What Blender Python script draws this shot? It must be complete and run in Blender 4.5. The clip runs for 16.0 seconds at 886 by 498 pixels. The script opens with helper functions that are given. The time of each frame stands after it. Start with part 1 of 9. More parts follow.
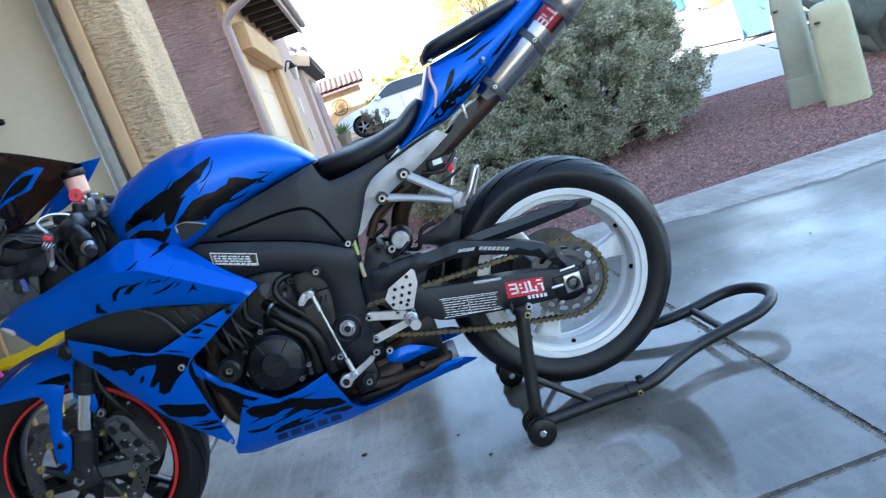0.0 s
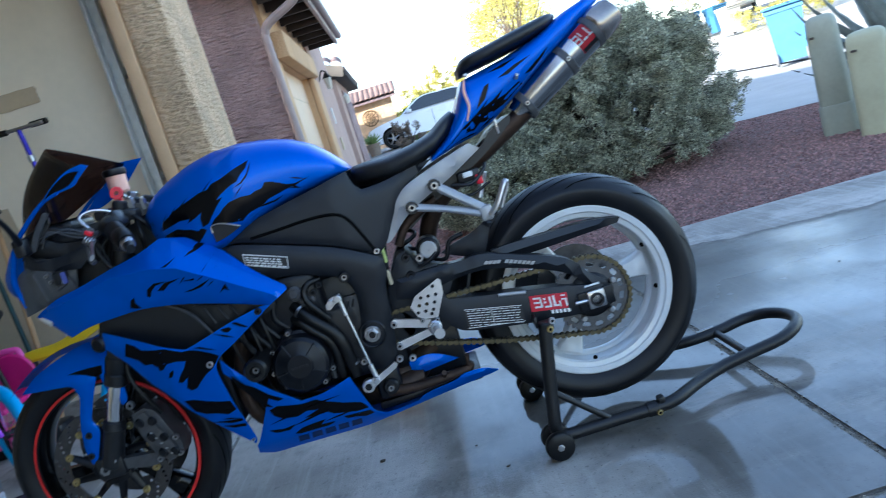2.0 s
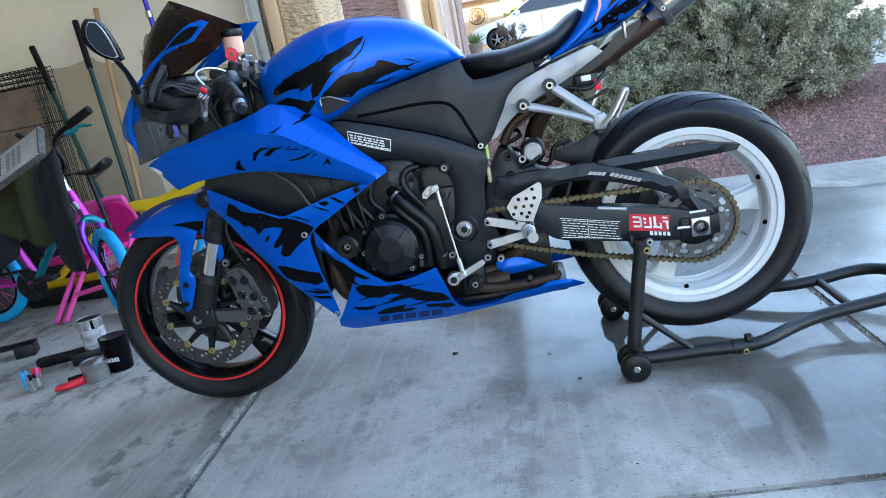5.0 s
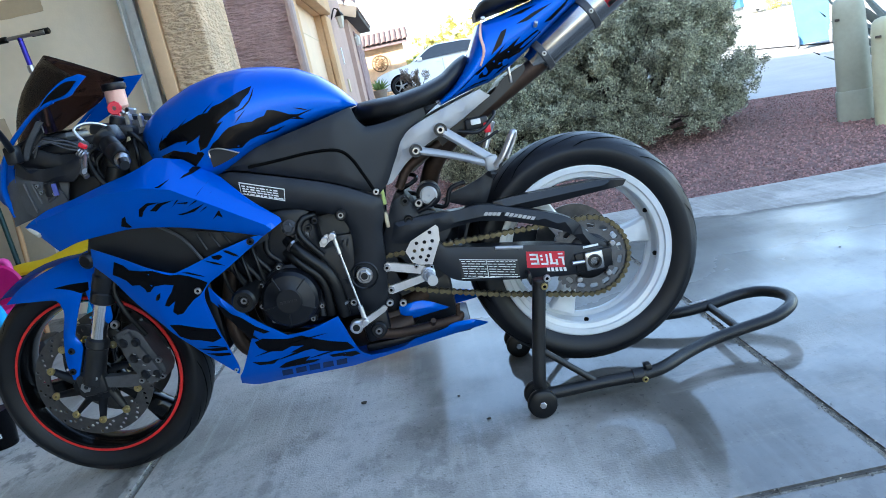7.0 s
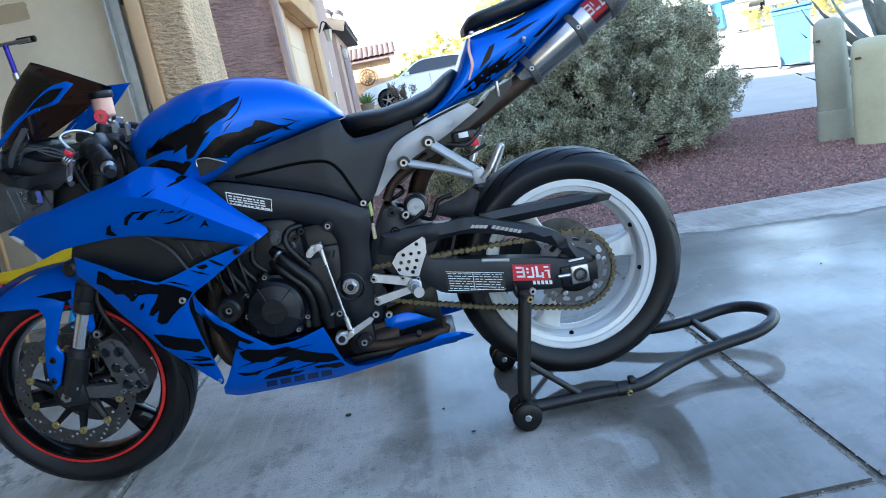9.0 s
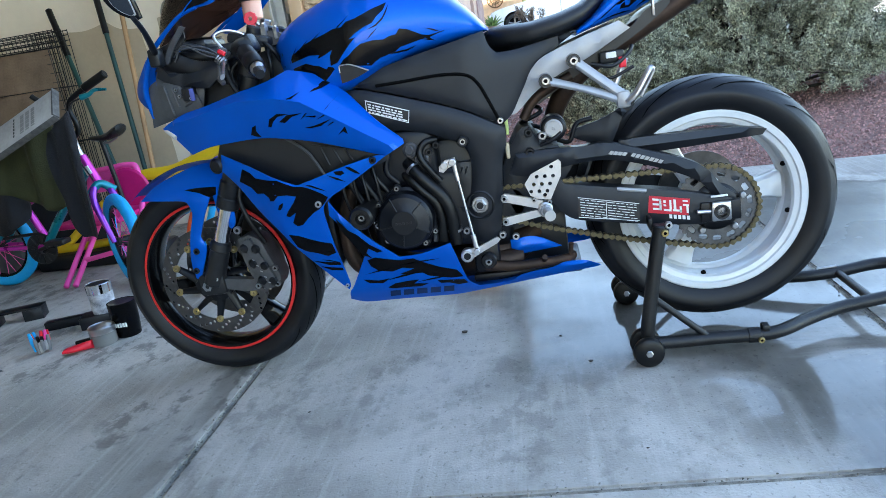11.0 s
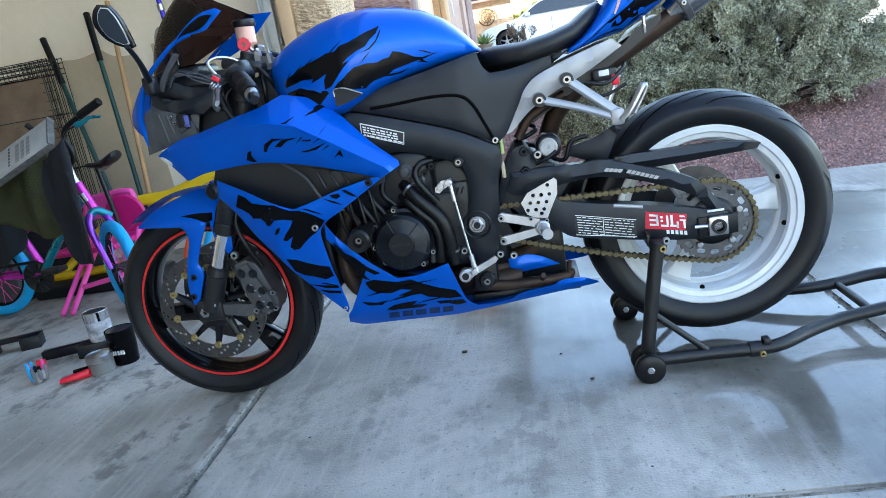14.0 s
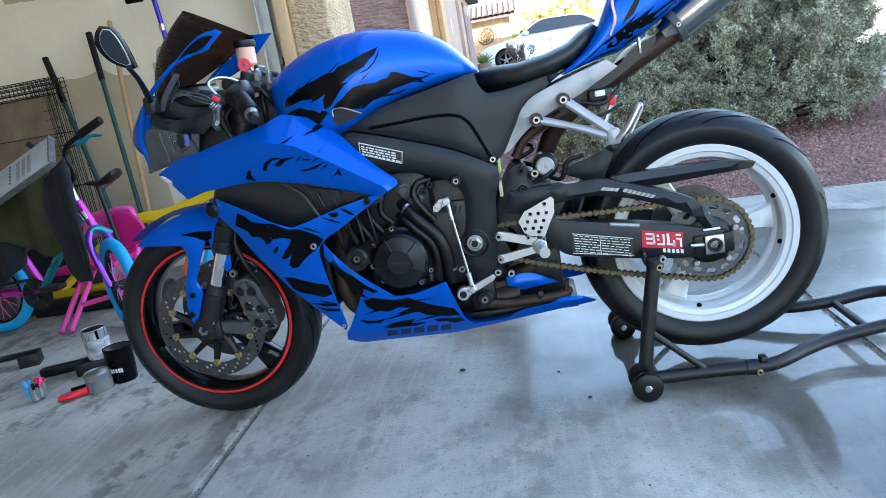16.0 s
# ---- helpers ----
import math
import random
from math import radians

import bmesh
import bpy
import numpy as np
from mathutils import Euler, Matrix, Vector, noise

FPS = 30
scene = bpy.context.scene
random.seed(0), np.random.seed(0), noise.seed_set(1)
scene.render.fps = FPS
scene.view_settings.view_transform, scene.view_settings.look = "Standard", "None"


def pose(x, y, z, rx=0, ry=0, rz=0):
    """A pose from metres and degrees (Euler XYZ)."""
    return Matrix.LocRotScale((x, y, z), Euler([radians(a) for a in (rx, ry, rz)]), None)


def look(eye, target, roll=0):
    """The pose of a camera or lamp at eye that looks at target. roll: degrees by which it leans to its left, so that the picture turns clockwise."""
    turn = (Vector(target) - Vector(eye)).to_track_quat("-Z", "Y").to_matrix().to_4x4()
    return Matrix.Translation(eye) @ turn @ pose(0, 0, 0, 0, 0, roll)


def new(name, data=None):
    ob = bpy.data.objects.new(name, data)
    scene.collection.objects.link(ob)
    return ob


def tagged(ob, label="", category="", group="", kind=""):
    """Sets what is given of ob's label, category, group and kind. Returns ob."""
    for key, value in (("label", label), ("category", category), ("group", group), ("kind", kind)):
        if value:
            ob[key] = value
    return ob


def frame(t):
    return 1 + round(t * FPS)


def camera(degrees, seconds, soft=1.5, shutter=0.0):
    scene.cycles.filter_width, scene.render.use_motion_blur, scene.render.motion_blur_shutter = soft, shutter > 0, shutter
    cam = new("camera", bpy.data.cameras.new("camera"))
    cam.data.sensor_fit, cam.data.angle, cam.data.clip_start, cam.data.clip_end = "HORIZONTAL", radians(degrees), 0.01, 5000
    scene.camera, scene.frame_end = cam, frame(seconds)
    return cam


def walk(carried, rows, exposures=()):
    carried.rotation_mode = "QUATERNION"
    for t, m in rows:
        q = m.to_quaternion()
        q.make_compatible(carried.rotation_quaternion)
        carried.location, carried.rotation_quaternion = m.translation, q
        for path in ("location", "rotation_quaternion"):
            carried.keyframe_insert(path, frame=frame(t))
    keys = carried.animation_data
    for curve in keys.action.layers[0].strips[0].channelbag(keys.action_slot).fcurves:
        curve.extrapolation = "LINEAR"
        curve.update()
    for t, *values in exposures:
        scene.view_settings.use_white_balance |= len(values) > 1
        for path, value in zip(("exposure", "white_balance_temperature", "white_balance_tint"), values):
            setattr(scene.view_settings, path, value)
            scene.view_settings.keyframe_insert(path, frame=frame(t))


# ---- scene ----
cam = camera(63.4, 16.0, 0.5, 0.25)
PATH = [
    (0, (1.034, -1.938, 0.878), (1.09, 0.027, 0.513), -19.7),
    (0.5, (1.068, -1.946, 0.888), (1.284, 0.017, 0.573), -21.2),
    (1, (1.069, -1.951, 0.889), (1.315, 0.01, 0.578), -21.5),
    (1.5, (1.064, -1.955, 0.887), (1.281, 0.009, 0.578), -20.6),
    (2, (1.024, -1.967, 0.878), (1.029, 0.009, 0.57), -17.5),
    (2.5, (0.977, -1.967, 0.856), (0.756, -0.018, 0.465), -12.8),
    (3, (0.965, -1.963, 0.85), (0.67, -0.043, 0.371), -10.6),
    (3.5, (0.958, -1.963, 0.845), (0.643, -0.054, 0.337), -9.9),
    (4, (0.959, -1.964, 0.846), (0.642, -0.056, 0.338), -9.9),
    (4.2, (0.967, -1.948, 0.87), (0.645, -0.047, 0.341), -10.5),
    (6.3, (0.984, -1.949, 0.848), (0.86, -0.001, 0.411), -11.5),
    (6.5, (1.001, -1.941, 0.853), (0.907, 0.008, 0.416), -11.8),
    (7, (1.014, -1.939, 0.857), (0.997, 0.014, 0.425), -12.4),
    (7.5, (1.022, -1.94, 0.859), (1.044, 0.016, 0.442), -13.1),
    (8, (1.023, -1.942, 0.861), (1.088, 0.017, 0.464), -13.1),
    (8.5, (1.02, -1.94, 0.858), (1.101, 0.02, 0.467), -12.2),
    (9, (1.009, -1.944, 0.854), (1.041, 0.015, 0.451), -11.5),
    (9.5, (0.982, -1.949, 0.846), (0.895, 0.004, 0.425), -9.8),
    (10, (0.954, -1.945, 0.833), (0.727, -0.02, 0.34), -7.9),
    (10.2, (0.949, -1.937, 0.829), (0.685, -0.028, 0.296), -7.5),
    (12.3, (0.966, -1.929, 0.856), (0.663, -0.026, 0.319), -11.4),
    (12.5, (0.968, -1.945, 0.843), (0.684, -0.032, 0.336), -11.2),
    (13, (0.981, -1.934, 0.847), (0.733, -0.006, 0.378), -10.5),
    (13.5, (0.957, -1.925, 0.84), (0.665, -0.004, 0.368), -10.6),
    (14, (0.953, -1.925, 0.845), (0.669, -0.008, 0.35), -10.2),
    (14.5, (0.955, -1.929, 0.842), (0.658, -0.017, 0.336), -9.7),
    (15, (0.956, -1.933, 0.843), (0.644, -0.018, 0.358), -10.1),
    (15.5, (0.96, -1.934, 0.844), (0.662, -0.01, 0.385), -10.2),
    (16, (0.959, -1.933, 0.849), (0.683, -0.004, 0.4), -10.1),
]
EXPOSURES = [(0.0, 2.76, 6250, 10), (0.5, 2.47, 6000, 10), (1.5, 2.24, 5900, 10), (2.0, 2.24, 5850, 10), (2.5, 2.58, 6050, 10), (3.0, 2.85, 6250, 10), (4.0, 3.03, 6500, 10),
             (6.5, 2.83, 6350, 10), (8.5, 2.6, 6120, 10), (9.5, 2.64, 6150, 10), (10.2, 2.9, 6350, 10), (12.5, 3.08, 6600, 10), (16.0, 3.04, 6500, 10)]
walk(cam, [(t, look(eye, target, roll)) for t, eye, target, roll in PATH], EXPOSURES)

# ---- light ----
SUN_AZ, SUN_EL = 241.0, 19.0      # degrees from +y towards +x, degrees above the horizon
world = bpy.data.worlds.new("sky")
scene.world = world
world.use_nodes = True
wn = world.node_tree.nodes
sky = wn.new("ShaderNodeTexSky")
sky.sky_type = "NISHITA"
sky.sun_disc = False
sky.sun_elevation = radians(SUN_EL)
sky.sun_rotation = radians(SUN_AZ)
sky.dust_density = 1.0
wn["Background"].inputs["Strength"].default_value = 0.15
world.node_tree.links.new(sky.outputs["Color"], wn["Background"].inputs["Color"])
sun_data = bpy.data.lights.new("sun", "SUN")
sun_data.energy, sun_data.angle, sun_data.color = 4.0, radians(0.5), (1.0, 0.93, 0.82)
sun = new("sun", sun_data)
sa, se = radians(SUN_AZ), radians(SUN_EL)
SUN_DIR = Vector((math.sin(sa) * math.cos(se), math.cos(sa) * math.cos(se), math.sin(se)))
sun.matrix_basis = look(SUN_DIR * 30, (0, 0, 0))



# ---- materials ----
def mat(name, col, rough=0.5, metal=0.0, vary=0.12, scale=12.0, bump=0.0, bscale=80.0, coat=0.0,
        spec=0.5, col2=None, rvary=0.1, trans=0.0, coat_rough=0.06, per_object=0.0, per_island=0.0, bdist=0.01, bstretch=None):
    """A surface with variation at two scales, fine relief and uneven gloss. Colours are linear base colours."""
    m = bpy.data.materials.new(name)
    m.use_nodes = True
    N, L = m.node_tree.nodes, m.node_tree.links
    b = N["Principled BSDF"]
    tc = N.new("ShaderNodeTexCoord")
    n1 = N.new("ShaderNodeTexNoise")
    n1.inputs["Scale"].default_value, n1.inputs["Detail"].default_value = scale, 6.0
    n2 = N.new("ShaderNodeTexNoise")
    n2.inputs["Scale"].default_value, n2.inputs["Detail"].default_value = scale * 9.0, 3.0
    L.new(tc.outputs["Object"], n1.inputs["Vector"])
    L.new(tc.outputs["Object"], n2.inputs["Vector"])
    add = N.new("ShaderNodeMath")
    add.operation = "MULTIPLY_ADD"
    add.inputs[1].default_value = 0.35
    L.new(n2.outputs["Fac"], add.inputs[0])
    L.new(n1.outputs["Fac"], add.inputs[2])
    ramp = N.new("ShaderNodeMapRange")
    ramp.inputs[1].default_value, ramp.inputs[2].default_value = 0.4, 0.95
    L.new(add.outputs[0], ramp.inputs[0])
    mix = N.new("ShaderNodeMix")
    mix.data_type = "RGBA"
    c = Vector(col)
    dark = c * (1 - vary)
    light = Vector(col2) if col2 else c * (1 + vary)
    mix.inputs["A"].default_value = (*dark, 1)
    mix.inputs["B"].default_value = (*[min(v, 1.0) for v in light], 1)
    L.new(ramp.outputs[0], mix.inputs["Factor"])
    out = mix.outputs["Result"]
    if per_object or per_island:
        if per_object:
            info, key = N.new("ShaderNodeObjectInfo"), "Random"
        else:
            info, key = N.new("ShaderNodeNewGeometry"), "Random Per Island"
        amount = per_object or per_island
        mr = N.new("ShaderNodeMapRange")
        mr.inputs[3].default_value, mr.inputs[4].default_value = 1 - amount, 1 + amount
        L.new(info.outputs[key], mr.inputs[0])
        hs = N.new("ShaderNodeHueSaturation")
        L.new(mr.outputs[0], hs.inputs["Value"])
        L.new(out, hs.inputs["Color"])
        out = hs.outputs["Color"]
    L.new(out, b.inputs["Base Color"])
    rr = N.new("ShaderNodeMapRange")
    rr.inputs[3].default_value, rr.inputs[4].default_value = max(rough - rvary * rough, 0.02), min(rough + rvary, 1)
    L.new(n1.outputs["Fac"], rr.inputs[0])
    L.new(rr.outputs[0], b.inputs["Roughness"])
    b.inputs["Metallic"].default_value = metal
    b.inputs["Specular IOR Level"].default_value = spec
    b.inputs["Coat Weight"].default_value = coat
    b.inputs["Coat Roughness"].default_value = coat_rough
    b.inputs["Transmission Weight"].default_value = trans
    if bump:
        nb = N.new("ShaderNodeTexNoise")
        nb.inputs["Scale"].default_value, nb.inputs["Detail"].default_value = bscale, 4.0
        if bstretch:
            mp = N.new("ShaderNodeMapping")
            mp.inputs["Scale"].default_value = bstretch
            L.new(tc.outputs["Object"], mp.inputs["Vector"])
            L.new(mp.outputs["Vector"], nb.inputs["Vector"])
        else:
            L.new(tc.outputs["Object"], nb.inputs["Vector"])
        bp = N.new("ShaderNodeBump")
        bp.inputs["Strength"].default_value, bp.inputs["Distance"].default_value = bump, bdist
        L.new(nb.outputs["Fac"], bp.inputs["Height"])
        L.new(bp.outputs["Normal"], b.inputs["Normal"])
    return m


M = {}
M["blue"] = mat("blue metallic gloss paint", (0.0, 0.095, 0.53), 0.33, 0.4, 0.06, 3.0, coat=0.35, spec=0.0, coat_rough=0.02)
M["gloss_black"] = mat("black gloss vinyl", (0.002, 0.002, 0.003), 0.14, vary=0.2, spec=0.14)
M["black"] = mat("black satin plastic", (0.0038, 0.0047, 0.0075), 0.36, vary=0.25, bump=0.08, bscale=500)
M["panel_black"] = mat("black textured frame panel", (0.0055, 0.0072, 0.0115), 0.42, vary=0.2, bump=0.12, bscale=700, spec=0.42)
M["navy_ink"] = mat("dark blue vinyl", (0.0, 0.018, 0.09), 0.2, vary=0.3, spec=0.2)
M["dark_metal"] = mat("dark painted metal", (0.014, 0.0145, 0.017), 0.38, 0.3, 0.35, 30, bump=0.1, bscale=300)
M["engine"] = mat("black engine paint", (0.004, 0.0048, 0.0075), 0.34, 0.1, 0.35, 25, bump=0.05, bscale=250, spec=0.35)
M["rubber"] = mat("tyre rubber", (0.0045, 0.005, 0.0072), 0.4, vary=0.45, scale=14, bump=0.06, bscale=260, spec=0.35, rvary=0.25)
M["groove"] = mat("tread groove", (0.0015, 0.0015, 0.0015), 0.95, vary=0.2, spec=0.1)
M["hose"] = mat("rubber hose", (0.0045, 0.0045, 0.005), 0.33, vary=0.2, spec=0.3)
M["white_rim"] = mat("white painted rim", (0.62, 0.64, 0.66), 0.3, vary=0.08, scale=8, coat=0.4)
M["black_rim"] = mat("gloss black rim", (0.0025, 0.0025, 0.003), 0.12, vary=0.2, spec=0.3)
M["red_tape"] = mat("red rim tape", (0.62, 0.02, 0.018), 0.35, vary=0.12, scale=40)
M["silver"] = mat("silver subframe aluminium", (0.36, 0.36, 0.37), 0.42, 0.5, 0.08, 20, bump=0.06, bscale=400)
M["alu"] = mat("bare machined aluminium", (0.6, 0.6, 0.62), 0.28, 0.95, 0.1, 40)
M["steel"] = mat("brushed steel", (0.42, 0.42, 0.43), 0.26, 1.0, 0.12, 30)
M["chrome"] = mat("polished chrome", (0.75, 0.75, 0.77), 0.08, 1.0, 0.05)
M["titan"] = mat("dull titanium sleeve", (0.36, 0.355, 0.35), 0.17, 1.0, 0.12, 14)
M["rust"] = mat("heat-stained exhaust steel", (0.04, 0.027, 0.02), 0.5, 0.6, 0.45, 22, col2=(0.07, 0.04, 0.027), bump=0.1)
M["disc"] = mat("ground disc steel", (0.105, 0.1, 0.1), 0.34, 0.9, 0.25, 50)
M["sprocket"] = mat("worn alloy sprocket", (0.1, 0.1, 0.105), 0.42, 0.7, 0.3, 40)
M["cast_grey"] = mat("grey cast metal", (0.075, 0.075, 0.08), 0.5, 0.4, 0.3, 40, bump=0.1, bscale=300)
M["housing"] = mat("grey moulded plastic", (0.055, 0.057, 0.062), 0.45, vary=0.3, scale=30, bump=0.08, bscale=300)
M["gold"] = mat("gold chain plate", (0.125, 0.105, 0.062), 0.36, 0.9, 0.35, 60)
M["chain_dark"] = mat("greasy inner chain plate", (0.035, 0.03, 0.022), 0.45, 0.6, 0.4, 60)
M["brass"] = mat("brass button", (0.5, 0.38, 0.16), 0.3, 0.9, 0.2, 60)
M["seat"] = mat("black vinyl seat", (0.0062, 0.0068, 0.0085), 0.38, vary=0.2, bump=0.15, bscale=450)
M["screen"] = mat("dark tinted screen", (0.01, 0.009, 0.009), 0.08, vary=0.1, spec=0.6)
sn_, sl_ = M["screen"].node_tree.nodes, M["screen"].node_tree.links
clear = sn_.new("ShaderNodeBsdfTransparent")
clear.inputs["Color"].default_value = (0.2, 0.1, 0.085, 1)
smix = sn_.new("ShaderNodeMixShader")
smix.inputs[0].default_value = 0.22
sl_.new(sn_["Principled BSDF"].outputs[0], smix.inputs[1])
sl_.new(clear.outputs[0], smix.inputs[2])
sl_.new(smix.outputs[0], sn_["Material Output"].inputs["Surface"])
M["sticker_white"] = mat("white sticker print", (0.75, 0.75, 0.74), 0.4, vary=0.05)
M["sticker_red"] = mat("red sticker", (0.55, 0.012, 0.03), 0.35, vary=0.08)
M["sticker_black"] = mat("black label", (0.012, 0.012, 0.014), 0.4, vary=0.1)
# dark base colour stands in for the dim garage reflected in the mirror
M["glass_mirror"] = mat("mirror glass with a dark reflection in its colour", (0.05, 0.052, 0.056), 0.03, 1.0, 0.02)
M["fluid"] = mat("brake fluid pot plastic", (0.78, 0.42, 0.32), 0.3, vary=0.1, scale=20)
M["red_plastic"] = mat("red plastic", (0.7, 0.012, 0.03), 0.35, vary=0.12)
M["stand"] = mat("black powder-coated steel", (0.009, 0.009, 0.01), 0.38, 0.2, 0.4, 18, bump=0.15, bscale=220)
M["stucco_tan"] = mat("tan stucco", (0.72, 0.5, 0.31), 0.9, vary=0.24, scale=4, bump=1.0, bscale=30, bdist=0.06, bstretch=(0.7, 0.7, 1.8))
M["trim_tan"] = mat("tan painted trim", (0.62, 0.4, 0.23), 0.7, vary=0.08, scale=6, bump=0.1)
M["stucco_purple"] = mat("mauve stucco", (0.45, 0.31, 0.292), 0.9, vary=0.28, scale=3.4, bump=1.0, bscale=24, bdist=0.1, bstretch=(0.55, 0.55, 2.2))
M["stucco_peach"] = mat("peach stucco", (0.6, 0.38, 0.21), 0.9, vary=0.12, scale=3, bump=0.6, bscale=45, bdist=0.02)
M["stucco_pink"] = mat("dusty pink stucco", (0.46, 0.31, 0.25), 0.9, vary=0.12, scale=3, bump=0.6, bscale=45, bdist=0.02)
M["cream"] = mat("cream garage door", (0.66, 0.47, 0.31), 0.6, vary=0.06, scale=5)
M["drywall"] = mat("beige drywall", (0.88, 0.76, 0.6), 0.85, vary=0.07, scale=2.2, bump=0.1, bscale=120)
M["drywall_patch"] = mat("tan joint compound patch", (0.56, 0.44, 0.3), 0.9, vary=0.1, scale=5)
M["fascia"] = mat("brown fascia paint", (0.3, 0.225, 0.225), 0.6, vary=0.12, scale=6, bump=0.1)
M["downpipe"] = mat("taupe downspout", (0.36, 0.27, 0.245), 0.5, vary=0.08)
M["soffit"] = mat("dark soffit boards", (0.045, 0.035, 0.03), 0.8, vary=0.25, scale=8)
M["roof_tile"] = mat("clay roof tile", (0.2, 0.13, 0.11), 0.85, vary=0.25, scale=6, per_object=0.2, bump=0.2)
M["track"] = mat("galvanised door track", (0.62, 0.62, 0.6), 0.4, 0.6, 0.15, 18)
M["gravel_base"] = mat("red gravel bed", (0.16, 0.08, 0.07), 0.95, vary=0.4, scale=22, col2=(0.32, 0.19, 0.165), bump=1.0, bscale=60, bdist=0.03)
M["gravel"] = mat("red gravel stone", (0.3, 0.165, 0.145), 0.9, vary=0.2, scale=30, per_island=0.5)
M["earth"] = mat("dry desert earth", (0.31, 0.28, 0.25), 0.95, vary=0.2, scale=0.6, bump=0.3, bscale=12)
M["street"] = mat("pale worn road", (0.42, 0.4, 0.36), 0.9, vary=0.12, scale=1.5, bump=0.2, bscale=90)
M["walk"] = mat("pale concrete walk", (0.37, 0.36, 0.335), 0.85, vary=0.1, scale=2, bump=0.2, bscale=90)
M["agave"] = mat("blue-grey agave leaf", (0.19, 0.235, 0.22), 0.6, vary=0.3, scale=9, bump=0.15, per_object=0.3)
M["bark"] = mat("grey bark", (0.12, 0.09, 0.065), 0.95, vary=0.3, scale=20, bump=0.6)
M["twig"] = mat("dark twig", (0.055, 0.045, 0.036), 0.95, vary=0.3, scale=20)
M["box_grey"] = mat("weathered grey-green utility paint", (0.27, 0.285, 0.22), 0.65, vary=0.16, scale=4, bump=0.05)
M["box_paint"] = mat("pale green utility paint", (0.36, 0.36, 0.24), 0.6, vary=0.12, scale=5, bump=0.05)
M["dirt"] = mat("dirt in joints", (0.13, 0.11, 0.085), 0.95, vary=0.5, scale=40, col2=(0.42, 0.38, 0.31), bump=0.6, bscale=200)
M["bin_blue"] = mat("blue bin plastic", (0.045, 0.16, 0.3), 0.5, vary=0.15, scale=6)
M["bin_grey"] = mat("grey tyre plastic", (0.18, 0.18, 0.18), 0.6, vary=0.1)
M["car_white"] = mat("white car paint", (0.75, 0.76, 0.78), 0.25, vary=0.03, scale=2, coat=0.8)
M["car_glass"] = mat("dark car glass", (0.03, 0.035, 0.04), 0.05, vary=0.1, spec=0.8)
M["car_tan"] = mat("beige truck paint", (0.6, 0.56, 0.48), 0.35, vary=0.08, scale=3, coat=0.5)
M["terracotta"] = mat("clay pot", (0.26, 0.2, 0.15), 0.8, vary=0.2, scale=12)
M["iron"] = mat("rusty wall iron", (0.16, 0.1, 0.05), 0.7, 0.4, 0.3, 20)
M["lamp_metal"] = mat("bronze lamp metal", (0.03, 0.025, 0.02), 0.5, 0.5, 0.2)
M["lamp_glass"] = mat("frosted lamp glass", (0.55, 0.52, 0.45), 0.3, vary=0.1)
M["plate_cream"] = mat("cream plastic plate", (0.55, 0.45, 0.3), 0.5, vary=0.05)


def leaf_mat(name, col, vary):
    """Thin leaves: part of the light goes through, and each leaf has its own shade."""
    m = mat(name, col, 0.6, vary=0.15, scale=3, per_island=vary)
    N, L = m.node_tree.nodes, m.node_tree.links
    b = N["Principled BSDF"]
    tr = N.new("ShaderNodeBsdfTranslucent")
    L.new(b.inputs["Base Color"].links[0].from_socket, tr.inputs["Color"])
    mix = N.new("ShaderNodeMixShader")
    mix.inputs[0].default_value = 0.25
    L.new(b.outputs[0], mix.inputs[1])
    L.new(tr.outputs[0], mix.inputs[2])
    L.new(mix.outputs[0], N["Material Output"].inputs["Surface"])
    return m


M["leaf"] = leaf_mat("grey-green shrub leaf", (0.35, 0.355, 0.25), 0.8)
M["leaf_dry"] = leaf_mat("dry grey-brown leaf", (0.2, 0.15, 0.11), 0.4)
M["leaf_green"] = leaf_mat("green leaf", (0.14, 0.22, 0.06), 0.4)
M["leaf_yellow"] = leaf_mat("yellow-green leaf", (0.48, 0.44, 0.12), 0.35)


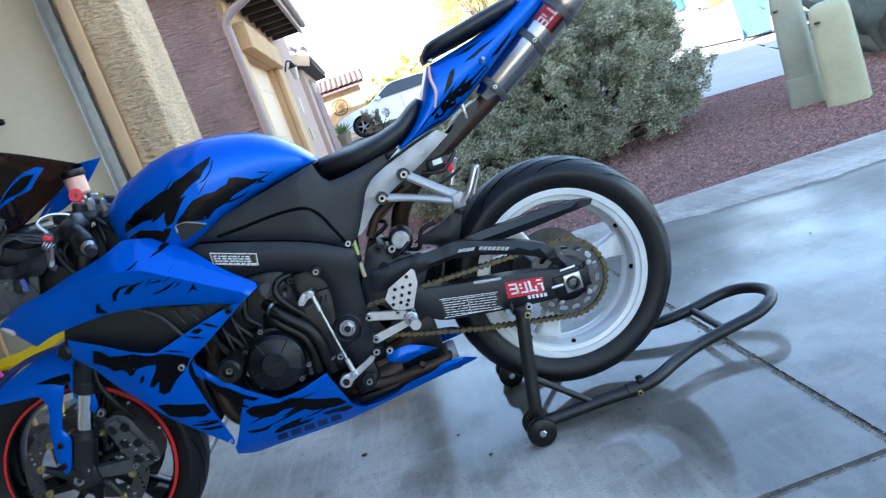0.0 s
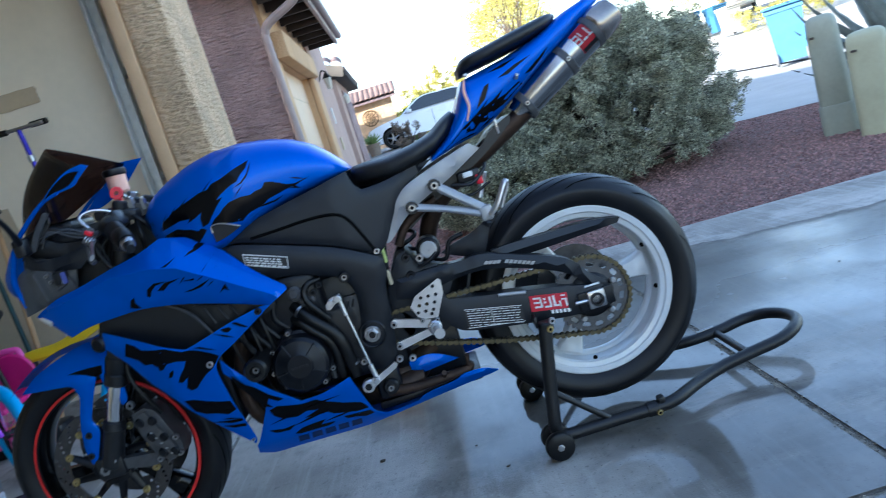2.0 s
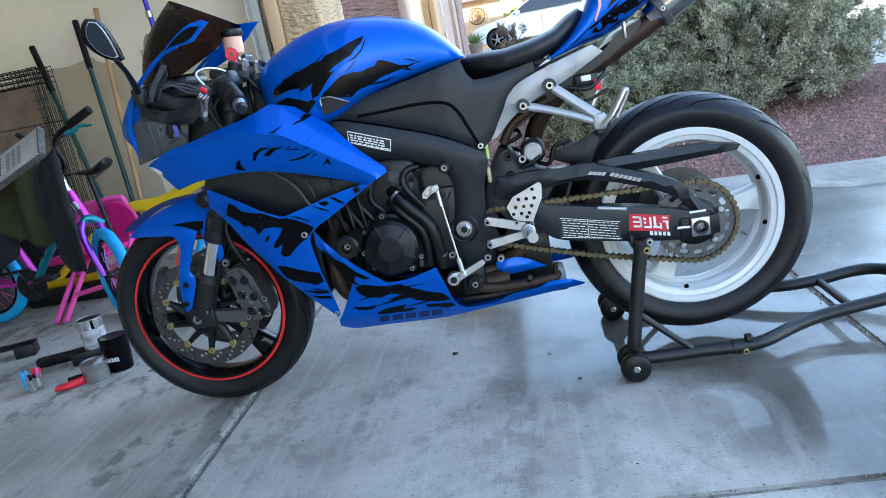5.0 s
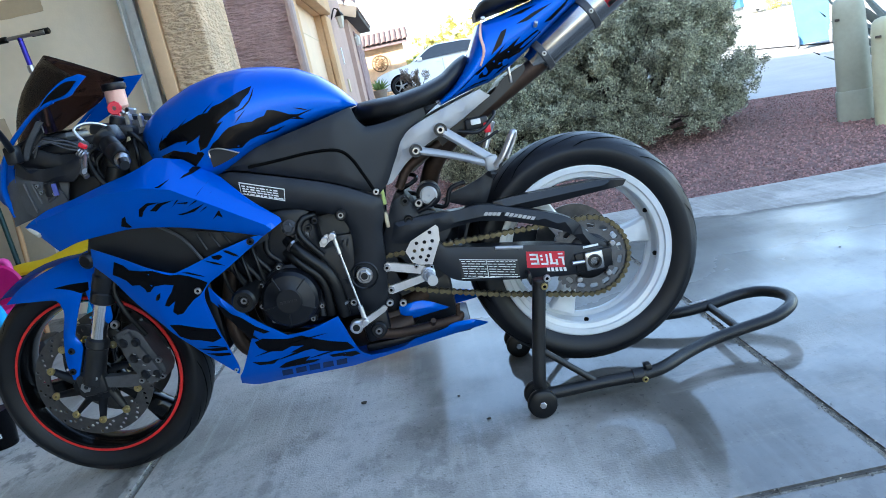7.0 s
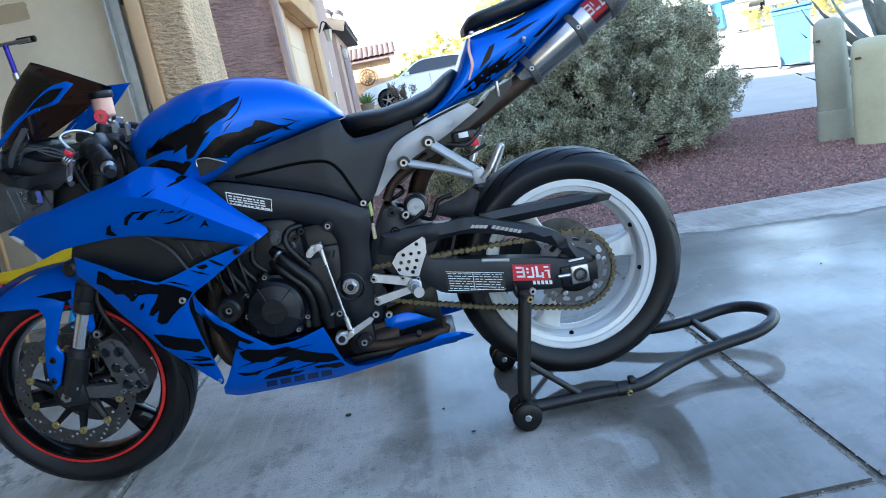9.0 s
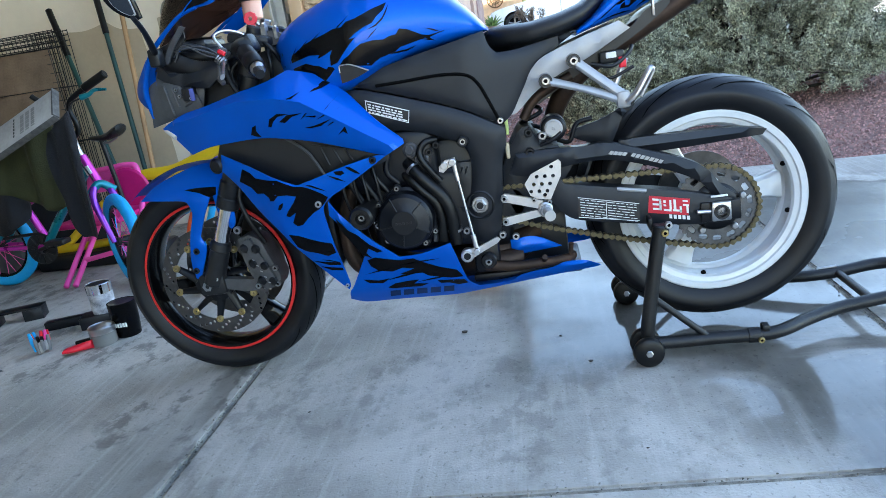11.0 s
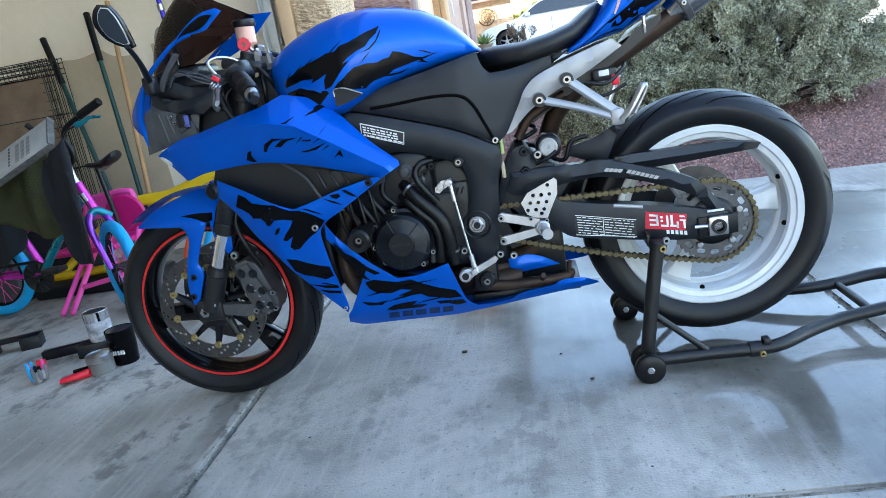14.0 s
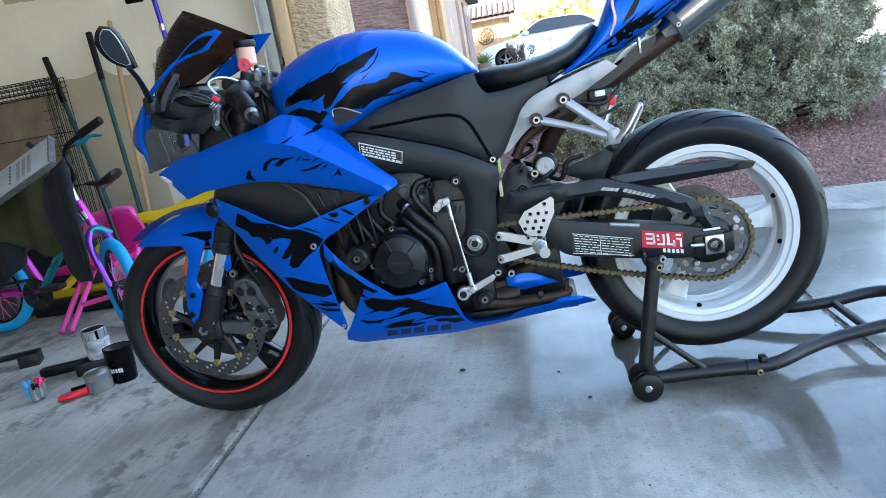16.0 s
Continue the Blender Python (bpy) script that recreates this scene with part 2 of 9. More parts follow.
def concrete(name, wet_from):
    """Trowelled concrete with stains; where it is wet it is darker and mirrors the sky."""
    m = bpy.data.materials.new(name)
    m.use_nodes = True
    N, L = m.node_tree.nodes, m.node_tree.links
    b = N["Principled BSDF"]
    tc = N.new("ShaderNodeTexCoord")

    def tex(scale, detail, stretch=(1, 1, 1), rough=0.55):
        mp = N.new("ShaderNodeMapping")
        mp.inputs["Scale"].default_value = stretch
        L.new(tc.outputs["Object"], mp.inputs["Vector"])
        n = N.new("ShaderNodeTexNoise")
        n.inputs["Scale"].default_value, n.inputs["Detail"].default_value = scale, detail
        n.inputs["Roughness"].default_value = rough
        L.new(mp.outputs["Vector"], n.inputs["Vector"])
        return n.outputs["Fac"]

    def ramp(src, a, c, lo=0.0, hi=1.0):
        r = N.new("ShaderNodeMapRange")
        r.interpolation_type = "SMOOTHSTEP"
        r.inputs[1].default_value, r.inputs[2].default_value = a, c
        r.inputs[3].default_value, r.inputs[4].default_value = lo, hi
        L.new(src, r.inputs[0])
        return r.outputs[0]

    def calc(op, a, c):
        k = N.new("ShaderNodeMath")
        k.operation = op
        for i, v in enumerate((a, c)):
            if isinstance(v, float):
                k.inputs[i].default_value = v
            else:
                L.new(v, k.inputs[i])
        return k.outputs[0]

    def blend(f, a, c):
        k = N.new("ShaderNodeMix")
        k.data_type = "RGBA"
        L.new(f, k.inputs["Factor"])
        for key, v in (("A", a), ("B", c)):
            if isinstance(v, tuple):
                k.inputs[key].default_value = (*v, 1)
            else:
                L.new(v, k.inputs[key])
        return k.outputs["Result"]

    base = blend(ramp(tex(2.2, 8), 0.32, 0.68), (0.28, 0.257, 0.225), (0.53, 0.49, 0.44))
    base = blend(ramp(tex(9.0, 6), 0.5, 0.75, 0.0, 0.6), base, (0.24, 0.225, 0.2))
    streaks = ramp(tex(4.0, 5, (11.0, 0.55, 1.0)), 0.47, 0.7, 0.0, 0.26)
    base = blend(streaks, base, (0.62, 0.59, 0.54))
    smears = ramp(tex(4.5, 9, (1.4, 0.9, 1.0), 0.68), 0.53, 0.7, 0.0, 0.55)
    base = blend(smears, base, (0.2, 0.18, 0.155))
    spots = ramp(tex(26.0, 3), 0.66, 0.76, 0.0, 0.5)
    base = blend(spots, base, (0.09, 0.085, 0.08))
    specks = ramp(tex(95.0, 3, (1.0, 0.7, 1.0)), 0.6, 0.7, 0.0, 0.5)
    base = blend(specks, base, (0.14, 0.13, 0.115))
    grit = ramp(tex(70.0, 2), 0.28, 0.36, 0.3, 0.0)
    base = blend(grit, base, (0.62, 0.6, 0.56))
    smudge = ramp(calc("MULTIPLY", ramp(tex(1.5, 4), 0.46, 0.6), ramp(tex(11.0, 8, (1.0, 0.7, 1.0), 0.7), 0.45, 0.62)), 0.1, 0.9, 0.0, 0.6 if wet_from is None else 0.3)
    base = blend(smudge, base, (0.085, 0.078, 0.07))
    sep = N.new("ShaderNodeSeparateXYZ")
    L.new(tc.outputs["Object"], sep.inputs[0])
    if wet_from is None:
        wet = ramp(tex(1.3, 4), 0.62, 0.72, 0.0, 0.35)
        # damp, dirty strip along the threshold, with a pale crumbled lip
        wander = calc("ADD", sep.outputs["X"], calc("MULTIPLY", calc("SUBTRACT", tex(5.0, 5), 0.5), 0.07))
        strip = calc("MULTIPLY", ramp(wander, -0.07, -0.03), ramp(wander, 0.02, 0.03, 1.0, 0.0))
        strip = calc("MULTIPLY", strip, ramp(tex(3.0, 6), 0.36, 0.6, 0.15, 0.7))
        base = blend(strip, base, (0.15, 0.135, 0.115))
        lip = calc("MULTIPLY", ramp(wander, 0.03, 0.042), ramp(tex(9.0, 6), 0.52, 0.68, 0.0, 0.25))
        base = blend(lip, base, (0.72, 0.69, 0.63))
    else:
        # wet from one side of the slab on, with a ragged edge and dry islands
        field = calc("ADD", sep.outputs["X"], calc("MULTIPLY", sep.outputs["Y"], 0.75))
        field = calc("ADD", field, calc("MULTIPLY", calc("SUBTRACT", tex(1.6, 5), 0.5), 0.9))
        wet = ramp(field, wet_from, wet_from + 0.5)
        edge = calc("ADD", calc("ADD", sep.outputs["Y"], calc("MULTIPLY", sep.outputs["X"], 0.3)),
                    calc("MULTIPLY", calc("SUBTRACT", tex(2.5, 6), 0.5), 0.3))
        wet = calc("MULTIPLY", wet, ramp(edge, 2.03, 2.06, 1.0, 0.0))
        wet = calc("MULTIPLY", wet, ramp(tex(1.15, 3), 0.34, 0.5, 0.8, 1.0))
        wet = calc("MULTIPLY", wet, ramp(tex(1.7, 7, (0.45, 1.3, 1.0), 0.6), 0.57, 0.66, 1.0, 0.62))
    dark = N.new("ShaderNodeHueSaturation")
    L.new(base, dark.inputs["Color"])
    dark.inputs["Value"].default_value = 0.3
    dark.inputs["Saturation"].default_value = 1.3
    L.new(blend(wet, base, dark.outputs["Color"]), b.inputs["Base Color"])
    film = calc("MULTIPLY", wet, ramp(tex(3.2, 5), 0.36, 0.6, 0.7, 1.0))
    if wet_from is not None:
        film = calc("MULTIPLY", film, ramp(edge, 1.96, 2.03, 1.0, 0.1))
    L.new(ramp(film, 0.0, 1.0, 0.72, 0.4), b.inputs["Roughness"])
    L.new(ramp(film, 0.0, 0.8, 0.4, 0.04), b.inputs["Specular IOR Level"])
    L.new(film, b.inputs["Coat Weight"])
    gloss = ramp(calc("ADD", calc("MULTIPLY", tex(6.0, 4), 0.4), calc("MULTIPLY", tex(0.9, 4), 0.6)), 0.4, 0.64, 0.012, 0.085)
    away = calc("ADD", sep.outputs["Y"], calc("MULTIPLY", calc("SUBTRACT", tex(1.9, 5), 0.5), 1.2))
    L.new(calc("ADD", gloss, ramp(away, -0.1, 0.9, 0.0, 0.3)), b.inputs["Coat Roughness"])
    b.inputs["Coat IOR"].default_value = 1.56
    ripple = N.new("ShaderNodeBump")
    ripple.inputs["Distance"].default_value, ripple.inputs["Strength"].default_value = 0.003, 0.12
    L.new(calc("ADD", tex(14.0, 3), calc("MULTIPLY", tex(150.0, 2), 0.12)), ripple.inputs["Height"])
    L.new(ripple.outputs["Normal"], b.inputs["Coat Normal"])
    bp = N.new("ShaderNodeBump")
    bp.inputs["Distance"].default_value = 0.004
    L.new(tex(160.0, 4), bp.inputs["Height"])
    L.new(ramp(film, 0.2, 0.9, 0.55, 0.05), bp.inputs["Strength"])
    L.new(bp.outputs["Normal"], b.inputs["Normal"])
    return m


M["drive"] = concrete("wet driveway concrete", 0.68)
M["garage_floor"] = concrete("stained garage concrete", None)

# ---- building helpers ----
WORLD = {}


def thing(name, label, category, at=(0, 0, 0), turn=0.0, group="", kind=""):
    """An Empty at a thing's base, to hold its parts."""
    ob = new(name)
    ob.empty_display_size = 0.05
    ob.matrix_basis = pose(*at, 0, 0, turn)
    WORLD[ob] = ob.matrix_basis.copy()
    return tagged(ob, label, category, group, kind)


def finish(bm, name, material, smooth=True, angle=35):
    bmesh.ops.recalc_face_normals(bm, faces=bm.faces)
    me = bpy.data.meshes.new(name)
    bm.to_mesh(me)
    bm.free()
    if material:
        me.materials.append(material)
    if smooth:
        for p in me.polygons:
            p.use_smooth = True
        me.set_sharp_from_angle(angle=radians(angle))
    return me


def part(name, bm, material, parent=None, label="", smooth=True, angle=35, local=False):
    """Links a bmesh, built in world places, as one mesh under a thing or a part (local: built in its parent's own frame)."""
    base = WORLD.get(parent, Matrix())
    if parent is not None and not local:
        bm.transform(base.inverted())
    ob = new(name, finish(bm, name, material, smooth, angle))
    if parent is not None:
        ob.parent = parent
    WORLD[ob] = base
    if label:
        ob["label"] = label
    return ob


def solo(name, bm, material, label, category, group="", kind="", smooth=True, angle=35):
    ob = new(name, finish(bm, name, material, smooth, angle))
    WORLD[ob] = Matrix()
    return tagged(ob, label, category, group, kind)


def merge(*bms):
    out = bms[0]
    for b in bms[1:]:
        tmp = bpy.data.meshes.new("tmp")
        b.to_mesh(tmp)
        b.free()
        out.from_mesh(tmp)
        bpy.data.meshes.remove(tmp)
    return out


def box(x0, x1, y0, y1, z0, z1, bevel=0.0, seg=2, m=None):
    bm = bmesh.new()
    bmesh.ops.create_cube(bm, size=1, matrix=Matrix.Translation(((x0 + x1) / 2, (y0 + y1) / 2, (z0 + z1) / 2))
                          @ Matrix.Diagonal((x1 - x0, y1 - y0, z1 - z0, 1)))
    if bevel:
        bmesh.ops.bevel(bm, geom=bm.edges[:], offset=bevel, segments=seg, affect="EDGES", profile=0.5)
    if m is not None:
        bm.transform(m)
    return bm


def lathe(profile, centre, axis, seg=48, closed=False):
    """Turns (radius, height) pairs round an axis through a centre."""
    bm = bmesh.new()
    q = Vector(axis).normalized().to_track_quat("Z", "Y").to_matrix().to_4x4()
    m = Matrix.Translation(centre) @ q
    rings = []
    for r, h in profile:
        if r < 1e-6:
            rings.append([bm.verts.new(m @ Vector((0, 0, h)))])
        else:
            rings.append([bm.verts.new(m @ Vector((r * math.cos(2 * math.pi * i / seg), r * math.sin(2 * math.pi * i / seg), h)))
                          for i in range(seg)])
    pairs = list(zip(rings, rings[1:])) + ([(rings[-1], rings[0])] if closed else [])
    for a, b in pairs:
        for i in range(seg):
            j = (i + 1) % seg
            if len(a) == 1 and len(b) == 1:
                continue
            if len(a) == 1:
                bm.faces.new((a[0], b[i], b[j]))
            elif len(b) == 1:
                bm.faces.new((a[i], b[0], a[j]))
            else:
                bm.faces.new((a[i], b[i], b[j], a[j]))
    return bm


def rod(a, b, r, r2=None, seg=16, bevel=None):
    """A round bar from a to b, with softened ends."""
    a, b = Vector(a), Vector(b)
    n = (b - a).length
    r2 = r if r2 is None else r2
    e = min(r, r2) * 0.2 if bevel is None else bevel
    e = min(e, n * 0.3)
    return lathe([(0, 0), (r - e, 0), (r, e), (r2, n - e), (r2 - e, n), (0, n)], a, b - a, seg)


def smooth_path(pts, steps=6):
    pts = [Vector(p) for p in pts]
    if len(pts) < 3:
        return pts
    ext = [2 * pts[0] - pts[1]] + pts + [2 * pts[-1] - pts[-2]]
    out = []
    for i in range(1, len(ext) - 2):
        p0, p1, p2, p3 = ext[i - 1:i + 3]
        for k in range(steps):
            t = k / steps
            out.append(0.5 * ((2 * p1) + (p2 - p0) * t + (2 * p0 - 5 * p1 + 4 * p2 - p3) * t * t
                              + (3 * p1 - p0 - 3 * p2 + p3) * t ** 3))
    return out + [pts[-1]]


def tube(pts, r, seg=12, steps=6, smooth=True, closed=False, flat=1.0):
    """A bent tube through the points; r may be one radius or one for each point."""
    n0 = len(pts)
    path = smooth_path(pts, steps) if smooth else [Vector(p) for p in pts]
    radii = [r] * len(path) if not isinstance(r, (list, tuple)) else [
        float(np.interp(i / max(len(path) - 1, 1) * (n0 - 1), range(n0), r)) for i in range(len(path))]
    bm = bmesh.new()
    rings, up = [], None
    for i, p in enumerate(path):
        d = (path[min(i + 1, len(path) - 1)] - path[max(i - 1, 0)]).normalized()
        if up is None:
            up = d.orthogonal().normalized()
        up = (up - d * up.dot(d)).normalized()
        side = d.cross(up)
        rings.append([bm.verts.new(p + radii[i] * (math.cos(2 * math.pi * k / seg) * up + flat * math.sin(2 * math.pi * k / seg) * side))
                      for k in range(seg)])
    for a, b in zip(rings, rings[1:]):
        for k in range(seg):
            bm.faces.new((a[k], a[(k + 1) % seg], b[(k + 1) % seg], b[k]))
    bm.faces.new(rings[0])
    bm.faces.new(rings[-1])
    return bm


def inside(p, poly):
    x, y = p
    hit = False
    for (x0, y0), (x1, y1) in zip(poly, poly[1:] + poly[:1]):
        if (y0 > y) != (y1 > y) and x < (x1 - x0) * (y - y0) / (y1 - y0) + x0:
            hit = not hit
    return hit


def edge_distance(p, poly):
    best = 9.0
    for (x0, y0), (x1, y1) in zip(poly, poly[1:] + poly[:1]):
        dx, dy = x1 - x0, y1 - y0
        t = max(0, min(1, ((p[0] - x0) * dx + (p[1] - y0) * dy) / (dx * dx + dy * dy + 1e-12)))
        best = min(best, math.hypot(p[0] - x0 - t * dx, p[1] - y0 - t * dy))
    return best


def rounded(poly, corner=40, steps=4):
    """An outline whose gentle bends are rounded and whose sharp corners stay."""
    n, out = len(poly), []
    P = [Vector(p) for p in poly]
    sharp = []
    for i in range(n):
        a, b = P[i] - P[i - 1], P[(i + 1) % n] - P[i]
        sharp.append(abs(a.angle_signed(b, 0)) > radians(corner))
    for i in range(n):
        p1, p2 = P[i], P[(i + 1) % n]
        m1 = (p2 - p1) if sharp[i] else (p2 - P[i - 1]) / 2
        m2 = (p2 - p1) if sharp[(i + 1) % n] else (P[(i + 2) % n] - p1) / 2
        k = max(1, min(steps, int((p2 - p1).length / 0.006)))
        for s in range(k):
            t = s / k
            q = (2 * t ** 3 - 3 * t * t + 1) * p1 + (t ** 3 - 2 * t * t + t) * m1 + (3 * t * t - 2 * t ** 3) * p2 + (t ** 3 - t * t) * m2
            out.append((q.x, q.y))
    return out


def panel(poly, surface, thick=0.004, cell=0.014, roll=0.012, turn=0.006, holes=(), curve=True, corner=40, lines=()):
    """A shaped sheet: an outline in side view (x, z) laid on the surface y(x, z), its rim turned inwards, with thickness."""
    from mathutils.geometry import delaunay_2d_cdt
    loop = rounded(poly, corner) if curve else list(poly)
    loops = [loop] + [list(h) for h in holes]
    pts, edges = [], []
    for lp in loops:
        k = len(pts)
        pts += lp
        edges += [(k + i, k + (i + 1) % len(lp)) for i in range(len(lp))]
    ridge = []
    for ln in lines:
        fine = [q for a, c in zip(ln, ln[1:]) for q in ((a[0] + (c[0] - a[0]) * t / 8, a[1] + (c[1] - a[1]) * t / 8) for t in range(8))]
        fine = [q for q in fine if inside(q, loop) and edge_distance(q, loop) > 0.004]
        k = len(pts)
        pts += fine
        ridge += fine
        edges += [(k + i, k + i + 1) for i in range(len(fine) - 1)]
    xs, zs = [p[0] for p in loop], [p[1] for p in loop]
    gx = np.arange(min(xs), max(xs) + cell, cell)
    for j, z in enumerate(np.arange(min(zs), max(zs) + cell, cell)):
        for x in gx + (cell / 2 if j % 2 else 0):
            p = (float(x), float(z))
            if inside(p, loop) and min(edge_distance(p, lp) for lp in loops) > cell * 0.45 and not any(inside(p, h) for h in loops[1:]) and all(math.dist(p, q) > cell * 0.5 for q in ridge):
                pts.append(p)
    vs, _, fs, *_ = delaunay_2d_cdt([Vector(p) for p in pts], edges, [], 0, 1e-6)
    bm = bmesh.new()
    sign = 1 if surface(*loop[0]) > 0 else -1
    front, back = [], []
    for v in vs:
        d = min(edge_distance((v.x, v.y), lp) for lp in loops)
        y = surface(v.x, v.y)
        y -= sign * turn * max(0.0, 1 - d / roll) ** 2 if roll else 0
        front.append(bm.verts.new((v.x, y, v.y)))
        back.append(bm.verts.new((v.x, y - sign * thick, v.y)))
    count = {}
    for f in fs:
        c = (sum(vs[i].x for i in f) / len(f), sum(vs[i].y for i in f) / len(f))
        if not inside(c, loop) or any(inside(c, h) for h in loops[1:]):
            continue
        bm.faces.new([front[i] for i in f])
        bm.faces.new([back[i] for i in reversed(f)])
        for a, b in zip(f, f[1:] + f[:1]):
            count[(a, b)] = 1
    for a, b in list(count):
        if (b, a) not in count:
            bm.faces.new((front[b], front[a], back[a], back[b]))
    loose = [v for v in bm.verts if not v.link_faces]
    bmesh.ops.delete(bm, geom=loose, context="VERTS")
    return bm


def plate(poly, y0, y1, bevel=0.003, curve=False, holes=()):
    """A flat plate cut to an outline in side view, between two depths."""
    t = abs(y1 - y0)
    near = min(y0, y1)
    return panel(poly, lambda x, z: near if near < 0 else near + t, t, 0.05, bevel * 2, bevel * 0.7, holes, curve)


def loft(sections, closed_ends=True):
    """A skin over rings of points, each ring the same length."""
    bm = bmesh.new()
    rings = [[bm.verts.new(p) for p in ring] for ring in sections]
    n = len(rings[0])
    for a, b in zip(rings, rings[1:]):
        for k in range(n):
            bm.faces.new((a[k], a[(k + 1) % n], b[(k + 1) % n], b[k]))
    if closed_ends:
        bm.faces.new(rings[0])
        bm.faces.new(rings[-1])
    return bm


def ring_yz(x, z0, z1, w, n=28, power=2.6, low=1.0, shift=0.0, lean=0.0):
    """A rounded cross-section at x, between the heights z0 and z1 and w to either side; low squares the lower half."""
    out = []
    for k in range(n):
        a = 2 * math.pi * k / n
        c, s = math.cos(a), math.sin(a)
        p = power if s >= 0 else power * low
        y = w * math.copysign(abs(c) ** (2 / p), c)
        z = (z0 + z1) / 2 + (z1 - z0) / 2 * math.copysign(abs(s) ** (2 / p), s)
        out.append((x + lean * (z - z0), y + shift, z))
    return out


# ---- ground ----
def rise(x, y):
    """How the land climbs from the driveway towards the neighbours, and less so by the street."""
    y = min(y, 45.0)
    side = max(0.36, min(1.0, (9.0 - x) / 8.0))
    street = max(0.0, min(1.0, (x - 4.0) / 5.0))
    return 0.045 * max(0.0, y - 2.1) * side + 0.075 * street * max(0.0, y - 15.0) - 0.017 * (1 - street) * max(0.0, y - 15.0)


def sheet(x0, x1, y0, y1, step, lift=0.0, test=None, far=None):
    """A piece of land that follows the rise."""
    bm = bmesh.new()
    nx, ny = max(1, int((x1 - x0) / step)), max(1, int((y1 - y0) / step))
    g = {}
    for i in range(nx + 1):
        for j in range(ny + 1):
            x, y = x0 + (x1 - x0) * i / nx, y0 + (y1 - y0) * j / ny
            if far:
                y = max(y, far(x)) if y < (y0 + y1) / 2 else y
            g[i, j] = bm.verts.new((x, y, rise(x, y) + lift))
    for i in range(nx):
        for j in range(ny):
            bm.faces.new((g[i, j], g[i + 1, j], g[i + 1, j + 1], g[i, j + 1]))
    return bm


ground_bm = bmesh.new()
coords = [-400, -150, -60, -30, -20, -15, -10, -8, -6, -4, -2, -1, 0, 1, 2, 3, 4, 5, 6, 7, 8, 9, 10, 12, 14, 17, 20, 24, 28, 34, 40, 60, 150, 400]
gv = {(i, j): ground_bm.verts.new((x, y, rise(x, y) - 0.16)) for i, x in enumerate(coords) for j, y in enumerate(coords)}
for i in range(len(coords) - 1):
    for j in range(len(coords) - 1):
        ground_bm.faces.new((gv[i, j], gv[i + 1, j], gv[i + 1, j + 1], gv[i, j + 1]))
solo("ground", ground_bm, M["earth"], "pale dry desert earth round the houses", "ground", kind="structure")


def yard_edge(x):
    """The line where the driveway meets the gravel."""
    return 2.25 - 0.165 * x


def slab(x0, x1, y0, y1, edge=False, z=0.0):
    bm = bmesh.new()
    ya, yb = (yard_edge(x0), yard_edge(x1)) if edge else (y1, y1)
    low = [bm.verts.new(p) for p in ((x0, y0, z - 0.14), (x1, y0, z - 0.14), (x1, yb, z - 0.14), (x0, ya, z - 0.14))]
    top = [bm.verts.new(p) for p in ((x0, y0, z), (x1, y0, z), (x1, yb, z), (x0, ya, z))]
    bm.faces.new(low[::-1])
    bm.faces.new(top)
    for k in range(4):
        bm.faces.new((low[k], low[(k + 1) % 4], top[(k + 1) % 4], top[k]))
    bmesh.ops.bevel(bm, geom=[e for e in bm.edges if all(v in top for v in e.verts)], offset=0.005, segments=2, affect="EDGES")
    return bm


driveway = thing("driveway", "wet grey concrete driveway in large jointed slabs", "driveway", kind="structure")
J = 0.0058
for x0, x1 in ((0.058, 1.755), (1.755, 3.75), (3.75, 5.8), (5.8, 7.9)):
    part("slab", slab(x0 + J, x1 - J, -0.745 + J, 2.0, True), M["drive"], driveway, angle=60)
    part("slab", slab(x0 + J, x1 - J, -3.6, -0.745 - J), M["drive"], driveway, angle=60)
part("joint_filler", merge(box(0.02, 0.09, -3.6, 1.9, -0.13, -0.016), box(0.091, 7.9, -3.6, 0.85, -0.13, -0.006), box(0.091, 2.0, 0.852, 1.9, -0.13, -0.006)), M["dirt"], driveway, "dirt in the joints")
solo("floor", slab(-6.2, 0.052 - J, -3.6, 2.55), M["garage_floor"], "stained grey concrete garage floor", "floor", kind="structure", angle=60)

# red gravel yard between the two driveways
yard = sheet(0.35, 7.75, 1.0, 7.2, 0.3, -0.03, far=lambda x: yard_edge(x) + 0.005)
solo("gravel_bed", yard, M["gravel_base"], "red-brown crushed gravel front yard", "gravel", kind="structure")


def gravel_far(x):
    """The line where the gravel meets the neighbours' drive."""
    return 6.1 - 0.45 * max(0.0, x - 3.0)


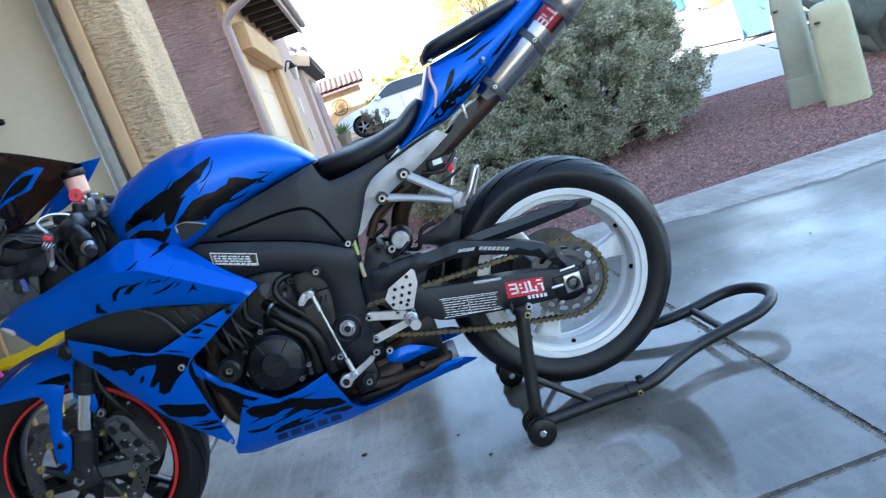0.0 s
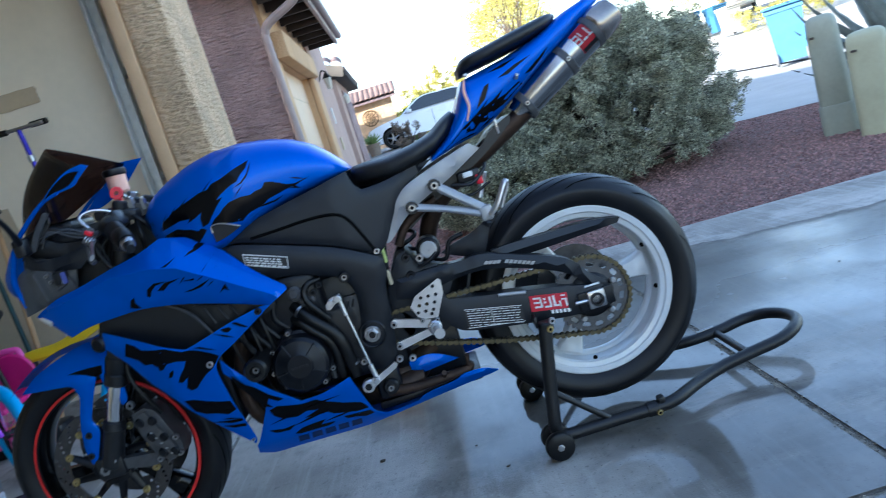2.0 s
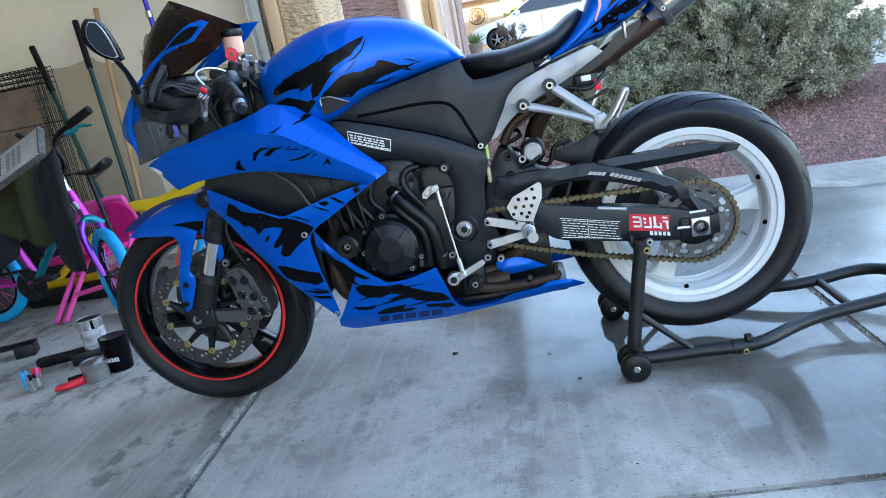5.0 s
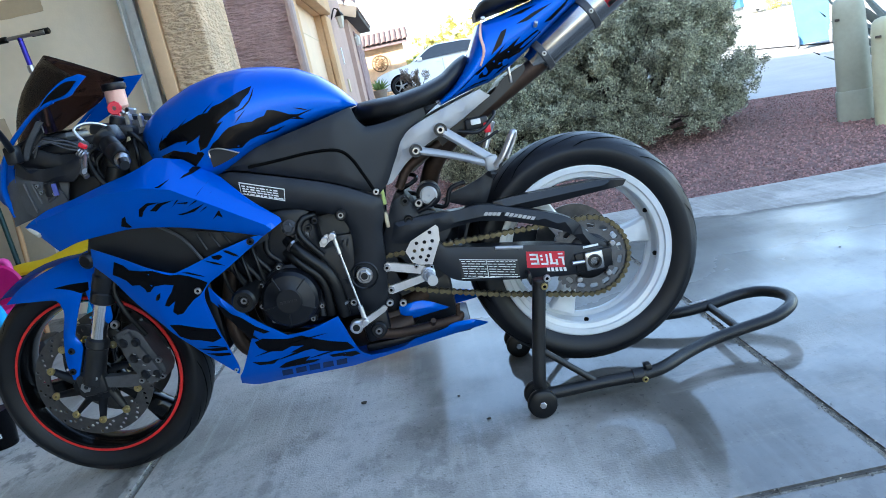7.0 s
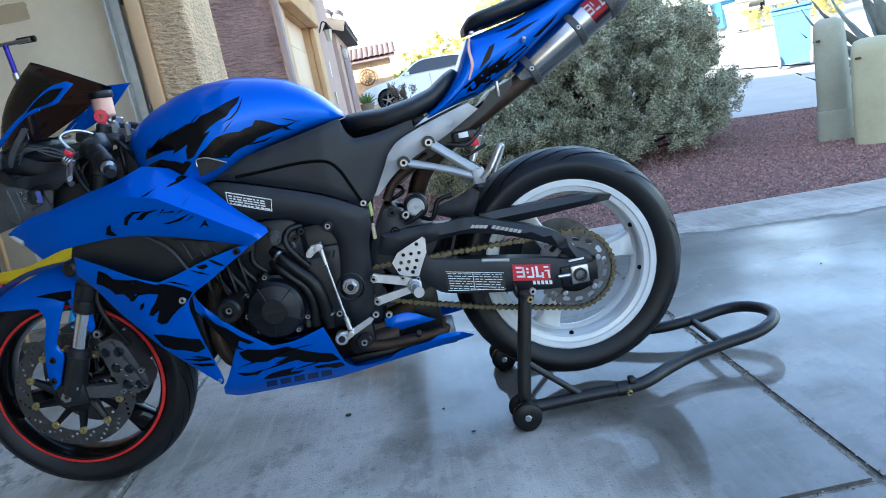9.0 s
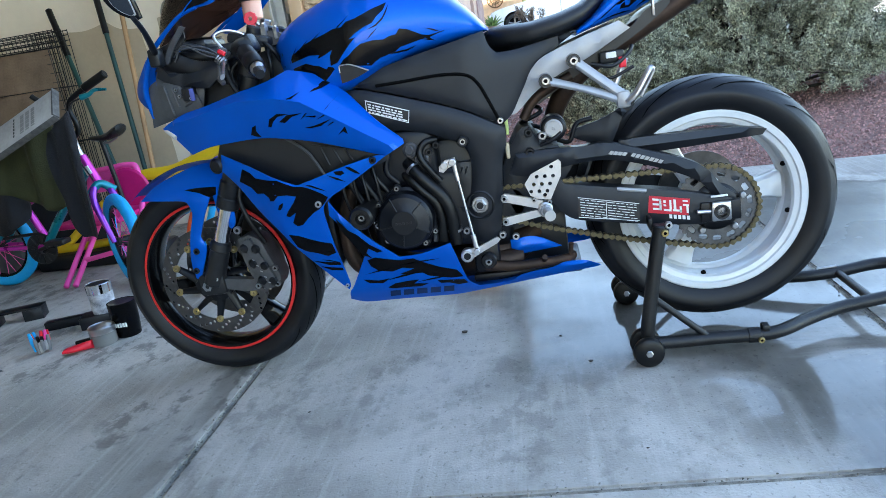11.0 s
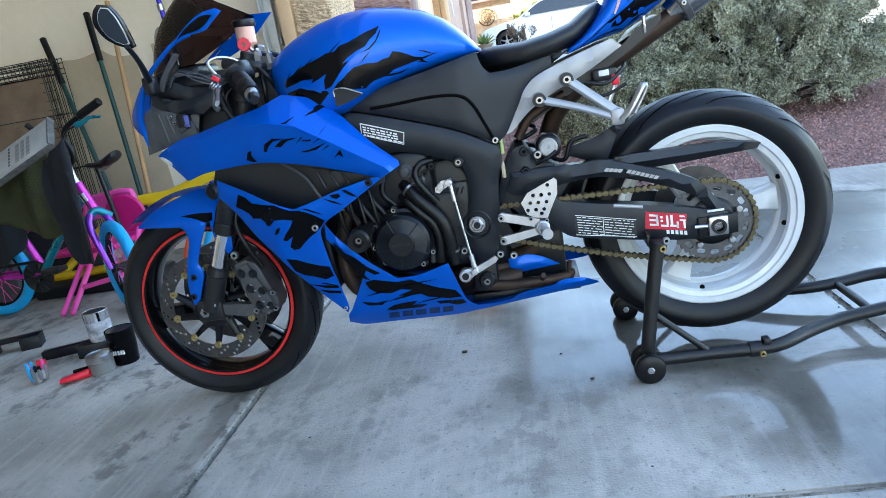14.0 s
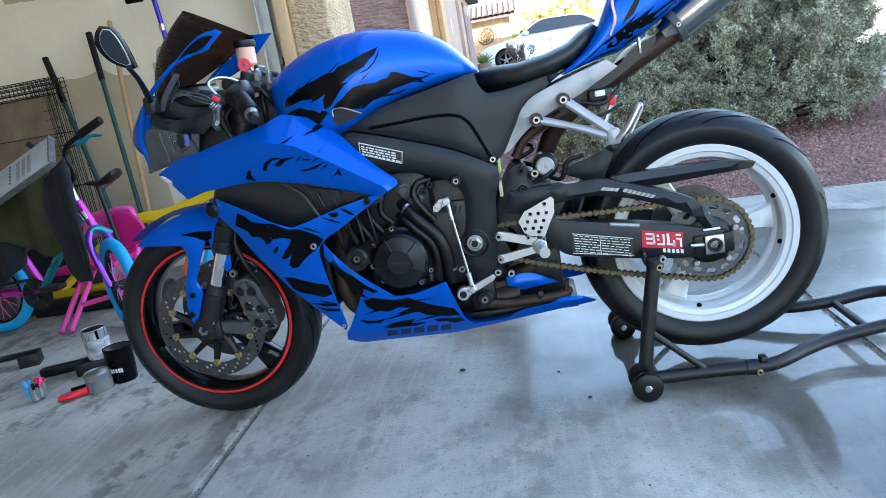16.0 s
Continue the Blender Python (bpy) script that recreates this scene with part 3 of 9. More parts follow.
def pebbles(count, x0, x1, y0, y1, size, seed):
    rng = random.Random(seed)
    ico = bmesh.new()
    bmesh.ops.create_icosphere(ico, subdivisions=1, radius=1)
    V = np.array([v.co for v in ico.verts])
    F = np.array([[v.index for v in f.verts] for f in ico.faces])
    ico.free()
    verts, faces, k = [], [], 0
    while k < count:
        x, y = rng.uniform(x0, x1), y0 + (y1 - y0) * rng.random() ** 1.4
        if y < yard_edge(x) + 0.015 or y > gravel_far(x) - 0.01:
            continue
        s = size * rng.uniform(0.5, 1.35)
        R = np.array(Euler((rng.uniform(0, 6), rng.uniform(0, 6), rng.uniform(0, 6))).to_matrix())
        jig = V * (np.array([1.0, rng.uniform(0.6, 0.9), rng.uniform(0.45, 0.8)]) * s)
        pts = jig @ R.T + np.array([x, y, rise(x, y) - 0.03 + s * 0.35])
        verts.append(pts)
        faces.append(F + k * len(V))
        k += 1
    me = bpy.data.meshes.new("gravel_stones")
    me.from_pydata(np.concatenate(verts).tolist(), [], np.concatenate(faces).tolist())
    me.materials.append(M["gravel"])
    return tagged(new("gravel_stones", me), "loose red-brown gravel stones", "gravel", kind="stuff")


pebbles(46000, 0.5, 7.4, 1.3, 6.6, 0.0085, 4)

def joint_grit(count, seed):
    """Crumbs of broken edge and dirt lying in and beside the joints of the slabs."""
    rng = random.Random(seed)
    verts, faces = [], []
    for k in range(count):
        if k % 3:
            x, y = 1.755 + rng.gauss(0, 0.007), rng.uniform(-1.6, 1.5)
        elif k % 2:
            x, y = rng.uniform(0.3, 4.5), -0.745 + rng.gauss(0, 0.007)
        else:
            x, y = 0.055 + rng.gauss(0, 0.008), rng.uniform(-1.2, 0.9)
        s = rng.uniform(0.0012, 0.0042)
        n = len(verts)
        for dx, dy, dz in ((1, 0, 0), (-0.4, 0.9, 0), (-0.6, -0.8, 0), (0, 0, 0.9)):
            a = rng.uniform(0.6, 1.2)
            verts.append((x + dx * s * a, y + dy * s * a, dz * s * a + 0.0005))
        faces += [(n, n + 1, n + 3), (n + 1, n + 2, n + 3), (n + 2, n, n + 3)]
    me = bpy.data.meshes.new("joint_grit")
    me.from_pydata(verts, [], faces)
    me.materials.append(M["crumb"])
    return tagged(new("joint_grit", me), "pale crumbs and dirt along the slab joints", "grit", kind="stuff")


M["crumb"] = mat("concrete crumbs", (0.2, 0.18, 0.15), 0.9, vary=0.3, scale=60, per_island=0.8)
joint_grit(1500, 41)

# the neighbours' pale driveway, the walk and the street beyond
solo("pavement", sheet(-1.0, 8.6, 3.4, 30.0, 0.5, -0.024, far=gravel_far), M["walk"], "pale concrete driveway of the neighbouring house", "driveway", kind="structure")
solo("sidewalk", sheet(7.6, 9.3, -12, 7.0, 0.5, -0.008), M["walk"], "pale concrete sidewalk along the street", "sidewalk", kind="structure")
solo("road", sheet(9.2, 19.0, -60, 60, 1.5, -0.06), M["street"], "sunlit pale residential street", "road", kind="structure")
solo("far_pavement", sheet(8.6, 9.2, 6.9, 60, 1.0, 0.0), M["walk"], "pale kerb strip along the street", "kerb", kind="structure")

# ---- garage ----
GW = 2.32      # inner face of the side wall
solo("wall_side", box(-6.2, -0.27, GW, GW + 0.16, 0, 2.75), M["drywall"], "unpainted beige drywall garage wall with patched joints", "wall", kind="structure", smooth=False)
solo("wall_back", box(-6.36, -6.2, -3.76, GW + 0.16, 0, 2.75), M["drywall"], "plain beige garage back wall", "wall", kind="structure", smooth=False)
solo("wall_near", box(-6.2, -0.27, -3.76, -3.6, 0, 2.75), M["drywall"], "plain beige garage wall", "wall", kind="structure", smooth=False)
solo("ceiling", box(-6.36, -0.02, -3.76, GW + 0.16, 2.75, 2.9), M["drywall"], "plain beige garage ceiling", "ceiling", kind="structure", smooth=False)
solo("wall_header", box(-0.27, 0.0, -3.3, 2.0, 2.5, 2.9), M["stucco_tan"], "tan stucco wall over the garage opening", "wall", kind="structure", smooth=False)
pier = thing("wall_pier", "tan stucco pier beside the garage opening", "wall", kind="structure")
part("stucco", box(-0.205, 0.01, 2.0, 2.62, 0, 3.1, 0.02, 3), M["stucco_tan"], pier)
part("jamb", box(-0.278, -0.207, 1.985, 2.3, 0, 2.32, 0.004), M["trim_tan"], pier, "smooth tan painted jamb")
solo("wall_front", box(-0.27, 0.0, -9.0, -3.3, 0, 3.0), M["stucco_tan"], "tan stucco house front", "wall", kind="structure", smooth=False)
solo("wall_house", box(-6.0, -0.28, GW + 0.17, 2.62, 0, 3.0), M["stucco_tan"], "tan stucco side of the house", "wall", kind="structure", smooth=False)
solo("roof", box(-6.6, 0.1, -9.0, 2.8, 3.0, 3.17), M["fascia"], "brown roof edge of the garage", "roof", kind="structure", smooth=False)
# patches of joint compound on the drywall
for x0, x1, z0, z1 in ((-2.02, -1.72, 1.73, 1.98), (-1.92, -1.28, 0.05, 1.27), (-1.2, -0.72, 0.1, 1.28), (-3.0, -2.2, 0.4, 1.2), (-1.2, -0.9, 1.72, 1.82), (-0.75, -0.55, 0.3, 1.1)):
    c = ((x0 + x1) / 2, (z0 + z1) / 2)
    rng = random.Random(int(z1 * 100))
    loop = []
    for k in range(24):
        a = 2 * math.pi * k / 24
        ca, sa_ = math.cos(a), math.sin(a)
        s = 1 / max(abs(ca), abs(sa_)) ** 0.85 * rng.uniform(0.94, 1.02)
        loop.append((c[0] + (x1 - x0) / 2 * ca * s, c[1] + (z1 - z0) / 2 * sa_ * s))
    solo("wall_patch", panel(loop, lambda x, z: GW - 0.003, 0.0025, 0.2, 0, 0, curve=True), M["drywall_patch"], "tan joint-compound patch on the drywall", "wall patch", kind="structure")
door_track = thing("door_track", "galvanised steel garage door track on the wall", "door track", kind="structure")
part("rail", merge(box(-0.42, -0.352, 2.16, 2.17, 0.02, 2.4, 0.003), box(-0.42, -0.41, 2.1, 2.16, 0.02, 2.4, 0.003), box(-0.36, -0.352, 2.13, 2.16, 0.02, 2.4, 0.003), box(-0.425, -0.42, 2.1, 2.22, 0.02, 2.4)), M["track"], door_track)
for z in (0.5, 1.1, 1.7, 2.2):
    part("bracket", box(-0.41, -0.35, 2.17, GW, z, z + 0.04, 0.002), M["track"], door_track)
part("seal", box(-0.345, -0.282, 2.2, 2.3, 0, 2.35, 0.003), M["soffit"], door_track, "dark rubber door seal")


# ---- neighbouring houses ----
def wall_with_opening(x, thick, y0, y1, z0, z1, oy0, oy1, oz1):
    return merge(box(x - thick, x, y0, oy0, z0, z1), box(x - thick, x, oy1, y1, z0, z1), box(x - thick, x, oy0, oy1, oz1, z1))


def tile_row(parent, a, b, n, r, run, material):
    """Half-round roof tiles side by side from a to b, each run long."""
    a, b, run = Vector(a), Vector(b), Vector(run)
    w = (b - a) / n
    up = w.cross(run).normalized()
    up = up if up.z > 0 else -up
    bm = bmesh.new()
    rings = []
    for s in (0, 1):
        for lift in (0.0, 0.014):
            rings.append([bm.verts.new(run * s + w * 0.5 - w * 0.56 * math.cos(math.pi * k / 6) + up * (r * math.sin(math.pi * k / 6) + lift)) for k in range(7)])
    for p, q in ((0, 2), (3, 1), (1, 0), (2, 3)):
        for k in range(6):
            bm.faces.new((rings[p][k], rings[p][k + 1], rings[q][k + 1], rings[q][k]))
    me = finish(bm, "tile", material)
    for i in range(n):
        ob = new("tile", me)
        ob.parent = parent
        ob.location = a + w * i - WORLD[parent].translation


nh = thing("neighbour_house", "mauve stucco house with a peach garage surround and brown eaves", "house", at=(0, 5, 0))
part("side_wall", box(-7.0, 0.09, 4.5, 4.66, 0, 2.56), M["stucco_purple"], nh, smooth=False)
part("front_wall", wall_with_opening(0.13, 0.16, 4.66, 7.4, 0.1, 2.55, 4.95, 6.7, 1.935), M["stucco_peach"], nh, "peach stucco front", smooth=False)
part("garage_surround", merge(box(0.131, 0.25, 4.75, 6.9, 1.935, 2.18, 0.02), box(0.131, 0.2, 6.71, 7.15, 0.2, 1.933, 0.02)), M["stucco_peach"], nh, "projecting peach door surround")
gd = part("garage_door", box(0.0, 0.06, 4.95, 6.7, 0.1, 1.935, 0.004), M["cream"], nh, "cream sectional garage door")
for z in (0.65, 1.15, 1.65):
    part("door_groove", box(0.06, 0.063, 4.95, 6.7, z, z + 0.008), M["drywall_patch"], gd)
part("wing_wall", box(-6, 0.16, 7.41, 9.6, 0.2, 2.7), M["stucco_pink"], nh, "dusty pink stucco wing", smooth=False)
# unseen block added behind the wing to shade the drive and the car
part("rear_wing", box(-7, -0.55, 9.65, 15.0, 0.2, 3.3), M["stucco_pink"], nh, smooth=False)
# roof: rake over the side wall, eave along the front
roof_bm = bmesh.new()
rv = [roof_bm.verts.new(p) for p in ((-5.5, 4.3, 4.73), (0.52, 4.3, 2.56), (0.52, 7.9, 2.56), (-5.5, 7.9, 4.73),
                                     (-5.5, 4.3, 4.64), (0.52, 4.3, 2.47), (0.52, 7.9, 2.47), (-5.5, 7.9, 4.64))]
for f in ((0, 1, 2, 3), (7, 6, 5, 4), (0, 4, 5, 1), (1, 5, 6, 2), (2, 6, 7, 3), (3, 7, 4, 0)):
    roof_bm.faces.new([rv[k] for k in f])
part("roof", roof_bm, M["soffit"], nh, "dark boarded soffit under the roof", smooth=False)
gb = bmesh.new()
gvs = [gb.verts.new(p) for p in ((-5.5, 4.5, 2.56), (0.09, 4.5, 2.56), (-5.5, 4.5, 4.62), (-5.5, 4.65, 2.56), (0.09, 4.65, 2.56), (-5.5, 4.65, 4.62))]
for f in ((0, 1, 2), (5, 4, 3), (0, 3, 4, 1), (1, 4, 5, 2), (2, 5, 3, 0)):
    gb.faces.new([gvs[k] for k in f])
part("gable_wall", gb, M["stucco_purple"], nh, smooth=False)
rake_m = Matrix.Translation((0.54, 4.27, 2.5)) @ Matrix.Rotation(math.atan(0.36), 4, "Y")
part("rake_board", box(-6.2, 0, -0.03, 0.03, -0.09, 0.05, 0.006, m=rake_m), M["fascia"], nh, "mauve-brown rake board")
for i in range(20):
    part("rake_tile", box(-0.3 * (i + 1) - 0.03, -0.3 * i, -0.06, 0.2, 0.03, 0.12, 0.02, m=rake_m @ Matrix.Translation((0, 0, 0.012 * (i % 2))) @ Matrix.Rotation(radians(1.5), 4, "Y")), M["fascia"], nh)
part("fascia", box(0.5, 0.54, 4.25, 7.95, 2.4, 2.56, 0.006), M["downpipe"], nh, "taupe fascia board")
part("gutter", tube([(0.575, 4.25, 2.5), (0.575, 7.95, 2.5)], 0.042, smooth=False), M["downpipe"], nh, "taupe rain gutter")
for i in range(9):
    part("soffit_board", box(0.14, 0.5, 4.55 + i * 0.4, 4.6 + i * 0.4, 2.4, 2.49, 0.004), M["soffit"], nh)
part("downspout", merge(tube([(0.55, 4.38, 2.5), (0.53, 4.39, 2.4), (0.45, 4.4, 2.3), (0.22, 4.42, 2.2), (0.145, 4.43, 2.12), (0.138, 4.43, 1.9), (0.138, 4.43, 0.05)], 0.038, seg=10, steps=4)), M["downpipe"], nh, "taupe downspout bent under the eave")
LAMP = Vector((0.27, 7.75, 1.95))
lamp = part("wall_lamp", lathe([(0, -0.1), (0.03, -0.095), (0.055, 0.05), (0.012, 0.105), (0, 0.105)], LAMP, (0, 0, 1), 6), M["lamp_glass"], nh, "frosted coach lamp", angle=20)
part("lamp_cap", lathe([(0.066, 0.045), (0.022, 0.11), (0.008, 0.14), (0, 0.15)], LAMP, (0, 0, 1), 6), M["lamp_metal"], lamp, angle=20)
part("lamp_arm", tube([LAMP + Vector((-0.11, 0, 0.03)), LAMP + Vector((-0.05, 0, 0.15)), LAMP + Vector((0, 0, 0.13))], 0.009), M["lamp_metal"], lamp)
part("plaque", box(0.16, 0.175, 8.05, 8.12, 1.42, 1.64, 0.004), M["sticker_white"], nh, "small white plaque")
part("doorbell_plate", box(0.16, 0.18, 7.98, 8.1, 1.05, 1.22, 0.004), M["plate_cream"], nh)

h2 = thing("far_house", "dusty pink stucco house with a clay-tiled gable and coach lamp", "house", at=(0, 16, 0.6))
part("front_wall", box(-6, -0.16, 15.3, 19.3, 0.3, 3.1), M["stucco_pink"], h2, smooth=False)
# hidden block, added so that the tan house wall falls in shade
part("rear_wing", box(-7, -0.85, 19.7, 27.5, 0.3, 4.0), M["stucco_pink"], h2, smooth=False)
part("door_recess", box(-0.159, -0.12, 16.3, 18.4, 0.5, 2.6, 0.01), M["stucco_purple"], h2, "mauve garage door")
part("fascia", box(0, 0.62, 15.04, 15.12, -0.24, 0.0, 0.01, m=Matrix.Translation((-0.44, 0, 3.2)) @ Matrix.Rotation(math.atan(0.37), 4, "Y")), M["cream"], h2, "cream fascia board")
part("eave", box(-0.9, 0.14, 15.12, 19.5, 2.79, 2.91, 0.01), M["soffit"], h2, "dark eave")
part("roof", box(-4.0, 0.16, 15.05, 19.6, 2.915, 2.98, 0.01), M["roof_tile"], h2)
tile_row(h2, (-0.64, 15.02, 3.19), (0.1, 15.02, 2.99), 3, 0.12, (0, 0.5, 0.15), M["roof_tile"])
part("wall_lamp", lathe([(0, -0.12), (0.05, -0.1), (0.075, 0.06), (0.02, 0.13), (0, 0.15)], (-0.04, 15.5, 2.3), (0, 0, 1), 6), M["lamp_glass"], h2, "frosted coach lamp", angle=20)

h3 = thing("tan_house", "tan stucco house with clay roof tiles and an iron wall ornament", "house", at=(0, 30, 1.2))
part("wall", box(-9, 0.92, 30.0, 34, 0.6, 3.2), M["stucco_tan"], h3, smooth=False)
part("roof_slope", box(-9.0, 1.15, -0.4, 1.6, -0.1, 0.0, m=Matrix.Translation((0, 30, 3.22)) @ Matrix.Rotation(radians(20), 4, "X")), M["fascia"], h3, smooth=False)
for k in range(2):
    tile_row(h3, (-3.4, 29.54 + 0.75 * k, 3.1 + 0.273 * k), (1.2, 29.54 + 0.75 * k, 3.1 + 0.273 * k), 20, 0.08, (0, 0.8, 0.29), M["roof_tile"])
OC = Vector((-0.19, 29.94, 2.36))
part("ornament", merge(lathe([(0.33, -0.02), (0.36, 0), (0.33, 0.02), (0.31, 0)], OC, (0, 1, 0), 32, True), lathe([(0.2, -0.012), (0.215, 0), (0.2, 0.012), (0.185, 0)], OC, (0, 1, 0), 32, True),
                             lathe([(0, -0.02), (0.06, -0.02), (0.06, 0.02), (0, 0.02)], OC, (0, 1, 0), 24),
                             *[rod(OC, OC + Vector((0.33 * math.cos(k * math.pi / 6), 0, 0.33 * math.sin(k * math.pi / 6))), 0.014, seg=6) for k in range(12)]),
           M["iron"], h3, "round rusty iron wall ornament")

# unseen roof added over the garage, sized so that its eave shades the driveway
hr = bmesh.new()
hv = [hr.verts.new(p) for p in ((-7, -10, 5.72), (0.2, -10, 3.34), (0.2, 3.1, 3.34), (-7, 3.1, 5.72), (-7, -10, 5.56), (0.2, -10, 3.18), (0.2, 3.1, 3.18), (-7, 3.1, 5.56))]
for f in ((0, 1, 2, 3), (7, 6, 5, 4), (0, 4, 5, 1), (1, 5, 6, 2), (2, 6, 7, 3), (3, 7, 4, 0)):
    hr.faces.new([hv[k] for k in f])
solo("gable_wall", merge(loft([[(-6.2, y, 2.6), (-0.02, y, 2.6), (-0.02, y, 3.2), (-6.2, y, 5.25)] for y in (2.64, 2.72)]), loft([[(-6.2, y, 2.6), (-0.02, y, 2.6), (-0.02, y, 3.2), (-6.2, y, 5.25)] for y in (-9.0, -8.9)])), M["stucco_tan"], "tan stucco gable under the roof", "wall", kind="structure", smooth=False)
solo("roof", hr, M["roof_tile"], "unseen tile roof that shades the driveway", "roof", kind="structure", smooth=False)


# ---- plants ----
def leaf_cloud(name, material, centres, per, spread, size, seed, parent=None, narrow=0.4):
    """Small bent leaves scattered about twig ends, as one crown."""
    rng = np.random.default_rng(seed)
    C = np.repeat(np.asarray(centres, float), per, axis=0)
    n = len(C)
    off = rng.normal(size=(n, 3))
    off *= (spread * rng.random((n, 1)) ** 0.6) / np.linalg.norm(off, axis=1, keepdims=True)
    P = C + off
    d = rng.normal(size=(n, 3)) + np.array([0, 0, 0.5])
    d /= np.linalg.norm(d, axis=1, keepdims=True)
    s = np.cross(d, rng.normal(size=(n, 3)))
    s /= np.linalg.norm(s, axis=1, keepdims=True)
    L = size * rng.uniform(0.6, 1.4, (n, 1))
    W = L * narrow
    V = np.stack([P, P + d * L * 0.5 + s * W * 0.5, P + d * L, P + d * L * 0.5 - s * W * 0.5], 1).reshape(-1, 3)
    F = np.arange(4 * n).reshape(n, 4)
    me = bpy.data.meshes.new(name)
    me.from_pydata(V.tolist(), [], F.tolist())
    me.materials.append(material)
    ob = new(name, me)
    if parent is not None:
        ob.parent = parent
        me.transform(WORLD[parent].inverted())
    return ob


def branches(root, tips, r, seed, bow=0.15):
    rng = random.Random(seed)
    out = bmesh.new()
    for tip in tips:
        a, b = Vector(root) + Vector((rng.uniform(-1, 1), rng.uniform(-1, 1), 0)) * r * 4, Vector(tip)
        mid = (a + b) / 2 + Vector((rng.uniform(-1, 1), rng.uniform(-1, 1), rng.uniform(-0.3, 0.6))) * bow
        out = merge(out, tube([a, mid, b], [r, r * 0.6, r * 0.18], seg=5, steps=4))
    return out


def shrub(name, label, centre, radii, clumps, per, leaf, material, seed, spread=0.14, twigs=40, core=0.3, flat=1.0):
    """A rounded, uneven shrub: dense tufts of small leaves on a lumpy shell with a darker inside, on twigs from one root."""
    rng = random.Random(seed)
    base = rise(centre[0], centre[1])
    t = thing(name, label, "shrub", at=(centre[0], centre[1], base))
    heads, tips = [], []
    shell = clumps // 9
    while len(heads) < shell:
        v = Vector((rng.gauss(0, 1), rng.gauss(0, 1), rng.gauss(0.35, 1))).normalized()
        lump = 1 + 0.2 * noise.noise(v * 2.2 + Vector((seed, 0, 0))) + 0.2 * noise.noise(v * 5.5)
        s = lump * (1 - (0.14 * rng.random() if rng.random() > core else 0.2 + 0.4 * rng.random()))
        p = Vector((centre[0] + radii[0] * v.x * s, centre[1] + radii[1] * v.y * s, base + radii[2] * (0.36 + 0.64 * v.z * s)))
        if p.z > base + 0.05:
            heads.append((p, (v + Vector((0, 0, 0.7))).normalized()))
    for k in range(shell // 5):
        a, s = rng.uniform(0, 2 * math.pi), rng.uniform(0.72, 1.02)
        p = Vector((centre[0] + radii[0] * s * math.cos(a), centre[1] + radii[1] * s * math.sin(a), base + radii[2] * rng.uniform(0.05, 0.3)))
        heads.append((p, Vector((math.cos(a), math.sin(a), 0.8)).normalized()))
    for p, v in heads:
        for k in range(9):
            off = Vector((rng.gauss(0, 1), rng.gauss(0, 1), rng.gauss(0, 1))) * spread * 0.5
            q = p + off + v * spread * rng.uniform(-0.6, 1.4)
            if q.z > base + 0.04:
                tips.append(q)
    part("twig_frame", branches((centre[0], centre[1], base - 0.03), [h[0] for h in heads[:twigs]], 0.018, seed, 0.2), M["twig"], t, "dark tangled twigs")
    leaf_cloud("crown", material, tips, per, spread * 0.6, leaf, seed, t, 0.42)
    return t


shrub("shrub", "large rounded grey-green desert shrub in the gravel", (2.72, 4.4), (1.02, 0.95, 1.3), 7400, 62, 0.021, M["leaf"], 11, 0.07, 60)
shrub("shrub", "low pale green shrub beside the larger one", (1.68, 3.75), (0.56, 0.52, 0.69), 2000, 66, 0.019, M["leaf"], 12, 0.058, 24)


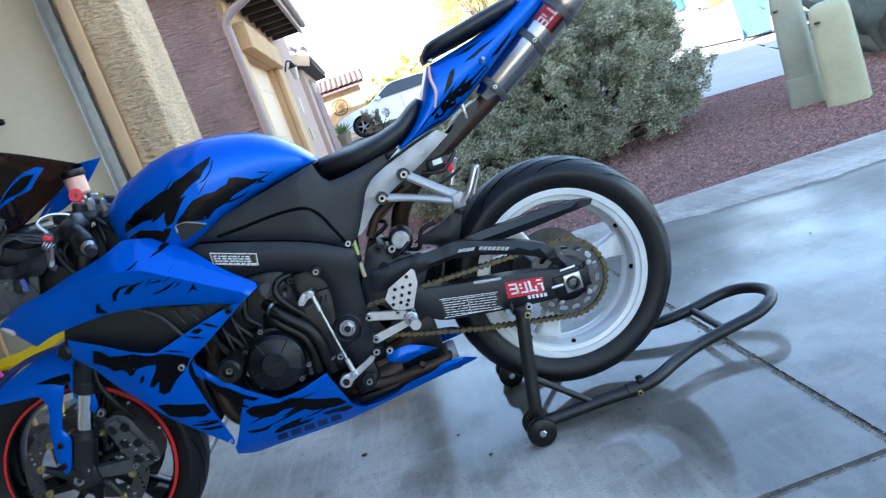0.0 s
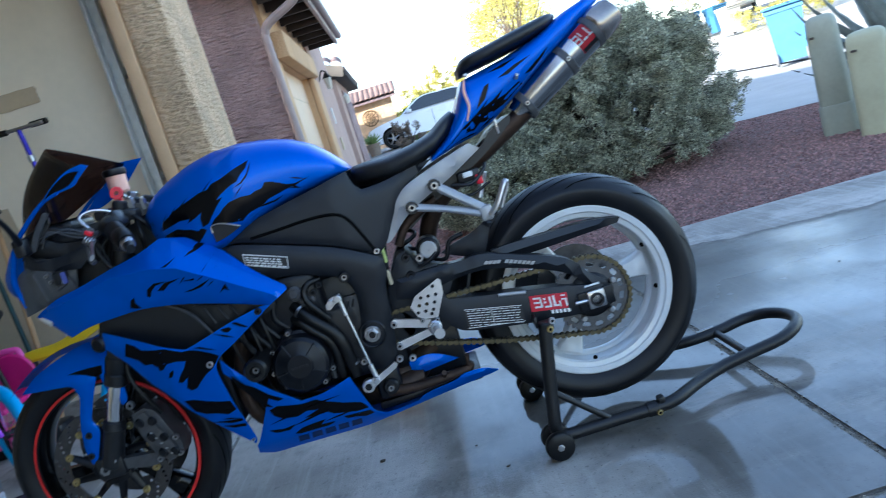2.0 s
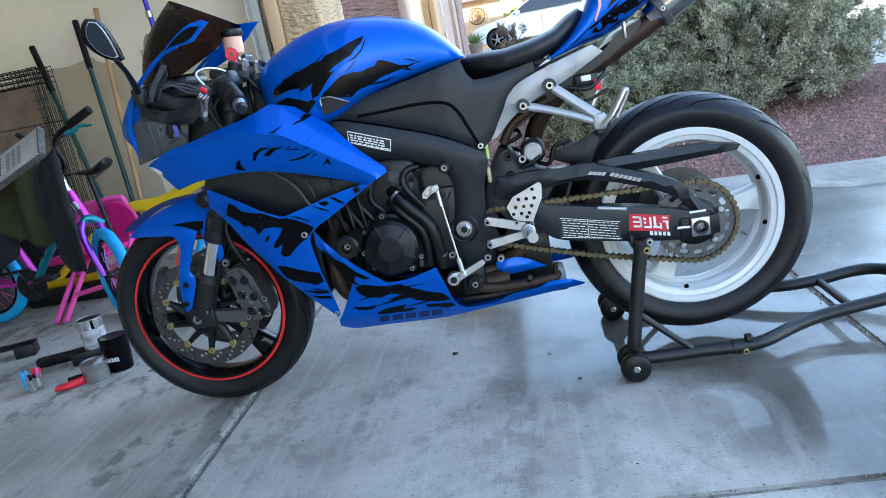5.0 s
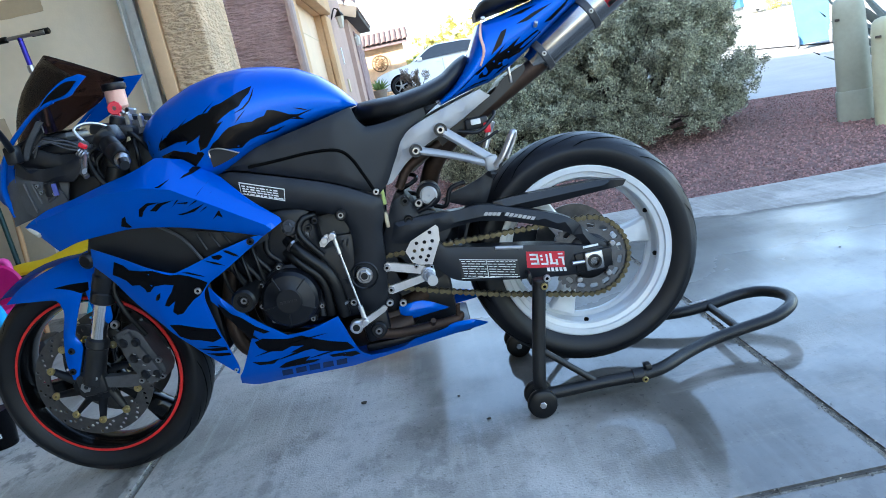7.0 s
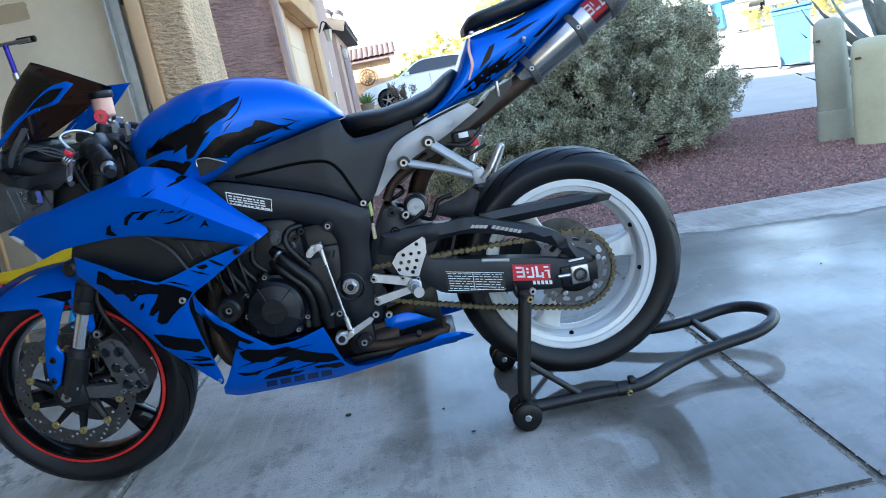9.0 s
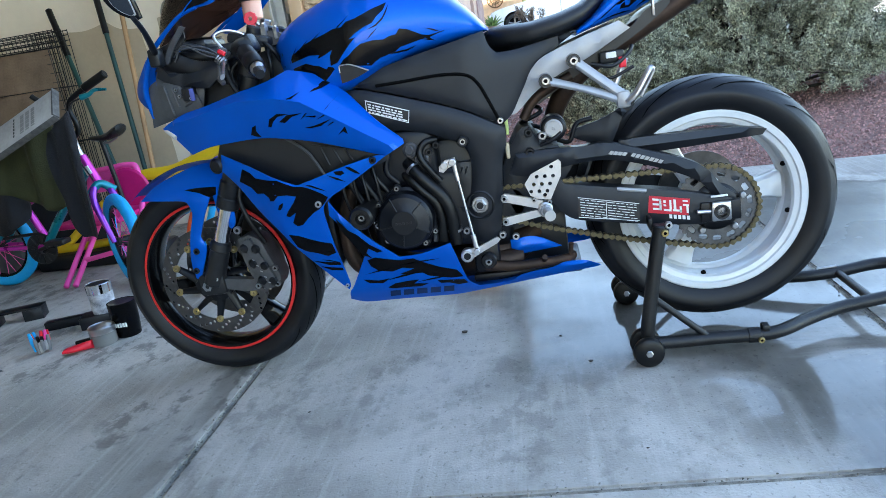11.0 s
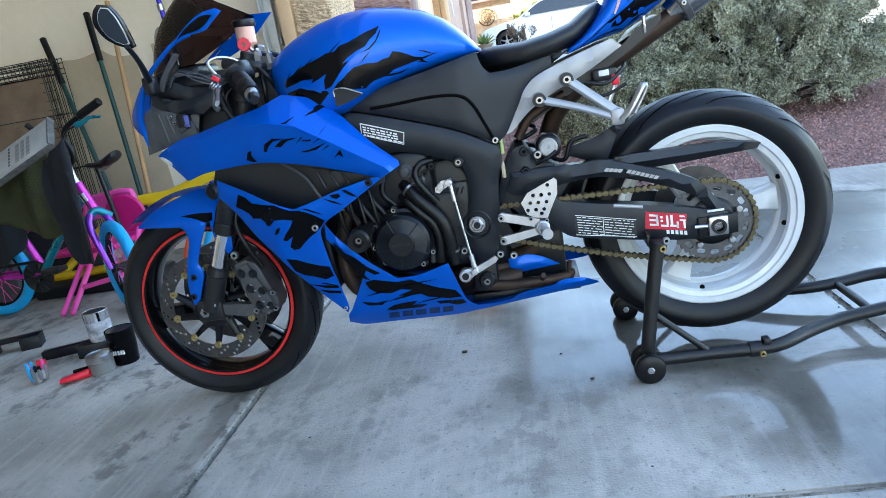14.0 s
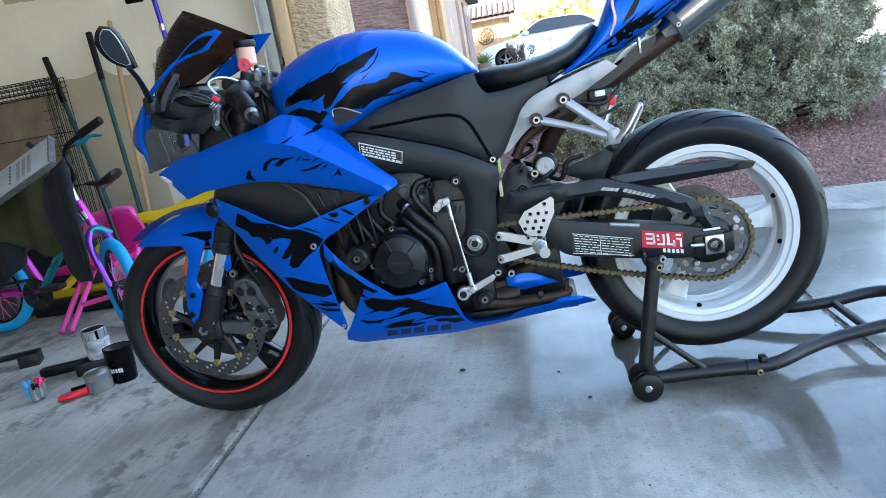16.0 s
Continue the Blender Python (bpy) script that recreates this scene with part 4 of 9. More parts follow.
def agave(x, y, n, length, seed):
    """Broad fleshy leaves from one rosette: they bow out low down, then turn up to a dark spine."""
    rng = random.Random(seed)
    z = rise(x, y)
    t = thing("agave", "large blue-grey agave with broad toothed leaves in the gravel", "agave", at=(x, y, z))
    for i in range(n):
        a = i * 2.39996 + rng.uniform(-0.15, 0.15)
        u = i / n
        lift = 0.26 + 1.12 * u ** 0.72
        L_ = length * rng.uniform(0.85, 1.05) * (0.72 + 0.33 * u)
        d, sd = Vector((math.cos(a), math.sin(a), 0)), Vector((-math.sin(a), math.cos(a), 0))
        bend, twist = rng.uniform(0.2, 0.5) * (1 - 0.6 * u), rng.uniform(-0.12, 0.12)
        p = Vector((x, y, z + 0.04)) + d * 0.07
        bm = bmesh.new()
        rows = []
        steps = 14
        for k in range(steps + 1):
            s = k / steps
            ang = lift - bend * math.sin(math.pi * s) * 0.6 + bend * 1.1 * s ** 2
            tang = d * math.cos(min(ang, 1.5)) + Vector((0, 0, math.sin(min(ang, 1.5)))) + sd * twist * s
            tang.normalize()
            nrm = sd.cross(tang) * -1
            w = 0.098 * (0.62 + 0.5 * math.sin(math.pi * min(1.0, s * 1.25)) ** 1.2) * (1 - s ** 2.6) ** 0.9 + 0.002
            if 2 <= k < steps - 1:
                w += 0.006 * (1 if k % 2 else -1)
            cup = w * (0.5 - 0.2 * s)
            th = 0.045 * (1 - s) ** 0.8 + 0.003
            rows.append([bm.verts.new(p - sd * w + nrm * cup), bm.verts.new(p - sd * w * 0.5 + nrm * cup * 0.25), bm.verts.new(p), bm.verts.new(p + sd * w * 0.5 + nrm * cup * 0.25),
                         bm.verts.new(p + sd * w + nrm * cup), bm.verts.new(p + sd * w * 0.5 - nrm * th * 0.6), bm.verts.new(p - nrm * th), bm.verts.new(p - sd * w * 0.5 - nrm * th * 0.6)])
            p = p + tang * (L_ / steps)
        for q0, q1 in zip(rows, rows[1:]):
            for k in range(8):
                bm.faces.new((q0[k], q0[(k + 1) % 8], q1[(k + 1) % 8], q1[k]))
        bm.faces.new(rows[0])
        bm.faces.new(rows[-1])
        part("leaf", bm, M["agave"], t, angle=40)
        part("spine", rod(p - tang * 0.03, p + tang * 0.05, 0.008, 0.001, seg=6), M["twig"], t)
    return t


agave(5.56, 4.3, 36, 1.45, 3)


def tree(name, label, x, y, height, crown_r, leafmat, seed, clumps=150, per=40, leaf=0.09, trunk_h=0.4):
    rng = random.Random(seed)
    z = rise(x, y)
    t = thing(name, label, "tree", at=(x, y, z))
    bm = tube([(x, y, z - 0.1), (x + 0.1, y, z + height * trunk_h * 0.5), (x - 0.05, y + 0.1, z + height * trunk_h)], [0.16, 0.13, 0.1], seg=10)
    tips = []
    for i in range(clumps):
        v = Vector((rng.gauss(0, 1), rng.gauss(0, 1), rng.gauss(0.2, 0.8))).normalized()
        s = (1 + 0.35 * noise.noise(v * 2 + Vector((seed, 1, 0)))) * rng.uniform(0.45, 1)
        tips.append(Vector((x + crown_r * v.x * s, y + crown_r * v.y * s, z + height * 0.66 + height * 0.36 * v.z * s)))
    bm = merge(bm, branches((x, y, z + height * trunk_h * 0.9), tips[:22], 0.035, seed, 0.4))
    part("trunk", bm, M["bark"], t, "thin grey trunk and limbs")
    leaf_cloud("crown", leafmat, tips, per, crown_r * 0.16, leaf, seed, t)
    return t


tree("tree", "sparse yellow-green desert tree behind the houses", 5.75, 24.0, 6.5, 1.75, M["leaf_yellow"], 21, 190, 40, 0.075)
tree("tree", "spreading olive-green desert tree by the street", 15.2, 28.5, 4.4, 3.4, M["leaf_yellow"], 22, 380, 70, 0.12)
tree("tree", "far pale green tree beyond the street", 7.2, 33.0, 5.6, 2.2, M["leaf_yellow"], 23, 240, 60, 0.12)
shrub("shrub", "bright yellow-green rounded shrub by the street", (15.4, 24.0), (1.6, 1.2, 2.4), 420, 60, 0.06, M["leaf_yellow"], 24, 0.22, 20)
shrub("hedge_shrub", "sunlit yellow shrub beside the tan house", (4.6, 34.0), (4.2, 1.5, 3.0), 520, 50, 0.11, M["leaf_yellow"], 25, 0.25, 20)
shrub("palm_shrub", "bright green spiky bush beside the tan house", (1.6, 27.5), (0.55, 0.5, 1.35), 110, 50, 0.13, M["leaf_green"], 26, 0.12, 10)


shrub("shrub", "bare grey-brown twiggy bush beside the white car", (1.05, 20.6), (0.5, 0.4, 0.75), 160, 26, 0.05, M["leaf_dry"], 31, 0.1, 60)


# ---- utility boxes, bins, pot ----
def pedestal(x, y, w, d, h, turn, label, collar, paint):
    z = rise(x, y) - 0.03
    t = thing("utility_box", label, "utility box", at=(x, y, z), turn=turn, group="utility boxes in the gravel")
    rings = []
    for s, k in ((0, 1.0), (0.3, 0.98), (0.86, 0.9), (0.95, 0.84), (0.985, 0.7), (1.0, 0.45)):
        rr = []
        for i in range(24):
            a = 2 * math.pi * i / 24
            c, n_ = math.cos(a), math.sin(a)
            rr.append((w / 2 * k * math.copysign(abs(c) ** 0.45, c), d / 2 * k * math.copysign(abs(n_) ** 0.45, n_), h * s))
        rings.append(rr)
    body = part("body", loft(rings), paint, t, local=True, angle=50)
    if collar:
        part("collar", loft([[(px * k2, py * k2, zz) for px, py, _ in rings[0]] for zz, k2 in ((0.0, 1.11), (0.2, 1.09), (0.215, 1.04))]), paint, t, local=True)
    part("latch", box(-w * 0.33, -w * 0.2, -d / 2 - 0.006, -d / 2 + 0.03, h * 0.82, h * 0.84, 0.003), M["twig"], t, local=True)
    return t


pedestal(4.14, 3.28, 0.225, 0.24, 0.865, -38, "tall grey-green plastic utility pedestal in the gravel", True, M["box_grey"])
pedestal(4.17, 2.86, 0.275, 0.25, 0.7, -38, "shorter pale green plastic utility pedestal in the gravel", False, M["box_paint"])


def bin_(x, y, h, turn, label, body_mat):
    z = rise(x, y)
    t = thing("wheelie_bin", label, "bin", at=(x, y, z), turn=turn, group="bins by the street")
    w = 0.62 * h / 1.1
    part("body", loft([[(sx * w * k * 0.5, sy * w * k * 0.55, zz) for sx, sy in ((-1, -1), (1, -1), (1, 1), (-1, 1))] for zz, k in ((0.06, 0.78), (h * 0.86, 0.98), (h * 0.86, 1.06), (h * 0.92, 1.06))]), body_mat, t, local=True, smooth=False)
    part("lid", merge(box(-w * 0.56, w * 0.56, -w * 0.66, w * 0.62, h * 0.925, h * 0.98, 0.02), rod((-w * 0.5, w * 0.66, h * 0.95), (w * 0.5, w * 0.66, h * 0.95), 0.02)), body_mat, t, local=True)
    part("emblem", box(-w * 0.12, w * 0.12, -w * 0.53, -w * 0.49, h * 0.55, h * 0.75, 0.01), M["sticker_white"], t, "pale printed emblem", local=True)
    for s in (-1, 1):
        part("wheel", lathe([(0, -0.03), (0.1, -0.03), (0.12, -0.015), (0.12, 0.015), (0.1, 0.03), (0, 0.03)], (s * w * 0.42, w * 0.42, 0.12), (1, 0, 0), 20), M["bin_grey"], t, local=True)
    return t


bin_(8.4, 11.5, 1.12, 150, "tall blue wheeled recycling bin by the street", M["bin_blue"])
bin_(13.2, 27.2, 1.1, 20, "far blue wheeled bin by the street", M["bin_blue"])
bin_(14.2, 27.0, 1.1, 10, "far blue wheeled bin beside another", M["bin_blue"])
bin_(13.6, 24.6, 1.05, 10, "grey-white wheeled bin by the street", M["walk"])

POT = Vector((-0.1, 22.3, rise(-0.1, 22.3)))
pot = thing("plant_pot", "clay pot with a spiky green plant by the car", "potted plant", at=POT)
part("pot", lathe([(0, 0), (0.17, 0), (0.23, 0.34), (0.26, 0.34), (0.26, 0.4), (0.22, 0.4), (0.2, 0.34), (0, 0.32)], POT, (0, 0, 1), 24), M["terracotta"], pot)
for i in range(26):
    a, e = i * 2.4, 0.5 + 0.9 * (i / 26)
    d = Vector((math.cos(a) * math.cos(e), math.sin(a) * math.cos(e), math.sin(e)))
    b0 = POT + Vector((0, 0, 0.34))
    part("leaf", tube([b0, b0 + d * 0.25, b0 + d * 0.5 + Vector((0, 0, -0.06))], [0.035, 0.03, 0.003], seg=5, steps=3, flat=0.25), M["leaf_green"], pot)


# ---- motorcycle ----
bike = thing("motorcycle", "blue sport motorcycle with black splash graphics on a paddock stand", "motorcycle", at=(0.7, 0, 0))
FW, RW = Vector((0, 0, 0.297)), Vector((1.37, 0, 0.352))      # wheel centres
Y = Vector((0, 1, 0))


def on(sgn, f):
    return lambda x, z: sgn * f(x, z)


def raised(f, d):
    return lambda x, z: f(x, z) - d


def bolt(at, r, parent, name="bolt", axis=(0, -1, 0), material=None, h=None, socket=True):
    h = h or r * 0.7
    bm = lathe([(0, -0.004), (r, -0.004), (r, h * 0.6), (r * 0.8, h), (r * 0.5, h), (r * 0.5, h * 0.45), (0, h * 0.45)] if socket else
               [(0, -0.004), (r, -0.004), (r, h * 0.7), (r * 0.75, h), (0, h)], at, axis, 14)
    ob = part(name, bm, material or M["steel"], parent)
    if socket:
        part("socket", lathe([(0, h * 0.46), (r * 0.5, h * 0.46), (r * 0.5, h * 0.5), (0, h * 0.5)], at, axis, 6), M["groove"], ob if parent is bike else parent)
    return ob


# -- wheels
def tyre_bm(c, R, rim, w):
    half = [(rim, 0.72), (rim + 0.012, 0.86), (rim + 0.03, 0.97), (rim + (R - rim) * 0.5, 1.0), (rim + (R - rim) * 0.6, 0.985), (rim + (R - rim) * 0.625, 0.955), (rim + (R - rim) * 0.76, 0.86),
            (rim + (R - rim) * 0.9, 0.62), (R - 0.0035, 0.34), (R, 0.0)]
    prof = [(r, -h * w) for r, h in half] + [(r, h * w) for r, h in half[-2::-1]]
    prof += [(rim - 0.004, 0.6 * w), (rim - 0.004, -0.6 * w)]
    return lathe(prof, c, Y, 96, True)


def tread(c, R, rim, w, n, parent, phase=0.0):
    """Curved grooves across the tread, laid in the surface."""
    prof = [(0.0, R), (0.34, R - 0.0035), (0.62, rim + (R - rim) * 0.9), (0.86, rim + (R - rim) * 0.76), (0.96, rim + (R - rim) * 0.64)]
    out = bmesh.new()
    for s in (-1, 1):
        for i in range(n):
            a0 = 2 * math.pi * (i + (0.5 if s > 0 else 0)) / n + phase
            rows = []
            for k in range(11):
                u = 0.05 + (0.78 if i % 2 else 0.9) * k / 10
                r = float(np.interp(u, [p[0] for p in prof], [p[1] for p in prof])) + 0.0012
                a = a0 + 0.85 * u ** 1.25
                wd = (0.0062 if i % 2 else 0.0082) * math.sin(math.pi * (k + 0.7) / 11.4) / r + 0.0006
                rows.append([out.verts.new((c.x + r * math.cos(a + e), c.y + s * u * w, c.z + r * math.sin(a + e))) for e in (-wd, wd)])
            for p, q in zip(rows, rows[1:]):
                out.faces.new((p[0], p[1], q[1], q[0]))
    return part("tread_groove", out, M["groove"], parent, "dark curved tread grooves")


def rim_bm(c, r, w):
    """A cast rim: flat lip, stepped flange, and a barrel that tapers to its middle."""
    near = [(r + 0.006, -w + 0.003), (r + 0.002, -w), (r - 0.011, -w + 0.001), (r - 0.014, -w + 0.006), (r - 0.026, -w + 0.009), (r - 0.03, -w + 0.018), (r - 0.027, -w * 0.45), (r - 0.03, -w * 0.12)]
    step = [(r - 0.038, -w * 0.06), (r - 0.041, 0), (r - 0.041, w * 0.14), (r - 0.034, w * 0.2), (r - 0.022, w * 0.8), (r - 0.012, w), (r + 0.002, w), (r + 0.006, w - 0.003)]
    outer = [(r + 0.006, w - 0.01), (r - 0.004, w - 0.024), (r - 0.014, w * 0.5), (r - 0.026, 0), (r - 0.02, -w * 0.5), (r - 0.01, -w + 0.024), (r + 0.006, -w + 0.01)]
    prof = near + step + outer
    return lathe(prof, c, Y, 96, True)


def spoke(c, ang, r0, r1, w0, w1, d0, d1):
    """A hollow-backed cast spoke that widens to the rim, between two depths."""
    bm = bmesh.new()
    rows = []
    for k in range(9):
        t = k / 8
        r = r0 + (r1 - r0) * t
        w = w0 + (w1 - w0) * (t ** 2.2) + 0.012 * (1 - t) ** 3
        d = d0 + (d1 - d0) * t
        ring = []
        for a, b in ((-1, -0.7), (-0.8, -1), (0.8, -1), (1, -0.7), (1, 0.7), (0.8, 1), (-0.8, 1), (-1, 0.7)):
            p = Vector((r, b * d, a * w))
            ring.append(c + Vector((p.x * math.cos(ang) - p.z * math.sin(ang), p.y, p.x * math.sin(ang) + p.z * math.cos(ang))))
        rows.append(ring)
    return loft(rows)


rear = part("rear_wheel", lathe([(0.05, -0.06), (0.062, -0.055), (0.062, 0.055), (0.05, 0.06), (0.02, 0.06), (0.02, -0.06)], RW, Y, 32, True), M["white_rim"], bike, "white cast wheel with a wide tyre")
part("tyre", tyre_bm(RW, 0.318, 0.227, 0.09), M["rubber"], rear, "wide black road tyre", angle=50)
tread(RW, 0.318, 0.227, 0.09, 20, rear, 0.1)
part("rim", rim_bm(RW, 0.229, 0.076), M["white_rim"], rear, angle=24)
for k in range(3):
    a = radians(4 + 120 * k)
    part("spoke", spoke(RW, a, 0.045, 0.186, 0.017, 0.036, 0.03, 0.024), M["white_rim"], rear, angle=50)
    for e in (-0.32, 0.32):
        p = RW + Vector((0.196 * math.cos(a + e), -0.052, 0.196 * math.sin(a + e)))
        part("rim_hole", lathe([(0, 0), (0.0065, 0), (0.0065, 0.003), (0, 0.003)], p, (-math.cos(a + e) * 0.5, -1, -math.sin(a + e) * 0.5), 12), M["groove"], rear, "dark hole in the rim")
part("hub_seal", lathe([(0.062, -0.062), (0.075, -0.06), (0.075, -0.045), (0.06, -0.045)], RW, Y, 32, True), M["dark_metal"], rear)
rdisc_c = RW + Vector((0, 0.075, 0))
part("brake_disc", lathe([(0.06, -0.002), (0.11, -0.002), (0.11, 0.002), (0.06, 0.002)], rdisc_c, Y, 48, True), M["disc"], rear, "drilled rear brake disc")

front = part("front_wheel", lathe([(0.02, -0.055), (0.036, -0.05), (0.036, 0.05), (0.02, 0.055)], FW, Y, 32, True), M["black_rim"], bike, "gloss black cast wheel with red rim tape")
part("tyre", tyre_bm(FW, 0.297, 0.222, 0.06), M["rubber"], front, "black front road tyre", angle=50)
tread(FW, 0.297, 0.222, 0.06, 20, front, 0.4)
part("rim", lathe([(r_ + 0.22 - 0.224 + 0.004, h_) for r_, h_ in ((0.22, -0.052), (0.226, -0.049), (0.226, -0.04), (0.212, -0.03), (0.208, 0), (0.212, 0.03), (0.226, 0.04), (0.226, 0.049), (0.22, 0.052), (0.213, 0.05), (0.206, 0.03), (0.202, 0), (0.206, -0.03), (0.213, -0.05))], FW, Y, 96, True), M["black_rim"], front, angle=50)
part("rim_tape", lathe([(0.2185, -0.0532), (0.2235, -0.0535), (0.2262, -0.0512), (0.2262, -0.0472), (0.2252, -0.0472), (0.2185, -0.0505)], FW, Y, 96, True), M["red_tape"], front, "bright red rim tape")
for k in range(3):
    part("spoke", spoke(FW, radians(70 + 120 * k), 0.03, 0.204, 0.016, 0.034, 0.026, 0.022), M["black_rim"], front, angle=50)
# left brake disc: drilled ring, buttons and carrier
disc_c = FW + Vector((0, -0.078, 0))
ring_in = [(FW.x + 0.118 * math.cos(a), FW.z + 0.118 * math.sin(a)) for a in np.linspace(0, 2 * math.pi, 40, endpoint=False)]
ring_out = [(FW.x + 0.157 * math.cos(a), FW.z + 0.157 * math.sin(a)) for a in np.linspace(0, 2 * math.pi, 56, endpoint=False)]
drill = []
for i in range(72):
    a = 2 * math.pi * i / 72
    r = (0.151, 0.143, 0.135, 0.127)[i % 4]
    drill.append([(FW.x + r * math.cos(a) + 0.0046 * math.cos(b), FW.z + r * math.sin(a) + 0.0046 * math.sin(b)) for b in np.linspace(0, 2 * math.pi, 8, endpoint=False)])
bdisc = part("brake_disc", panel(ring_out, lambda x, z: -0.081, 0.005, 0.02, 0, 0, [ring_in] + drill, curve=False), M["disc"], front, "drilled steel brake disc", smooth=False)
part("disc_carrier", lathe([(0.034, -0.006), (0.06, -0.006), (0.06, 0.006), (0.034, 0.006)], disc_c, Y, 32, True), M["engine"], bdisc, "black disc carrier")
for k in range(10):
    a = 2 * math.pi * k / 10 + 0.2
    p0, p1 = disc_c + Vector((0.05 * math.cos(a + 0.25), 0, 0.05 * math.sin(a + 0.25))), disc_c + Vector((0.112 * math.cos(a), 0, 0.112 * math.sin(a)))
    part("carrier_arm", tube([p0, p1], [0.014, 0.009], seg=8, smooth=False, flat=0.4), M["engine"], bdisc)
    part("disc_button", lathe([(0.0035, -0.006), (0.0085, -0.006), (0.0105, -0.003), (0.0105, 0.003), (0.0035, 0.003)], disc_c + Vector((0.116 * math.cos(a), -0.003, 0.116 * math.sin(a))), Y, 16, True), M["brass"], bdisc, "brass floating disc button", angle=25)
rdisc2 = FW + Vector((0, 0.078, 0))
fdisc = part("brake_disc", panel(ring_out, lambda x, z: 0.078, 0.005, 0.02, 0, 0, [ring_in] + drill[::3], curve=False), M["disc"], front, "steel brake disc on the far side", smooth=False)
part("disc_carrier", lathe([(0.034, -0.004), (0.06, -0.004), (0.06, 0.004), (0.034, 0.004)], rdisc2, Y, 32, True), M["engine"], fdisc)
for a in np.arange(0, 6.2, 0.628):
    part("carrier_arm", tube([rdisc2 + Vector((0.05 * math.cos(a), 0, 0.05 * math.sin(a))), rdisc2 + Vector((0.12 * math.cos(a), 0, 0.12 * math.sin(a)))], 0.008, seg=6, smooth=False), M["engine"], fdisc)
part("axle", merge(rod((FW.x, -0.125, FW.z), (FW.x, 0.125, FW.z), 0.017), rod((FW.x, -0.132, FW.z), (FW.x, -0.11, FW.z), 0.0125, seg=6)), M["dark_metal"], front)
part("axle_socket", lathe([(0.007, 0), (0.013, 0), (0.0145, 0.004), (0.007, 0.004)], (FW.x, -0.131, FW.z), (0, -1, 0), 6, True), M["steel"], front)

# -- fork, caliper, fender
RAKE = Vector((0.40, 0, 0.917)).normalized()
for s in (-1, 1):
    foot = Vector((0.012, s * 0.112, 0.30))
    fork = part("fork_leg", merge(rod(foot + RAKE * -0.005, foot + RAKE * 0.12, 0.029, 0.027), rod(foot + RAKE * 0.10, foot + RAKE * 0.13, 0.031, 0.028)), M["dark_metal"], bike, "black fork leg with a bright slider")
    part("slider", rod(foot + RAKE * 0.12, foot + RAKE * 0.232, 0.0215), M["chrome"], fork, "chromed fork slider")
    part("dust_seal", lathe([(0.027, 0), (0.031, 0.004), (0.031, 0.03), (0.028, 0.034), (0.031, 0.04), (0.031, 0.075), (0.027, 0.08), (0.026, 0.36), (0.0, 0.36)], foot + RAKE * 0.225, RAKE, 24), M["black"], fork)
    part("axle_clamp", box(-0.032, 0.045, -0.018, 0.018, -0.03, 0.035, 0.012, m=Matrix.Translation((0.006, s * 0.112, 0.297))), M["dark_metal"], fork)
bolt((0.03, -0.131, 0.317), 0.008, bike, "pinch_bolt", material=M["alu"])
caliper_bm = merge(plate([(0.118, 0.42), (0.15, 0.428), (0.178, 0.41), (0.196, 0.36), (0.215, 0.305), (0.205, 0.275), (0.168, 0.27), (0.14, 0.30), (0.122, 0.36)], -0.135, -0.062, 0.008, True),
                   plate([(0.05, 0.31), (0.135, 0.30), (0.155, 0.27), (0.11, 0.268), (0.03, 0.285)], -0.125, -0.1, 0.006, True))
cal = part("brake_caliper", caliper_bm, M["cast_grey"], bike, "dark radial brake caliper")
part("caliper_bridge", plate([(0.135, 0.415), (0.155, 0.42), (0.185, 0.35), (0.205, 0.3), (0.185, 0.285), (0.16, 0.33)], -0.146, -0.13, 0.006, True), M["cast_grey"], cal, "grey cast bridge", angle=30)
for p in ((0.208, 0.33), (0.206, 0.285), (0.15, 0.285)):
    bolt((p[0], -0.136, p[1]), 0.008, cal, "caliper_bolt", material=M["steel"])
for p in ((0.135, 0.395), (0.165, 0.39), (0.15, 0.35), (0.18, 0.34), (0.165, 0.3), (0.195, 0.295)):
    part("piston_cap", lathe([(0, 0.003), (0.011, 0.003), (0.0135, 0.008), (0.009, 0.013), (0, 0.011)], (p[0], -0.132, p[1]), (0, -1, 0), 14), M["engine"], cal)
for i in range(5):
    q = Vector((0.156 + 0.008 * i, -0.1468, 0.362 - 0.017 * i))
    part("mark", box(-0.0012, 0.0012, -0.001, 0, -0.0036, 0.0036, m=Matrix.Translation(q) @ Matrix.Rotation(radians(-64), 4, "Y")), M["silver"], cal, "raised pale mark")
bolt((0.127, -0.135, 0.447), 0.011, cal, "mount_bolt")
part("brake_hose", tube([(0.19, -0.12, 0.40), (0.165, -0.135, 0.47), (0.15, -0.13, 0.53), (0.165, -0.12, 0.58)], 0.0065), M["hose"], bike)


def fender_w(x, z):
    r = math.hypot(x - FW.x, z - FW.z)
    return 0.052 + 0.075 * min(1, max(0, (0.345 - r) / 0.09)) ** 0.6


